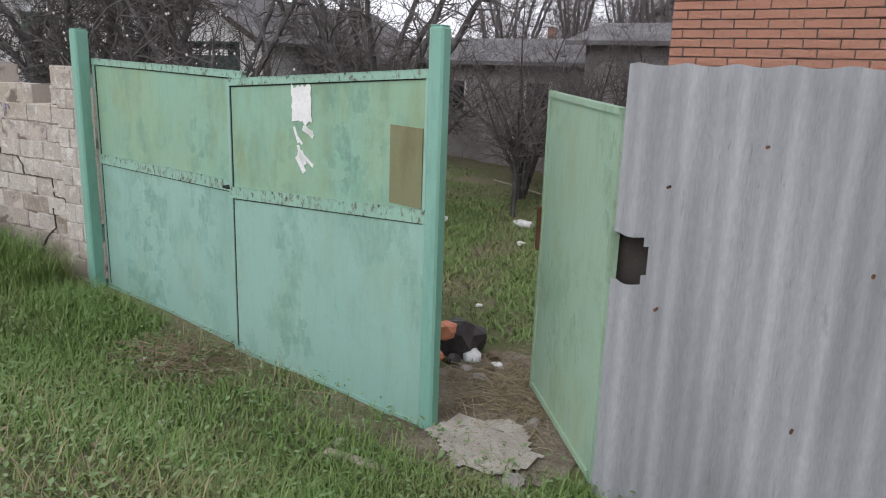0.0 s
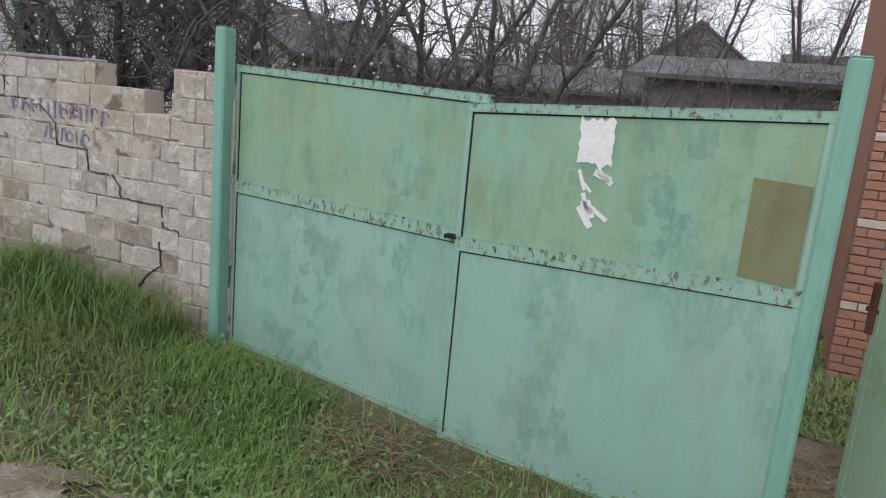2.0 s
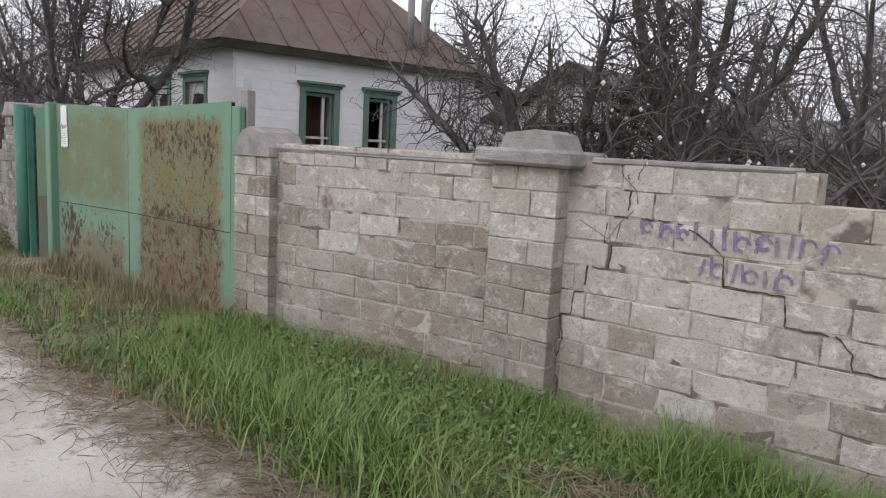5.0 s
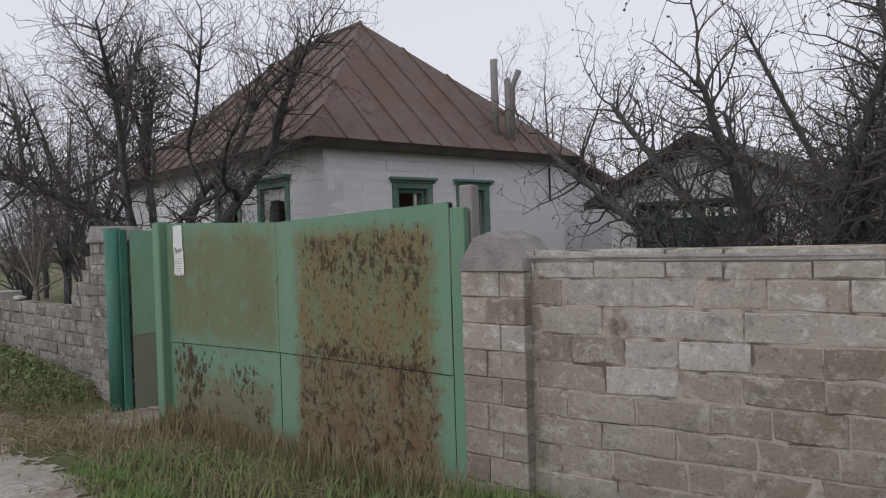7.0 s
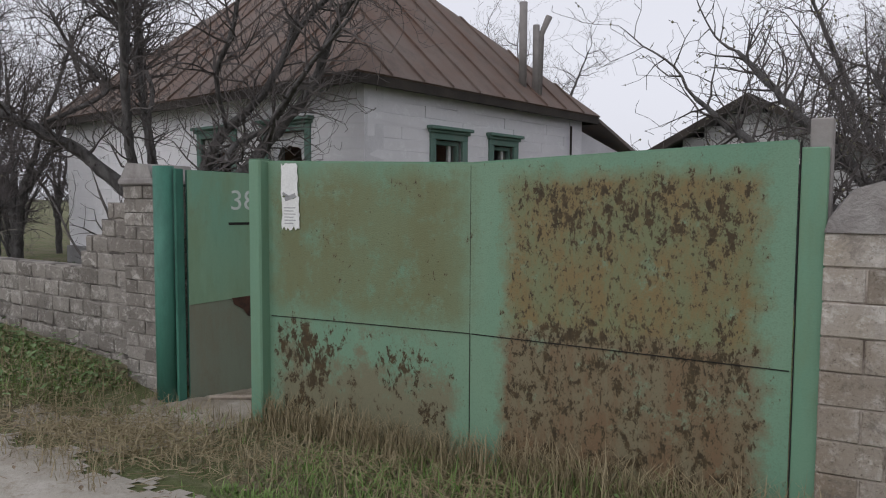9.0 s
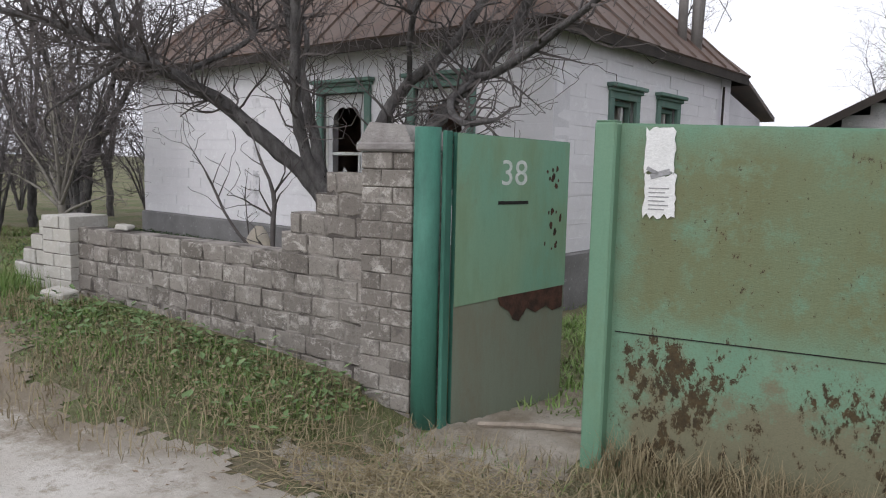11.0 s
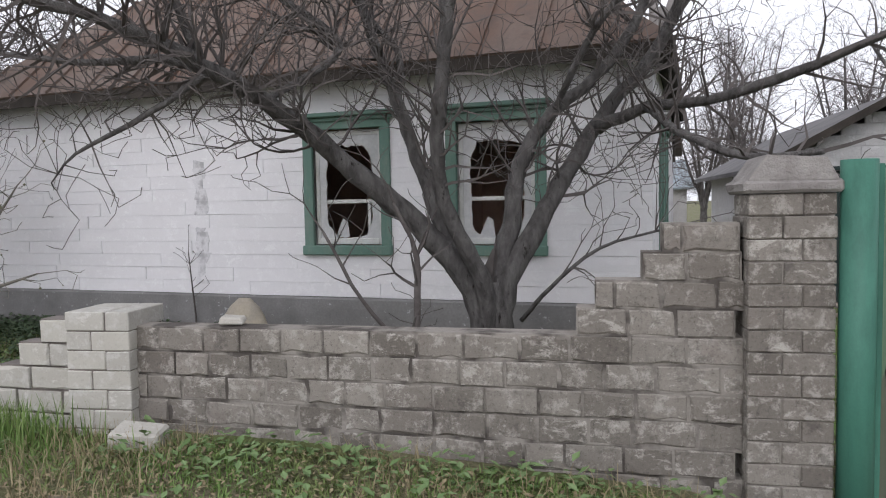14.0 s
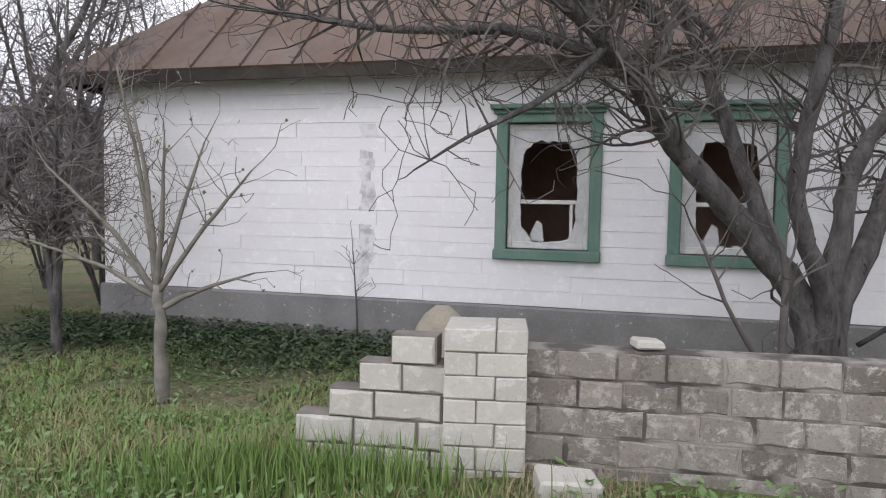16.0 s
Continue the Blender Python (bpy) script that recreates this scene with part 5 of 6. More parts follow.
part("side_wall", Shape().box(GX0, GX0 + 0.2, GY + 0.26, GY + 6, -0.3, 2.25, 0.003), GWHITE, garage)
part("side_wall", Shape().box(GX1 - 0.2, GX1, GY + 0.26, GY + 6, -0.3, 2.25, 0.003), GWHITE, garage)
part("back_wall", Shape().box(GX0 + 0.21, GX1 - 0.21, GY + 5.8, GY + 6, -0.3, 2.25, 0.003), FAR_WALL, garage)
for sgn in (-1, 1):
    xe, xr = gx + sgn * 1.95, gx
    s = Shape().add([(xe, GY - 0.3, 2.16), (xr, GY - 0.3, 3.22), (xr, GY + 6.3, 3.22), (xe, GY + 6.3, 2.16), (xe, GY - 0.3, 2.08), (xr, GY - 0.3, 3.14), (xr, GY + 6.3, 3.14), (xe, GY + 6.3, 2.08)],
                    [(0, 1, 2, 3), (7, 6, 5, 4), (0, 4, 5, 1), (1, 5, 6, 2), (2, 6, 7, 3), (3, 7, 4, 0)])
    part("roof_slope", s, FAR_ROOF, garage, "grey slate roof slope")
    part("verge_board", Shape().add([(xe, GY - 0.33, 2.05), (xr, GY - 0.33, 3.11), (xr, GY - 0.33, 3.24), (xe, GY - 0.33, 2.18), (xe, GY - 0.305, 2.05), (xr, GY - 0.305, 3.11), (xr, GY - 0.305, 3.24), (xe, GY - 0.305, 2.18)],
                                    [(0, 1, 2, 3), (7, 6, 5, 4), (0, 4, 5, 1), (1, 5, 6, 2), (2, 6, 7, 3), (3, 7, 4, 0)]), EAVE_WOOD, garage)
for k, (x, y, l, a, mt, lb) in enumerate(((-13.6, 10.4, 1.6, 20, DEADWOOD, "grey board lying before the garage"), (-13.2, 10.0, 1.3, -15, WHITE_WOOD, "white batten lying before the garage"), (-12.9, 10.6, 1.4, 50, FAR_WALL, "grey pipe-like beam by the garage door"), (-13.9, 10.7, 1.0, 5, DEADWOOD, "short board by the garage door"))):
    tagged(part("board", Shape().box(-l / 2, l / 2, -0.06, 0.06, 0, 0.04, 0.006, None, 0.004, rng), mt, None, "", pose(x, y, ground_z(x, y) + 0.02 + 0.03 * k, 3, 2, a)), lb, "board")
fr = Shape()
fr.box(door[0] - 0.06, door[0], GY - 0.02, GY + 0.1, 0, 2.15, 0.005)
fr.box(door[1], door[1] + 0.06, GY - 0.02, GY + 0.1, 0, 2.15, 0.005)
fr.box(door[0], door[1], GY - 0.02, GY + 0.1, 2.09, 2.15, 0.005)
part("door_frame", fr, DARKGREEN, garage, "dark green steel door frame")
part("garage_floor", Shape().box(GX0 + 0.21, GX1 - 0.21, GY + 0.26, GY + 5.7, -0.1, 0.0, 0.003), DIRT, garage)
dl = part("garage_door", Shape().box(door[0] + 0.01, door[1] - 0.01, GY + 0.12, GY + 0.16, 0.03, 2.08, 0.004), DARKGREEN, garage, "nearly black green door with small panes")
for i in range(4):
    part("pane", Shape().box(door[0] + 0.5 + i * 0.3, door[0] + 0.72 + i * 0.3, GY + 0.105, GY + 0.118, 1.86, 2.0, 0.002), PAPER, dl, "pale small pane")


# ---------------------------------------------------------------- brick house beside the first gate
brick_house = thing("brick_house", pose(0, 0, 0), "orange brick house with pale brick corner bands", "house")
bm_wall = part("front_wall", Shape().box(-1.74, 5.0, 6.66, 6.9, -0.6, 4.6, 0.003), MORTAR, brick_house, "orange brick wall", pose(0, 0, 0))
bx0 = -1.77


def brick_pick(x, z, rnd):
    return PALEBRICK if (x < 0.75 and int(round((z + 0.568) / 0.077)) % 9 == 0) else REDBRICK


bw = part("brick_face", Shape().box(0.0, 5.0, 0.05, 0.056, -0.6, 4.0, 0.001), MORTAR, brick_house, "", pose(bx0, 6.6, 0))
masonry(bw, 2.7, -0.568, lambda x: 3.2, (0.262, 0.077), 0.05, [REDBRICK, PALEBRICK], rng, joint=0.009, lengths=(0.97, 1.03), recess=0.006, pick=brick_pick, cap=300, wonk=0.002, name="brick", chamfer=0.004)
part("side_wall", Shape().box(bx0, bx0 + 0.2, 6.91, 12.5, -0.6, 4.6, 0.003), REDBRICK, brick_house, "orange brick side wall")
part("roof", Shape().box(bx0 - 0.4, 5.4, 6.3, 13.0, 4.6, 4.75, 0.01), FAR_ROOF, brick_house, "grey roof")


# ---------------------------------------------------------------- sheds and far houses
def gabled(name, x0, x1, y0, y1, zb, ze, zr, axis, wall, roof_mat, label, windows=()):
    """A gabled house: ridge along axis."""
    ob = thing(name, pose(0, 0, 0), label, name.split("_")[-1])
    part("masonry_wall", Shape().box(x0, x1, y0, y1, zb, ze, 0.01), wall, ob)
    o = 0.3
    if axis == "x":
        ym = (y0 + y1) / 2
        part("gable", Shape().add([(x, y, z) for x in (x0 + 0.02, x1 - 0.02) for y, z in ((y0 + 0.02, ze + 0.002), (y1 - 0.02, ze + 0.002), (ym, zr - 0.12))], [(0, 1, 2), (5, 4, 3), (0, 3, 4, 1), (1, 4, 5, 2), (2, 5, 3, 0)]), wall, ob)
        for sg, ye in ((-1, y0 - o), (1, y1 + o)):
            s = Shape().add([(x0 - o, ye, ze - 0.05), (x1 + o, ye, ze - 0.05), (x1 + o, ym, zr), (x0 - o, ym, zr), (x0 - o, ye, ze - 0.13), (x1 + o, ye, ze - 0.13), (x1 + o, ym, zr - 0.1), (x0 - o, ym, zr - 0.1)],
                            [(0, 1, 2, 3), (7, 6, 5, 4), (0, 4, 5, 1), (1, 5, 6, 2), (2, 6, 7, 3), (3, 7, 4, 0)])
            part("roof_slope", s, roof_mat, ob)
    else:
        xm = (x0 + x1) / 2
        part("gable", Shape().add([(x, y, z) for y in (y0 + 0.02, y1 - 0.02) for x, z in ((x0 + 0.02, ze + 0.002), (x1 - 0.02, ze + 0.002), (xm, zr - 0.12))], [(0, 1, 2), (5, 4, 3), (0, 3, 4, 1), (1, 4, 5, 2), (2, 5, 3, 0)]), wall, ob)
        for sg, xe in ((-1, x0 - o), (1, x1 + o)):
            s = Shape().add([(xe, y0 - o, ze - 0.05), (xe, y1 + o, ze - 0.05), (xm, y1 + o, zr), (xm, y0 - o, zr), (xe, y0 - o, ze - 0.13), (xe, y1 + o, ze - 0.13), (xm, y1 + o, zr - 0.1), (xm, y0 - o, zr - 0.1)],
                            [(0, 1, 2, 3), (7, 6, 5, 4), (0, 4, 5, 1), (1, 5, 6, 2), (2, 6, 7, 3), (3, 7, 4, 0)])
            part("roof_slope", s, roof_mat, ob)
    for wx, wz, ww, wh in windows:
        wi = part("window", Shape().box(wx, wx + ww, y0 - 0.03, y0 + 0.02, wz, wz + wh, 0.006), BLACK, ob)
        for jx in (wx - 0.06, wx + ww):
            part("jamb", Shape().box(jx, jx + 0.06, y0 - 0.04, y0 + 0.02, wz - 0.06, wz + wh + 0.06, 0.004), WHITE_WOOD, wi)
    return ob


gabled("block_shed", -5.0, -2.0, 13.2, 16.5, -0.6, 2.35, 2.75, "x", FAR_WALL, FAR_ROOF, "old grey block shed with flat dark roof", ())
gabled("long_barn", -11.1, -4.4, 14.2, 17.6, -0.6, 1.98, 2.5, "x", FAR_WALL, FAR_ROOF, "long low grey masonry barn behind trees", ((-10.3, 0.9, 0.5, 0.6), (-8.6, 0.9, 0.5, 0.6), (-6.6, 0.9, 0.5, 0.6)))
gabled("far_house", -7.6, -3.8, 24.0, 30.0, -0.6, 3.0, 4.6, "y", FAR_PLASTER, FAR_ROOF, "pale gabled house beyond the trees", ((-6.2, 1.2, 0.8, 1.1),))
fh2 = gabled("far_house", -17.5, -13.0, 34.0, 40.0, -0.4, 2.3, 3.7, "x", FAR_PLASTER, PALE_ROOF, "distant house with pale bluish roof behind the yard", ((-16.4, 1.0, 0.8, 0.9), (-15.2, 1.0, 0.8, 0.9)))
part("chimney", Shape().box(-16.0, -15.6, 36.8, 37.2, 3.4, 4.3, 0.02), REDBRICK, fh2, "brick chimney")
gabled("far_house", -4, 6, 40, 48, -0.5, 3.2, 5.6, "x", FAR_PLASTER, FAR_ROOF, "distant house in the trees", ((-2, 1, 0.9, 1.2), (1, 1, 0.9, 1.2)))
gabled("far_house", -48, -38, 26, 34, -0.5, 3.2, 5.8, "x", FAR_WALL, FAR_ROOF, "distant house behind thicket", ((-45, 1, 0.9, 1.2),))
s = Shape().prism([(-0.75, 0), (0.6, 0), (0.75, 0.2), (-0.5, 1.25), (-0.7, 1.2)], 0, 0.03)
tagged(part("roof_panel", s, WHITE_WOOD, None, "", pose(-15.3, 14.6, 0.0, -12, 0, 15)), "white panel leaning on a rubble heap", "panel")
s = Shape()
for _ in range(60):
    a, b = rng.gauss(0, 0.45), rng.gauss(0, 0.3)
    q = rng.uniform(0.08, 0.16)
    s.box(-q, q, -q * 0.7, q * 0.7, -q * 0.5, q * 0.5, 0.02, pose(a, b, max(0.0, 0.5 - abs(a) * 0.6 - abs(b) * 0.5), rng.uniform(0, 90), rng.uniform(0, 90), rng.uniform(0, 90)))
tagged(part("rubble_heap", s, REDBRICK, None, "", pose(-15.75, 15.2, 0.02)), "heap of broken red brick rubble", "rubble", "", "stuff")
# concrete of the first gateway
s = Shape()
s.prism([(-2.9, 0), (-2.0, 0.0), (-2.0, 0.05), (-2.9, 0.07)], 3.2, 3.42, pose(0, 0, -0.5))
s.box(-3.9, -2.15, 3.27, 3.46, -0.56, -0.455, 0.02, None, 0.01, rng)
tagged(structure("threshold", s, CONCRETE, "cracked concrete strip under the gate", "threshold"))


# ---------------------------------------------------------------- trees
def spline(pts, step=0.12):
    """Points and radii along a smooth line through (x, y, z, radius)."""
    P = [np.array(p, float) for p in pts]
    P = [2 * P[0] - P[1]] + P + [2 * P[-1] - P[-2]]
    out = []
    for i in range(1, len(P) - 2):
        n = max(2, int(np.linalg.norm(P[i + 1][:3] - P[i][:3]) / step))
        for k in range(n):
            t = k / n
            out.append(0.5 * (2 * P[i] + (P[i + 1] - P[i - 1]) * t + (2 * P[i - 1] - 5 * P[i] + 4 * P[i + 1] - P[i + 2]) * t * t + (3 * P[i] - P[i - 1] - 3 * P[i + 1] + P[i + 2]) * t ** 3))
    out.append(P[-2])
    return out


class Tree:
    def __init__(self, seed, up=0.25, knots=None, thin=1.0, dense=1.0, gnarl=0.35):
        self.r = random.Random(seed)
        self.trunk, self.crown, self.knots = Shape(), Shape(), []
        self.up, self.keep, self.thin, self.dense, self.gnarl = up, knots, thin, dense, gnarl

    def limb(self, pts, per_metre=9, reach=1.0, depth=3, bare=0.25, sides=9, twig_r=0.015):
        line = spline([(q[0], q[1], q[2], q[3] * self.thin) for q in pts], 0.12 if self.gnarl < 0.4 else 0.075)
        wob = self.gnarl
        per_metre *= self.dense
        line = [q + np.array([wob * q[3] * self.r.uniform(-1, 1) for _ in range(3)] + [q[3] * self.r.uniform(-0.35, 0.4) * wob]) for q in line]
        self.trunk.tube([q[:3] for q in line], [max(0.004, q[3]) for q in line], sides)
        total = len(line)
        length = sum(np.linalg.norm(line[i + 1][:3] - line[i][:3]) for i in range(total - 1))
        for _ in range(int(length * per_metre)):
            i = int(total * (bare + (1 - bare) * self.r.random()))
            i = min(max(1, i), total - 2)
            d = Vector(line[i + 1][:3] - line[i - 1][:3]).normalized()
            p = Vector(line[i][:3])
            self.branch(p, self.aside(d, 0.75), min(twig_r, 0.6 * line[i][3]), reach * self.r.uniform(0.5, 1.0) * (1.15 - 0.4 * i / total), depth)
        tip = line[-1]
        self.branch(Vector(tip[:3]), Vector(line[-1][:3] - line[-3][:3]).normalized(), max(0.005, tip[3] * 0.8), reach, depth)

    def aside(self, d, spread):
        q = Vector((self.r.gauss(0, 1), self.r.gauss(0, 1), self.r.gauss(0, 1)))
        q = (q - d * q.dot(d)).normalized()
        return (d * (1 - spread) + q * spread + Vector((0, 0, self.up))).normalized()

    def branch(self, p, d, rad, length, depth):
        n = max(2, int(length / 0.12))
        step = length / n
        pts, rads = [p.copy()], [rad]
        d = d.copy()
        for i in range(n):
            d = (d + Vector((self.r.gauss(0, 0.23), self.r.gauss(0, 0.23), self.r.gauss(0, 0.23) + self.up * 0.12))).normalized()
            p = p + d * step
            pts.append(p.copy())
            rads.append(max(0.0027, rad * (1 - 0.8 * (i + 1) / n)))
            if depth > 0 and i > 0 and self.r.random() < (0.92 if depth > 1 else 0.72):
                self.branch(p, self.aside(d, 0.68), max(0.0031, rads[-1] * 0.75), length * self.r.uniform(0.3, 0.55), depth - 1)
            elif self.keep and depth == 0:
                if self.r.random() < self.keep:
                    self.knots.append(p.copy())
        self.crown.tube(pts, rads, 3, False)

    def plant(self, name, label, bark=None, twig=None, bud=None, bud_size=0.02, category="tree", group=""):
        ob = thing(name, pose(0, 0, 0), label, category, group)
        part("trunk", self.trunk, bark or BARK, ob, "", None, True)
        part("crown", fast_mesh("crown", self.crown, twig or TWIG), None, ob, "dense bare twigs")
        if bud and self.knots:
            s = Shape()
            for p in self.knots:
                q = bud_size * self.r.uniform(0.5, 1.2)
                s.add([p + Vector((q, 0, 0)), p + Vector((-q * 0.6, q * 0.8, 0)), p + Vector((-q * 0.6, -q * 0.8, 0)), p + Vector((0, 0, q)), p - Vector((0, 0, q))],
                      [(0, 1, 3), (1, 2, 3), (2, 0, 3), (1, 0, 4), (2, 1, 4), (0, 2, 4)])
            tagged(part("blossom" if bud is BLOSSOM else "bud", fast_mesh("bud", s, bud), None, ob), "", "", "", "stuff")
        return ob


def fast_mesh(name, shape, mat):
    me = bpy.data.meshes.new(name)
    me.from_pydata(shape.v, [], shape.f)
    me.materials.append(mat)
    return me


# the old apricot before the white house
bx, by = -18.35, 4.92
t = Tree(21, 0.3, None, 0.9, 0.9, 0.2)
t.limb([(bx - 0.05, by, -0.1, 0.2), (bx - 0.07, by, 0.45, 0.16), (-18.42, 4.9, 0.92, 0.13), (-18.82, 4.84, 1.42, 0.105), (-19.22, 4.6, 1.85, 0.092), (-19.55, 4.38, 2.16, 0.082), (-19.8, 4.0, 2.42, 0.07), (-20.05, 3.6, 2.62, 0.06), (-20.5, 3.2, 2.85, 0.045), (-21.1, 2.9, 3.0, 0.03)], 17, 1.2, 3, 0.5)
t.limb([(-18.62, 4.88, 1.15, 0.085), (-18.85, 4.95, 1.8, 0.066), (-19.02, 5.0, 2.3, 0.062), (-19.2, 5.05, 2.75, 0.05), (-19.4, 5.1, 3.3, 0.04), (-19.5, 5.2, 3.9, 0.025)], 11, 1.1)
t.limb([(bx, by, -0.15, 0.24), (bx, by, 0.2, 0.19), (bx, by, 0.65, 0.165), (bx, by, 1.02, 0.14)], 0, 0.3, 1, 0.95, 11)
t.limb([(bx - 0.02, by, 0.5, 0.11), (-18.4, 4.75, 1.1, 0.08), (-18.65, 4.6, 1.7, 0.068), (-18.66, 4.45, 2.3, 0.06), (-18.55, 4.35, 3.0, 0.055), (-18.5, 4.3, 3.8, 0.035)], 10, 1.1, 3, 0.4)
t.limb([(bx + 0.02, by + 0.02, 0.3, 0.15), (-18.3, 4.97, 0.98, 0.11), (-18.2, 5.05, 1.5, 0.085), (-18.12, 5.1, 2.0, 0.075), (-17.85, 5.2, 2.4, 0.062), (-17.5, 5.3, 2.7, 0.052), (-17.2, 5.4, 3.1, 0.045), (-17.0, 5.5, 3.7, 0.03)], 10, 1.1, 3, 0.4)
t.limb([(bx + 0.06, by, 0.1, 0.16), (-18.26, 4.94, 0.92, 0.115), (-17.95, 5.1, 1.52, 0.09), (-17.65, 5.45, 2.1, 0.08), (-17.38, 5.65, 2.5, 0.07), (-17.0, 5.75, 2.95, 0.06), (-16.7, 5.8, 3.6, 0.035)], 10, 1.1, 3, 0.4)
for x, y, z, dx, dy, h in ((-19.1, 5.02, 2.5, -1.4, 0.4, 4.4), (-17.85, 5.2, 2.4, 1.5, -0.3, 4.3), (-19.8, 4.0, 2.42, -2.1, -0.3, 4.0)):
    t.limb([(x, y, z, 0.03), (bx + 0.55 * dx, by + 0.5 * dy, 2.95, 0.033), (bx + 0.8 * dx, by + 0.8 * dy, 3.4, 0.03), (bx + dx, by + dy, h, 0.018)], 15, 1.2, 3, 0.35, 7)
t.limb([(-17.5, 5.5, 2.3, 0.06), (-17.1, 5.2, 2.42, 0.05), (-16.7, 4.8, 2.4, 0.042), (-16.1, 4.4, 2.55, 0.035), (-15.5, 4.1, 2.8, 0.025), (-15.0, 4.0, 3.1, 0.016)], 14, 0.9, 3, 0.1)
t.limb([(-17.1, 5.2, 2.42, 0.04), (-16.95, 4.5, 2.15, 0.034), (-16.6, 4.1, 1.95, 0.028), (-16.2, 3.9, 1.95, 0.02)], 14, 0.7, 3, 0.1)
t.limb([(-18.1, 4.9, 0.75, 0.022), (-17.85, 4.6, 1.05, 0.017), (-17.5, 4.4, 1.35, 0.013), (-17.0, 4.3, 1.5, 0.008)], 8, 0.6, 2, 0.2)
t.limb([(-20.0, 3.65, 2.6, 0.03), (-20.3, 3.4, 2.3, 0.022), (-20.74, 3.25, 2.04, 0.012), (-21.05, 3.4, 1.87, 0.005)], 16, 0.6, 2, 0.1, 6, 0.008)
t.limb([(-19.9, 3.8, 2.5, 0.05), (-20.5, 4.0, 2.75, 0.04), (-21.3, 4.1, 2.8, 0.03), (-22.2, 4.2, 2.95, 0.018)], 18, 1.0, 3, 0.1)
for x, y, z, dx, dy, h in ((-19.2, 5.05, 2.75, -1.2, 0.8, 4.5), (-19.4, 5.1, 3.3, -1.5, 0.2, 4.5), (-17.2, 5.4, 3.1, 1.2, 0.6, 4.5), (-18.55, 4.35, 3.0, 0.9, -0.7, 4.5), (-20.05, 3.6, 2.62, -1.2, 0.3, 4.1), (-17.0, 5.75, 2.95, 1.4, -0.3, 4.3), (-18.55, 4.36, 2.9, -0.6, 0.6, 4.8)):
    t.limb([(x, y, z, 0.034), (x + 0.25 * dx, y + 0.25 * dy, z + 0.4 * (h - z), 0.04), (x + 0.65 * dx, y + 0.65 * dy, z + 0.72 * (h - z), 0.034), (x + dx, y + dy, h, 0.014)], 13, 1.2, 3, 0.3, 7)
t.plant("apricot_tree", "old multi-stemmed bare apricot tree behind low wall")
t = Tree(5, 0.35)
t.limb([(-18.8, 4.3, 0.1, 0.03), (-18.81, 4.3, 0.8, 0.025), (-18.8, 4.3, 1.3, 0.02), (-18.95, 4.25, 1.7, 0.012)], 5, 0.7, 2, 0.3)
t.limb([(-18.8, 4.3, 0.5, 0.018), (-19.15, 4.1, 1.0, 0.014), (-19.4, 4.0, 1.5, 0.01)], 4, 0.6, 2, 0.3)
t.plant("shrub", "thin bare shoots rising behind the low wall", TWIG, category="shrub")

# young pale tree by the house corner, and a whip on the plinth
t = Tree(33, 0.3, 0.3)
sx, sy = -23.34, 4.88
t.limb([(sx, sy, -0.05, 0.062), (sx, sy, 0.5, 0.05), (sx - 0.03, sy, 1.02, 0.048)], 0, 0.4, 1, 0.95, 10)
for dx, dy, dz, h in ((-0.25, 0.05, 1.1, 1.05), (-0.42, 0.1, 1.35, 1.05), (0.35, 0.05, 0.9, 1.02), (0.8, -0.1, 0.75, 0.98), (0.15, -0.2, 0.9, 1.02), (-0.9, -0.1, 0.75, 1.0), (-0.7, 0.25, 0.35, 0.95), (0.7, 0.2, 0.2, 0.85), (-1.1, 0.0, 0.3, 0.95)):
    t.limb([(sx - 0.03, sy, h - 0.06, 0.026), (sx + dx * 0.4, sy + dy * 0.4, h + dz * 0.55, 0.02), (sx + dx, sy + dy, h + dz * 1.25, 0.008)], 9, 0.4, 2, 0.2, 6, 0.006)
t.plant("young_tree", "young pale-barked tree with opening buds", SAPBARK, SAPBARK, BUD, 0.016)
t = Tree(35, 0.5, 0.3)
t.limb([(-22.35, 7.35, 0.1, 0.014), (-22.36, 7.3, 0.7, 0.01), (-22.4, 7.3, 1.15, 0.006)], 9, 0.35, 1, 0.4, 5, 0.006)
t.plant("whip", "thin leafless whip against the plinth", TWIG, TWIG, BUD, 0.01, "shrub")


def orchard_tree(seed, x, y, h, spread, lean=(0, 0), twig=None, blossom=None, stems=4, dens=8, depth=3, r0=0.11, reach=1.1, name="fruit_tree", label="bare spreading fruit tree in the yard", bud=0.02, clear=0.3):
    t = Tree(seed, 0.22, 0.35 if blossom else None)
    r = random.Random(seed * 7 + 1)
    zb = ground_z(x, y) - 0.1
    for k in range(stems):
        w = 2 * math.pi * (k + r.uniform(-0.3, 0.3)) / stems
        c, s_ = math.cos(w) * spread * r.uniform(0.6, 1.1) + lean[0], math.sin(w) * spread * r.uniform(0.5, 1.0) + lean[1]
        q = r.uniform(0.8, 1.1) * h
        t.limb([(x, y, zb, r0), (x + 0.06 * c, y + 0.06 * s_, zb + clear * h, r0 * 0.75), (x + 0.35 * c, y + 0.35 * s_, zb + 0.52 * q, r0 * 0.5), (x + 0.7 * c, y + 0.7 * s_, zb + 0.78 * q, r0 * 0.34), (x + c, y + s_, zb + q, r0 * 0.16)], dens, reach, depth, 0.3)
    return t.plant(name, label, None, twig, blossom, bud, "tree", "yard trees")


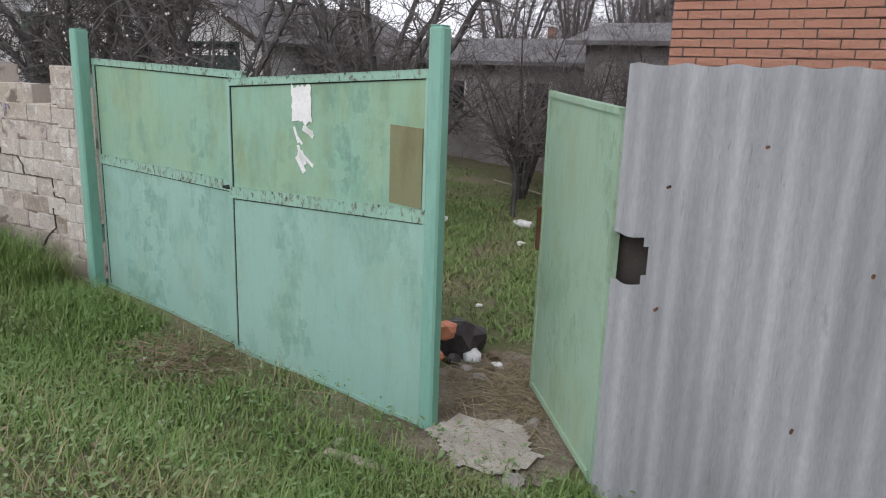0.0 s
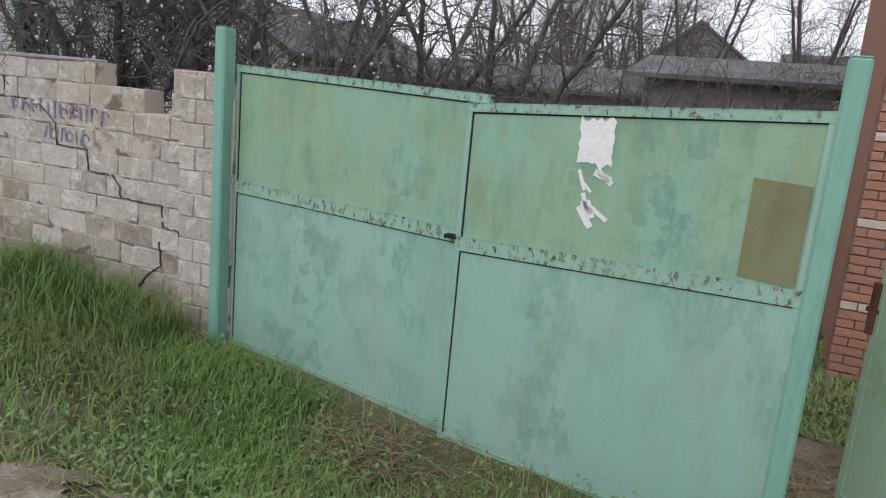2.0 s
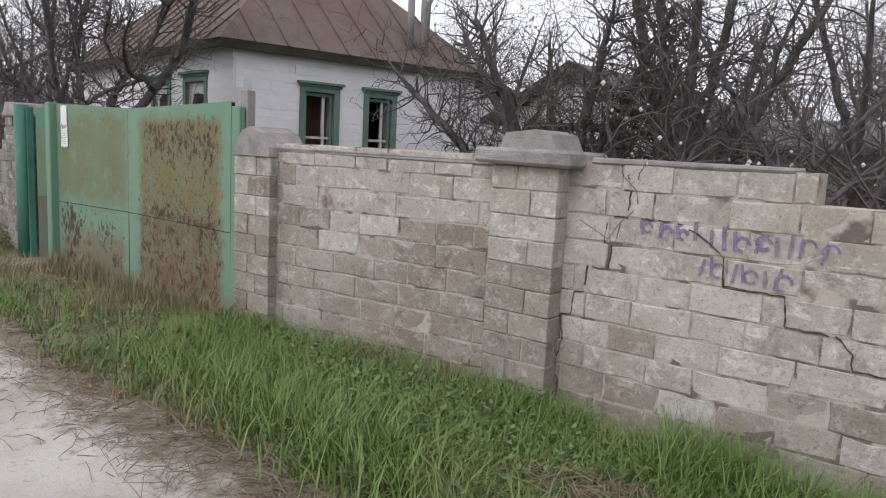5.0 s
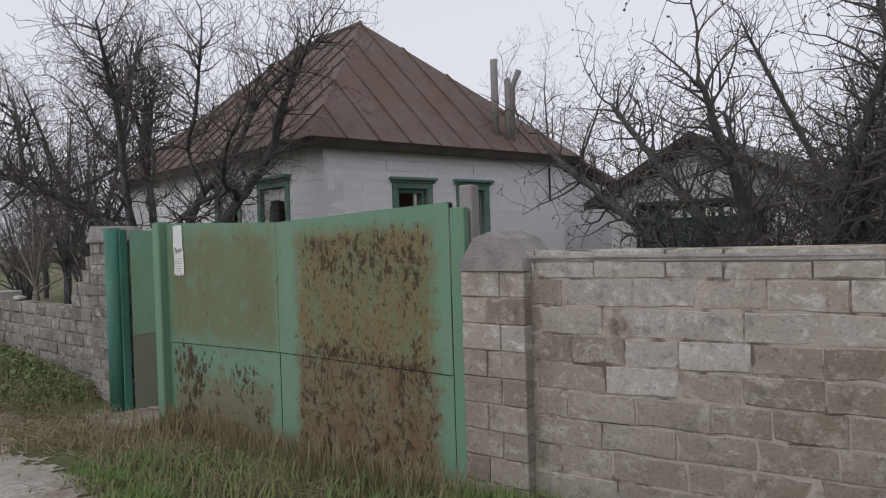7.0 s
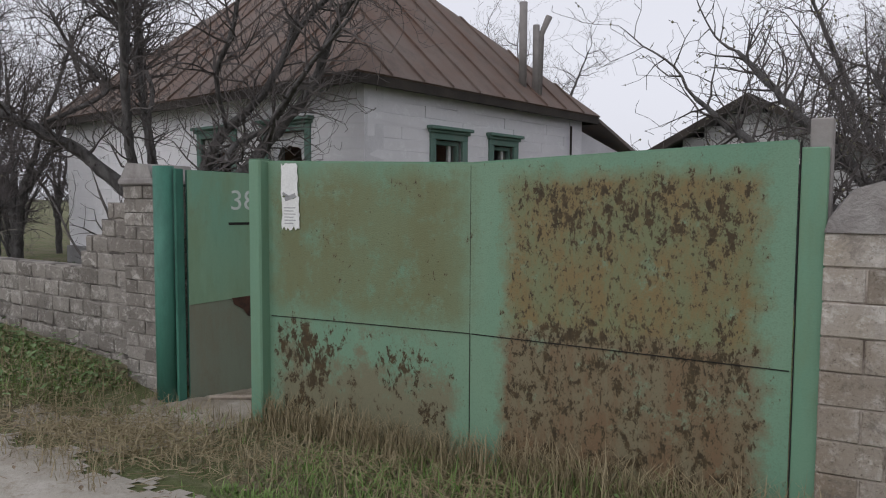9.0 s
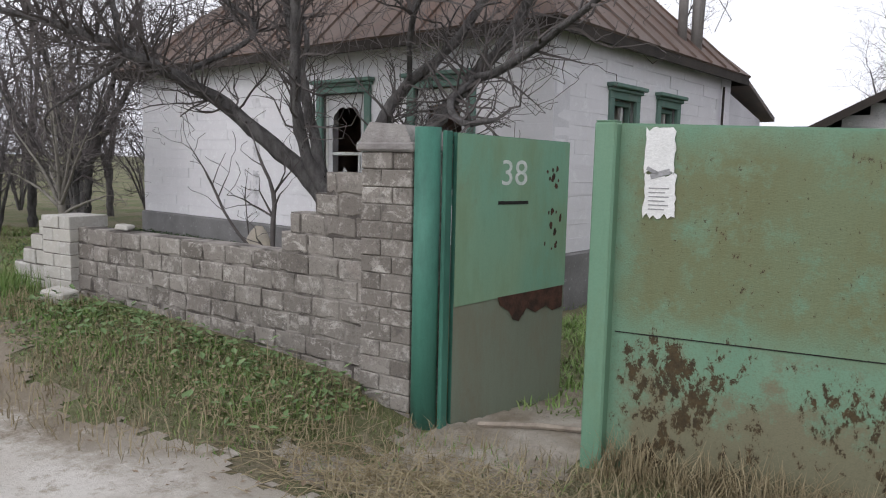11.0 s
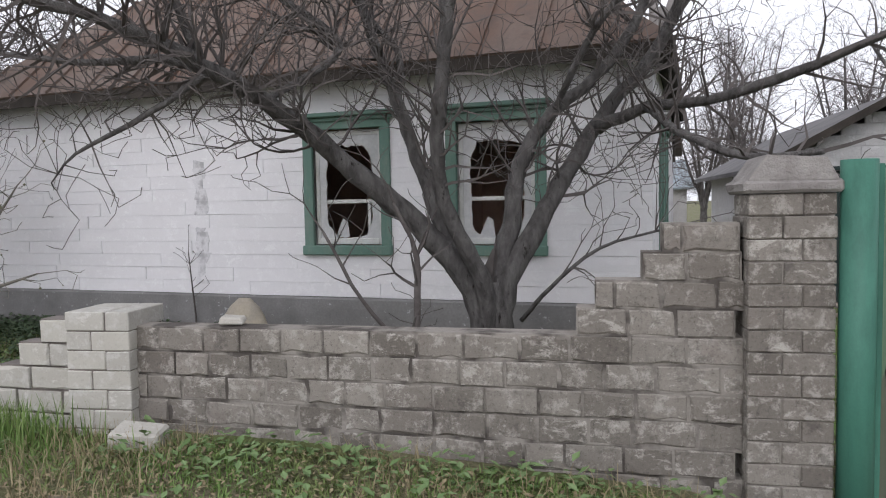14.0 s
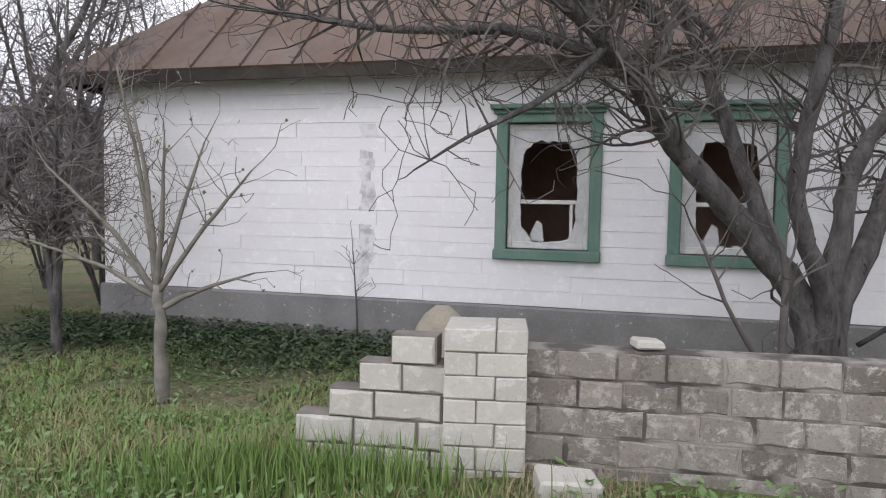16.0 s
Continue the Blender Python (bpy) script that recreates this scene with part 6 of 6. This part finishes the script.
# behind the limestone wall and in the yards
orchard_tree(41, -10.4, 6.6, 3.3, 2.0, (-0.4, 0), blossom=BUD, bud=0.014, stems=7, dens=15, r0=0.14)
orchard_tree(42, -9.1, 6.8, 4.2, 1.5, (0.3, 0), stems=5, dens=12, r0=0.12)
orchard_tree(43, -7.4, 6.5, 3.9, 1.9, (0.0, 0), stems=4, dens=5, r0=0.08)
orchard_tree(44, -8.3, 4.9, 2.1, 1.4, (0.5, 0), stems=5, dens=5, r0=0.07, reach=0.8, blossom=BLOSSOM, bud=0.016, clear=0.15, name="blossom_bush", label="tangled bush with sparse white blossom behind wall")
orchard_tree(45, -6.2, 5.2, 2.2, 1.3, (0, 0), stems=5, dens=6, r0=0.07, reach=0.8, blossom=BLOSSOM, bud=0.016, clear=0.15, name="blossom_bush", label="tangled bush with sparse white blossom behind gate")
orchard_tree(46, -5.5, 7.6, 4.4, 1.9, (0, 0), stems=5, dens=7, r0=0.09)
orchard_tree(47, -4.64, 9.7, 3.0, 1.0, (0, 0), stems=5, dens=6, r0=0.032, reach=0.7, twig=TWIG_FAR, clear=0.4)
orchard_tree(48, -8.0, 10.5, 4.6, 2.2, (0, 0), stems=5, dens=7, depth=2)
orchard_tree(49, -10.9, 12.6, 5.0, 2.5, (0, 0), stems=5, dens=7, depth=2)
orchard_tree(50, -3.6, 12.0, 2.6, 1.6, (0, 0), stems=6, dens=8, depth=2, r0=0.06, twig=TWIG_FAR, clear=0.12, name="thicket_bush", label="dense grey bare thicket bush")
orchard_tree(51, -5.9, 12.6, 2.3, 1.8, (0, 0), stems=6, dens=8, depth=2, r0=0.06, twig=TWIG_FAR, clear=0.12, name="thicket_bush", label="dense grey bare thicket bush")
orchard_tree(52, -8.4, 13.2, 2.2, 2.0, (0, 0), stems=6, dens=8, depth=2, r0=0.06, twig=TWIG_FAR, clear=0.12, name="thicket_bush", label="dense grey bare thicket bush")
orchard_tree(53, -2.0, 12.4, 2.2, 1.2, (0, 0), stems=6, dens=8, depth=2, r0=0.05, twig=TWIG_FAR, clear=0.1, name="thicket_bush", label="dense grey bare thicket bush")
for i, (x, y, h) in enumerate(((-3.1, 11.4, 2.6), (-2.5, 10.7, 1.9), (-1.7, 11.2, 2.2), (-4.3, 11.5, 2.4), (-5.2, 11.2, 2.2), (-2.2, 12.2, 2.7))):
    orchard_tree(150 + i, x, y, h, 1.0, (0, 0), TWIG_FAR if i % 2 else None, stems=7, dens=9, depth=2, r0=0.04, reach=0.8, clear=0.08, name="thicket_bush", label="tangled brown bare thicket bush before the shed")
# left of the white house
orchard_tree(61, -25.2, 6.2, 4.2, 1.5, (-0.2, 0), TWIG_FAR, stems=6, dens=9, r0=0.045)
for i, (x, y) in enumerate(((-25.6, 8.6), (-27.0, 9.8), (-28.5, 8.2), (-27.8, 6.2), (-30.0, 7.0), (-31.0, 9.4), (-29.2, 11.5), (-33, 8.0), (-35, 10.5), (-32, 12.5))):
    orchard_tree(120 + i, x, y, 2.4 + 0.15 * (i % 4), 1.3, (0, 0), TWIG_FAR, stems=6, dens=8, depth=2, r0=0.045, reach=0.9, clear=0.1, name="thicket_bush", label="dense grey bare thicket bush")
orchard_tree(62, -27.2, 7.6, 5.0, 1.8, (0, 0), stems=5, dens=7, depth=2)
wood = [(-26.4, 9.6), (-28.3, 10.5), (-29.8, 8.0), (-31.5, 11), (-27.3, 13), (-30.5, 15), (-34, 9), (-33, 14), (-29, 5.5), (-32.5, 6.0), (-36, 6.5), (-37, 12)]
for i, (x, y) in enumerate(wood):
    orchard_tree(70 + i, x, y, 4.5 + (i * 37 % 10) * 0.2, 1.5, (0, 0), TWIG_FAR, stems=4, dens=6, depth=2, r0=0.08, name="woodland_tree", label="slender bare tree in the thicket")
# tall far trees against the sky
for i, (x, y, h) in enumerate(((-11.8, 30, 8), (-10.5, 33, 9), (-7.5, 26, 7), (-9.5, 24, 7), (-13.5, 26, 6), (-20, 18, 6), (-5.0, 19, 6), (-9.5, 19.5, 5.5), (-2.5, 22, 6.5), (0.5, 18, 6), (-6.5, 21, 5))):
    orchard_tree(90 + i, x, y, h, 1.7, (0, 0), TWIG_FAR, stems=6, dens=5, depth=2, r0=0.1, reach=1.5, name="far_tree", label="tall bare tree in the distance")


# ---------------------------------------------------------------- grass, weeds and litter
def blades(name, n, where, height, width, mat, label, seed, lean=0.35, cluster=1, category="grass"):
    """Grass as one mesh of bent tapering blades; where() draws an x, y and a scale."""
    rs = np.random.RandomState(seed)
    rp = random.Random(seed)
    roots = []
    tries = 0
    while len(roots) < n and tries < n * 12:
        tries += 1
        q = where(rp)
        if q is None:
            continue
        for _ in range(cluster):
            roots.append((q[0] + rp.gauss(0, 0.02) * (cluster > 1), q[1] + rp.gauss(0, 0.02) * (cluster > 1), q[2]))
    xy = np.array([(a, b) for a, b, _ in roots])
    sc = np.array([c for _, _, c in roots])
    m = len(roots)
    cells = {}
    z = np.empty(m)
    for i, (a, b) in enumerate(xy):
        key = (round(a * 10), round(b * 10))
        if key not in cells:
            cells[key] = ground_z(key[0] / 10, key[1] / 10)
        z[i] = cells[key]
    h = height * sc * rs.uniform(0.5, 1.25, m)
    w = width * rs.uniform(0.7, 1.3, m)
    az, bend = rs.uniform(0, 2 * np.pi, m), rs.uniform(0.1, 1.0, m) * lean
    dx, dy = np.cos(az), np.sin(az)
    px, py = -dy, dx
    V = np.empty((m, 5, 3))
    for k, (t, ww) in enumerate(((0.0, 1.0), (0.0, -1.0), (0.55, 0.7), (0.55, -0.7), (1.0, 0.0))):
        off = bend * h * t * t * 1.6
        V[:, k, 0] = xy[:, 0] + dx * off + px * w * ww
        V[:, k, 1] = xy[:, 1] + dy * off + py * w * ww
        V[:, k, 2] = z - 0.01 + h * (t - 0.35 * bend * t * t)
    base = (np.arange(m) * 5)[:, None]
    tri = (base[:, :, None] + np.array([[0, 1, 3], [0, 3, 2], [2, 3, 4]])[None]).reshape(-1)
    me = bpy.data.meshes.new(name)
    me.vertices.add(m * 5)
    me.vertices.foreach_set("co", V.reshape(-1))
    me.loops.add(len(tri))
    me.loops.foreach_set("vertex_index", tri.astype(np.int32))
    me.polygons.add(len(tri) // 3)
    me.polygons.foreach_set("loop_start", np.arange(0, len(tri), 3, dtype=np.int32))
    me.polygons.foreach_set("loop_total", np.full(len(tri) // 3, 3, dtype=np.int32))
    me.update(calc_edges=True)
    me.materials.append(mat)
    ob = new(name, me)
    return tagged(ob, label, category, "", "stuff")


def fence_y(x):
    return lerp_table([(8, 3.1), (-2, 3.28), (-5.6, 3.55), (-8.6, 3.45), (-11.2, 3.1), (-15, 3.0), (-16.5, 3.05), (-20.8, 3.2), (-21.7, 3.3), (-22, 4.6), (-40, 4.6)], x)


def verge(r):
    x = r.uniform(-27, 0.8)
    lo, hi = road_edge(x) + 0.1, fence_y(x) - 0.03
    y = lo + (hi - lo) * r.random() ** 0.8
    k = (y - lo) / max(0.1, hi - lo)
    thick = 0.5 + 0.9 * noise.noise(Vector((x * 0.8, y * 1.2, 1.0)))
    tall = lerp_table([(-27, 0.4), (-22, 0.45), (-20.5, 0.35), (-17, 0.28), (-14, 0.5), (-12, 1.0), (-9, 0.95), (-6.5, 0.85), (-5.2, 0.65), (-4, 0.5), (-3, 0.5), (0, 0.45)], x)
    if -16.6 < x < -14.2 and y > 1.5 and r.random() < 0.95:
        return None
    if -15 < x < -11.3 and y > 1.9 and r.random() < 0.85:
        return None
    if x < -21.4 and r.random() < 0.35:
        return None
    if -21 < x < -16.4 and r.random() < 0.66:
        return None
    if -13.4 < x < -11.2 and y > 1.7 and r.random() < 0.6:
        return None
    if (x + 7.35) ** 2 / 0.3 + (y - 2.45) ** 2 / 0.12 < 1 and r.random() < 0.6:
        return None
    if -4.5 < x < -1.2 and y > fence_y(x) - 0.34 and r.random() < 0.88:
        return None
    if -4.6 < x < -3.4 and y > 2.7 and r.random() < 0.5:
        return None
    if r.random() > thick + 0.25 * smooth01(0, 0.3, k):
        return None
    return x, y, tall * (0.55 + 0.6 * smooth01(0.0, 0.5, k))


def dry_verge(r):
    x = r.uniform(-27, 0.5)
    y = r.uniform(road_edge(x) - 0.1, fence_y(x))
    if noise.noise(Vector((x * 0.7, y * 0.9, 5.0))) < (0.05 if x > -12 else -0.25) and not (-15 < x < -11.4 and y > 2.3):
        return None
    return x, y, 0.8


def yard(r):
    x, y = r.uniform(-8, 0), r.uniform(3.7, 13)
    if (x + 1.9) ** 2 / 0.9 + (y - 3.9) ** 2 / 1.4 < 1 or noise.noise(Vector((x, y, 0))) < -0.2:
        return None
    return x, y, 0.6


def house_yard(r):
    x, y = r.uniform(-17, -9), r.uniform(3.6, 15)
    if abs(x + 15.6 + 0.1 * (y - 3)) < 0.35 and r.random() < 0.75 or noise.noise(Vector((x, y, 0))) < -0.25:
        return None
    return x, y, 0.7


def side_yard(r):
    x, y = r.uniform(-30, -21.6), r.uniform(3.2, 9)
    if noise.noise(Vector((x * 0.8, y * 0.8, 0))) < -0.05:
        return None
    return x, y, 0.7


blades("verge_grass", 100000, verge, 0.2, 0.0042, GRASS, "uneven green grass on the road's verge", 1, 0.95)
blades("dry_stalks", 12000, dry_verge, 0.2, 0.0028, STRAW, "dry straw stalks among the grass", 2, 0.8)
blades("yard_grass", 30000, lambda r: (lambda x, y: None if (x + 1.9) ** 2 / 0.9 + (y - 3.9) ** 2 / 1.4 < 1 or abs(x + 2.6 + 0.35 * (y - 4)) < 0.3 and r.random() < 0.7 else (x, y, 0.7))(r.uniform(-6.5, -1.4), r.uniform(3.8, 10.5)), 0.12, 0.007, YARD_GRASS, "bright short grass behind the open wicket", 23, 1.0)
blades("yard_grass", 26000, yard, 0.12, 0.006, YARD_GRASS, "short green grass in the brick house's yard", 3, 1.0)
blades("yard_grass", 22000, house_yard, 0.15, 0.007, YARD_GRASS, "green grass in the yard behind the wicket", 4, 1.0)
blades("yard_grass", 9000, lambda r: (lambda x, y: None if noise.noise(Vector((x, y, 3.0))) < -0.25 else (x, y, 0.8))(r.uniform(-16.6, -13.0), r.uniform(3.7, 9.5)), 0.13, 0.008, YARD_GRASS, "fresh green grass just behind the wicket", 41, 1.0)
blades("side_grass", 24000, side_yard, 0.17, 0.006, YARD_GRASS, "rough grass beside the white house", 5, 0.9)
blades("side_straw", 13000, side_yard, 0.2, 0.004, STRAW, "dead straw beside the white house", 6, 0.9)
blades("tall_tuft", 1400, lambda r: (r.gauss(-21.6, 0.45), r.gauss(3.0, 0.15), 1.0), 0.27, 0.005, GRASS, "tall green tuft of grass by the wall stub", 7)
blades("tall_tuft", 2600, lambda r: (r.gauss(-8.9, 0.8), r.gauss(2.0, 0.2), 1.0), 0.28, 0.0048, GRASS, "tall green grass beside the road", 8, 0.8)
blades("tall_tuft", 2600, lambda r: (r.uniform(-7.6, -5.9), fence_y(-6.5) - abs(r.gauss(0.02, 0.28)), 1.0), 0.34, 0.0048, GRASS, "tall green grass at the wall's foot", 9, 0.7)
blades("gate_weeds", 2500, lambda r: (r.uniform(-15, -11.3), fence_y(-13) - abs(r.gauss(0.02, 0.15)), 1.0), 0.28, 0.003, STRAW, "dry weeds along the gate's foot", 10, 0.7)


def hay(name, cx, cy, rx, ry, n, label, seed, mat=None, lift=0.12):
    """A heap of dry stalks lying every way."""
    r = random.Random(seed)
    s = Shape()
    for _ in range(n):
        a, b = r.gauss(0, 0.45), r.gauss(0, 0.45)
        x, y = cx + a * rx, cy + b * ry
        z = ground_z(x, y) + lift * math.exp(-(a * a + b * b) * 2.5) * r.random() + 0.015
        w, l = r.uniform(0, 2 * math.pi), r.uniform(0.06, 0.24)
        d = Vector((math.cos(w), math.sin(w), r.uniform(-0.2, 0.35))) * l
        p = Vector((x, y, z))
        s.tube([p, p + d * 0.5 + Vector((0, 0, r.uniform(-0.01, 0.03))), p + d], [0.0025, 0.0022, 0.0012], 3, False)
    ob = part(name, fast_mesh(name, s, mat or HAY), None)
    return tagged(ob, label, "hay", "", "stuff")


hay("hay_heap", -7.35, 2.42, 1.15, 0.7, 2500, "heap of brown dead grass on the verge", 1, HAY, 0.2)
hay("dead_stalks", -3.95, 3.0, 0.7, 0.4, 500, "brown dead stalks before the gate", 2)
hay("straw_litter", -1.8, 4.1, 0.6, 0.7, 900, "straw litter trodden into the gateway", 3, STRAW, 0.05)
hay("straw_litter", -13.2, 2.6, 1.8, 0.4, 900, "matted straw before the rusting gate", 4, STRAW, 0.04)
hay("straw_litter", -15.6, 2.2, 1.3, 0.6, 1500, "sparse straw before the wicket", 5, STRAW, 0.03)
hay("dead_brush", -25.4, 4.2, 1.0, 0.6, 900, "heap of dead brushwood near the young tree", 6, TWIG_FAR, 0.3)
hay("road_litter", -8.6, 1.45, 4.2, 0.5, 2600, "dry stalks littering the road's edge", 7, HAY, 0.01)


def leaves(name, n, where, size, mat, label, seed, rise=0.12):
    r = random.Random(seed)
    s = Shape()
    for _ in range(n):
        x, y, zs = where(r)
        z = (ground_z(x, y) if zs is None else zs) + rise * r.random() ** 1.4 + 0.01
        w, q = r.uniform(0, 2 * math.pi), size * r.uniform(0.5, 1.3)
        d = Vector((math.cos(w), math.sin(w), r.uniform(-0.2, 0.7))).normalized()
        e = d.cross(Vector((0, 0, 1))).normalized()
        up = e.cross(d)
        p = Vector((x, y, z))
        s.add([p, p + d * q * 0.5 + e * q * 0.3 + up * q * 0.06, p + d * q, p + d * q * 0.5 - e * q * 0.3 + up * q * 0.06, p + d * q * 0.55 - up * q * 0.04], [(0, 4, 1), (1, 4, 2), (0, 3, 4), (3, 2, 4)])
    ob = part(name, fast_mesh(name, s, mat), None)
    return tagged(ob, label, "weeds", "", "stuff")


def along_low_wall(r):
    x = r.uniform(-20.3, -16.6)
    return x, 3.14 - abs(r.gauss(0.06, 0.42)), None


leaves("weed_leaves", 750, along_low_wall, 0.068, WEED, "broad-leaved weeds at the grey wall's foot", 1, 0.11)
leaves("fallen_leaves", 2600, lambda r: (r.uniform(-20.5, -16.6), r.uniform(2.0, 3.1), None), 0.032, STRAW, "pale dead leaves before the grey wall", 16, 0.03)
leaves("weed_leaves", 2600, lambda r: (r.gauss(-9.2, 0.9), r.gauss(2.75, 0.25), None), 0.05, WEED, "broad-leaved weeds at the limestone wall", 2, 0.14)
leaves("ivy_bed", 12000, lambda r: (lambda u: (CORNER.x - math.cos(radians(HT)) * u, CORNER.y + math.sin(radians(-HT)) * u - 0.1 - abs(r.gauss(0, 0.75)), None))(r.uniform(4.6, 9.6)), 0.07, IVY, "dark creeping ivy along the house plinth", 3, 0.22)
leaves("weed_leaves", 2500, lambda r: (r.uniform(-27, -20.9), r.uniform(2.2, 3.2), None), 0.05, WEED, "low green weeds in the verge", 14, 0.1)
leaves("weed_leaves", 5000, lambda r: (r.uniform(-26.5, -21.3), r.uniform(3.4, 6.6), None), 0.05, WEED, "low weeds round the young tree", 4, 0.08)
leaves("verge_weeds", 9000, lambda r: (lambda x: (x, r.uniform(road_edge(x) + 0.25, fence_y(x)), None))(r.uniform(-12, -0.5)), 0.035, WEED, "small leafy weeds among the verge grass", 15, 0.12)
leaves("fallen_leaves", 2600, lambda r: (r.uniform(-27, -1), r.uniform(1.3, 3.0), None), 0.035, HAY, "dead brown leaves lying on the verge", 5, 0.03)


def crumple(name, x, y, size, mat, label, seed, category="litter", squash=0.5, z=None):
    r = random.Random(seed)
    bmx = bmesh.new()
    bmesh.ops.create_icosphere(bmx, subdivisions=2, radius=size)
    for v in bmx.verts:
        k = 1 + 0.45 * noise.noise(v.co * (2.2 / size) + Vector((seed, 0, 0)))
        v.co = Vector((v.co.x * k, v.co.y * k * 0.8, v.co.z * k * squash))
    me = bpy.data.meshes.new(name)
    bmx.to_mesh(me)
    bmx.free()
    me.materials.append(mat)
    ob = new(name, me)
    ob.matrix_world = pose(x, y, (ground_z(x, y) if z is None else z) + size * squash * 0.55, r.uniform(-10, 10), r.uniform(-10, 10), r.uniform(0, 360))
    return tagged(ob, label, category)


for i, (x, y, q) in enumerate(((-4.21, 2.93, 0.05), (-3.32, 2.4, 0.04), (-8.22, 1.64, 0.05), (-5.3, 8.6, 0.14), (-4.2, 9.2, 0.13), (-4.35, 9.35, 0.1), (-4.0, 9.5, 0.09), (-3.0, 5.6, 0.035), (-3.8, 8.2, 0.06))):
    crumple("plastic_scrap", x, y, q, PAPER, "crumpled white plastic scrap lying in the grass", 3 + i)
for i, (x, y, q) in enumerate(((-2.2, 4.1, 0.06), (-1.42, 3.05, 0.07), (-2.4, 2.85, 0.04), (-2.0, 4.25, 0.04), (-2.35, 4.2, 0.05), (-1.6, 3.7, 0.05))):
    crumple("stone", x, y, q, CONCRETE, "broken pale concrete lump in the gateway", 30 + i, "stone", 0.5)
crumple("refuse_bag", -2.56, 4.5, 0.2, TRASH_DARK, "torn black refuse bag behind the gate post", 50, "refuse", 0.9)
crumple("refuse_bag", -2.62, 4.36, 0.1, TRASH_ORANGE, "orange rag in the refuse heap", 51, "refuse", 0.8, -0.3)
for i, (x, y, q, mt, lb) in enumerate(((-2.5, 4.28, 0.07, TRASH_DARK, "scrap of dark plastic in the refuse heap"), (-2.42, 4.42, 0.09, PAPER, "dirty white bag in the refuse heap"), (-2.3, 4.55, 0.07, HAY, "brown rag in the refuse heap"), (-2.62, 4.22, 0.08, TRASH_ORANGE, "faded orange rag in the refuse heap"), (-2.2, 4.4, 0.05, PAPER, "white paper scrap beside the refuse"))):
    crumple("refuse", x, y, q, mt, lb, 60 + i, "refuse", 0.6)
for i, (x, y, l, a) in enumerate(((-4.2, 6.4, 0.5, 15), (-3.9, 5.6, 0.35, 80), (-5.6, 12.0, 1.6, -25), (-1.7, 4.5, 0.5, 60), (-2.2, 2.75, 0.4, 8))):
    s = Shape()
    s.box(-l / 2, l / 2, -0.03, 0.03, 0.0, 0.03, 0.006, None, 0.004, rng)
    tagged(part("plank", s, DEADWOOD, None, "", pose(x, y, ground_z(x, y) + 0.01, 2, 3, a)), "bleached bit of board lying on the ground", "plank")
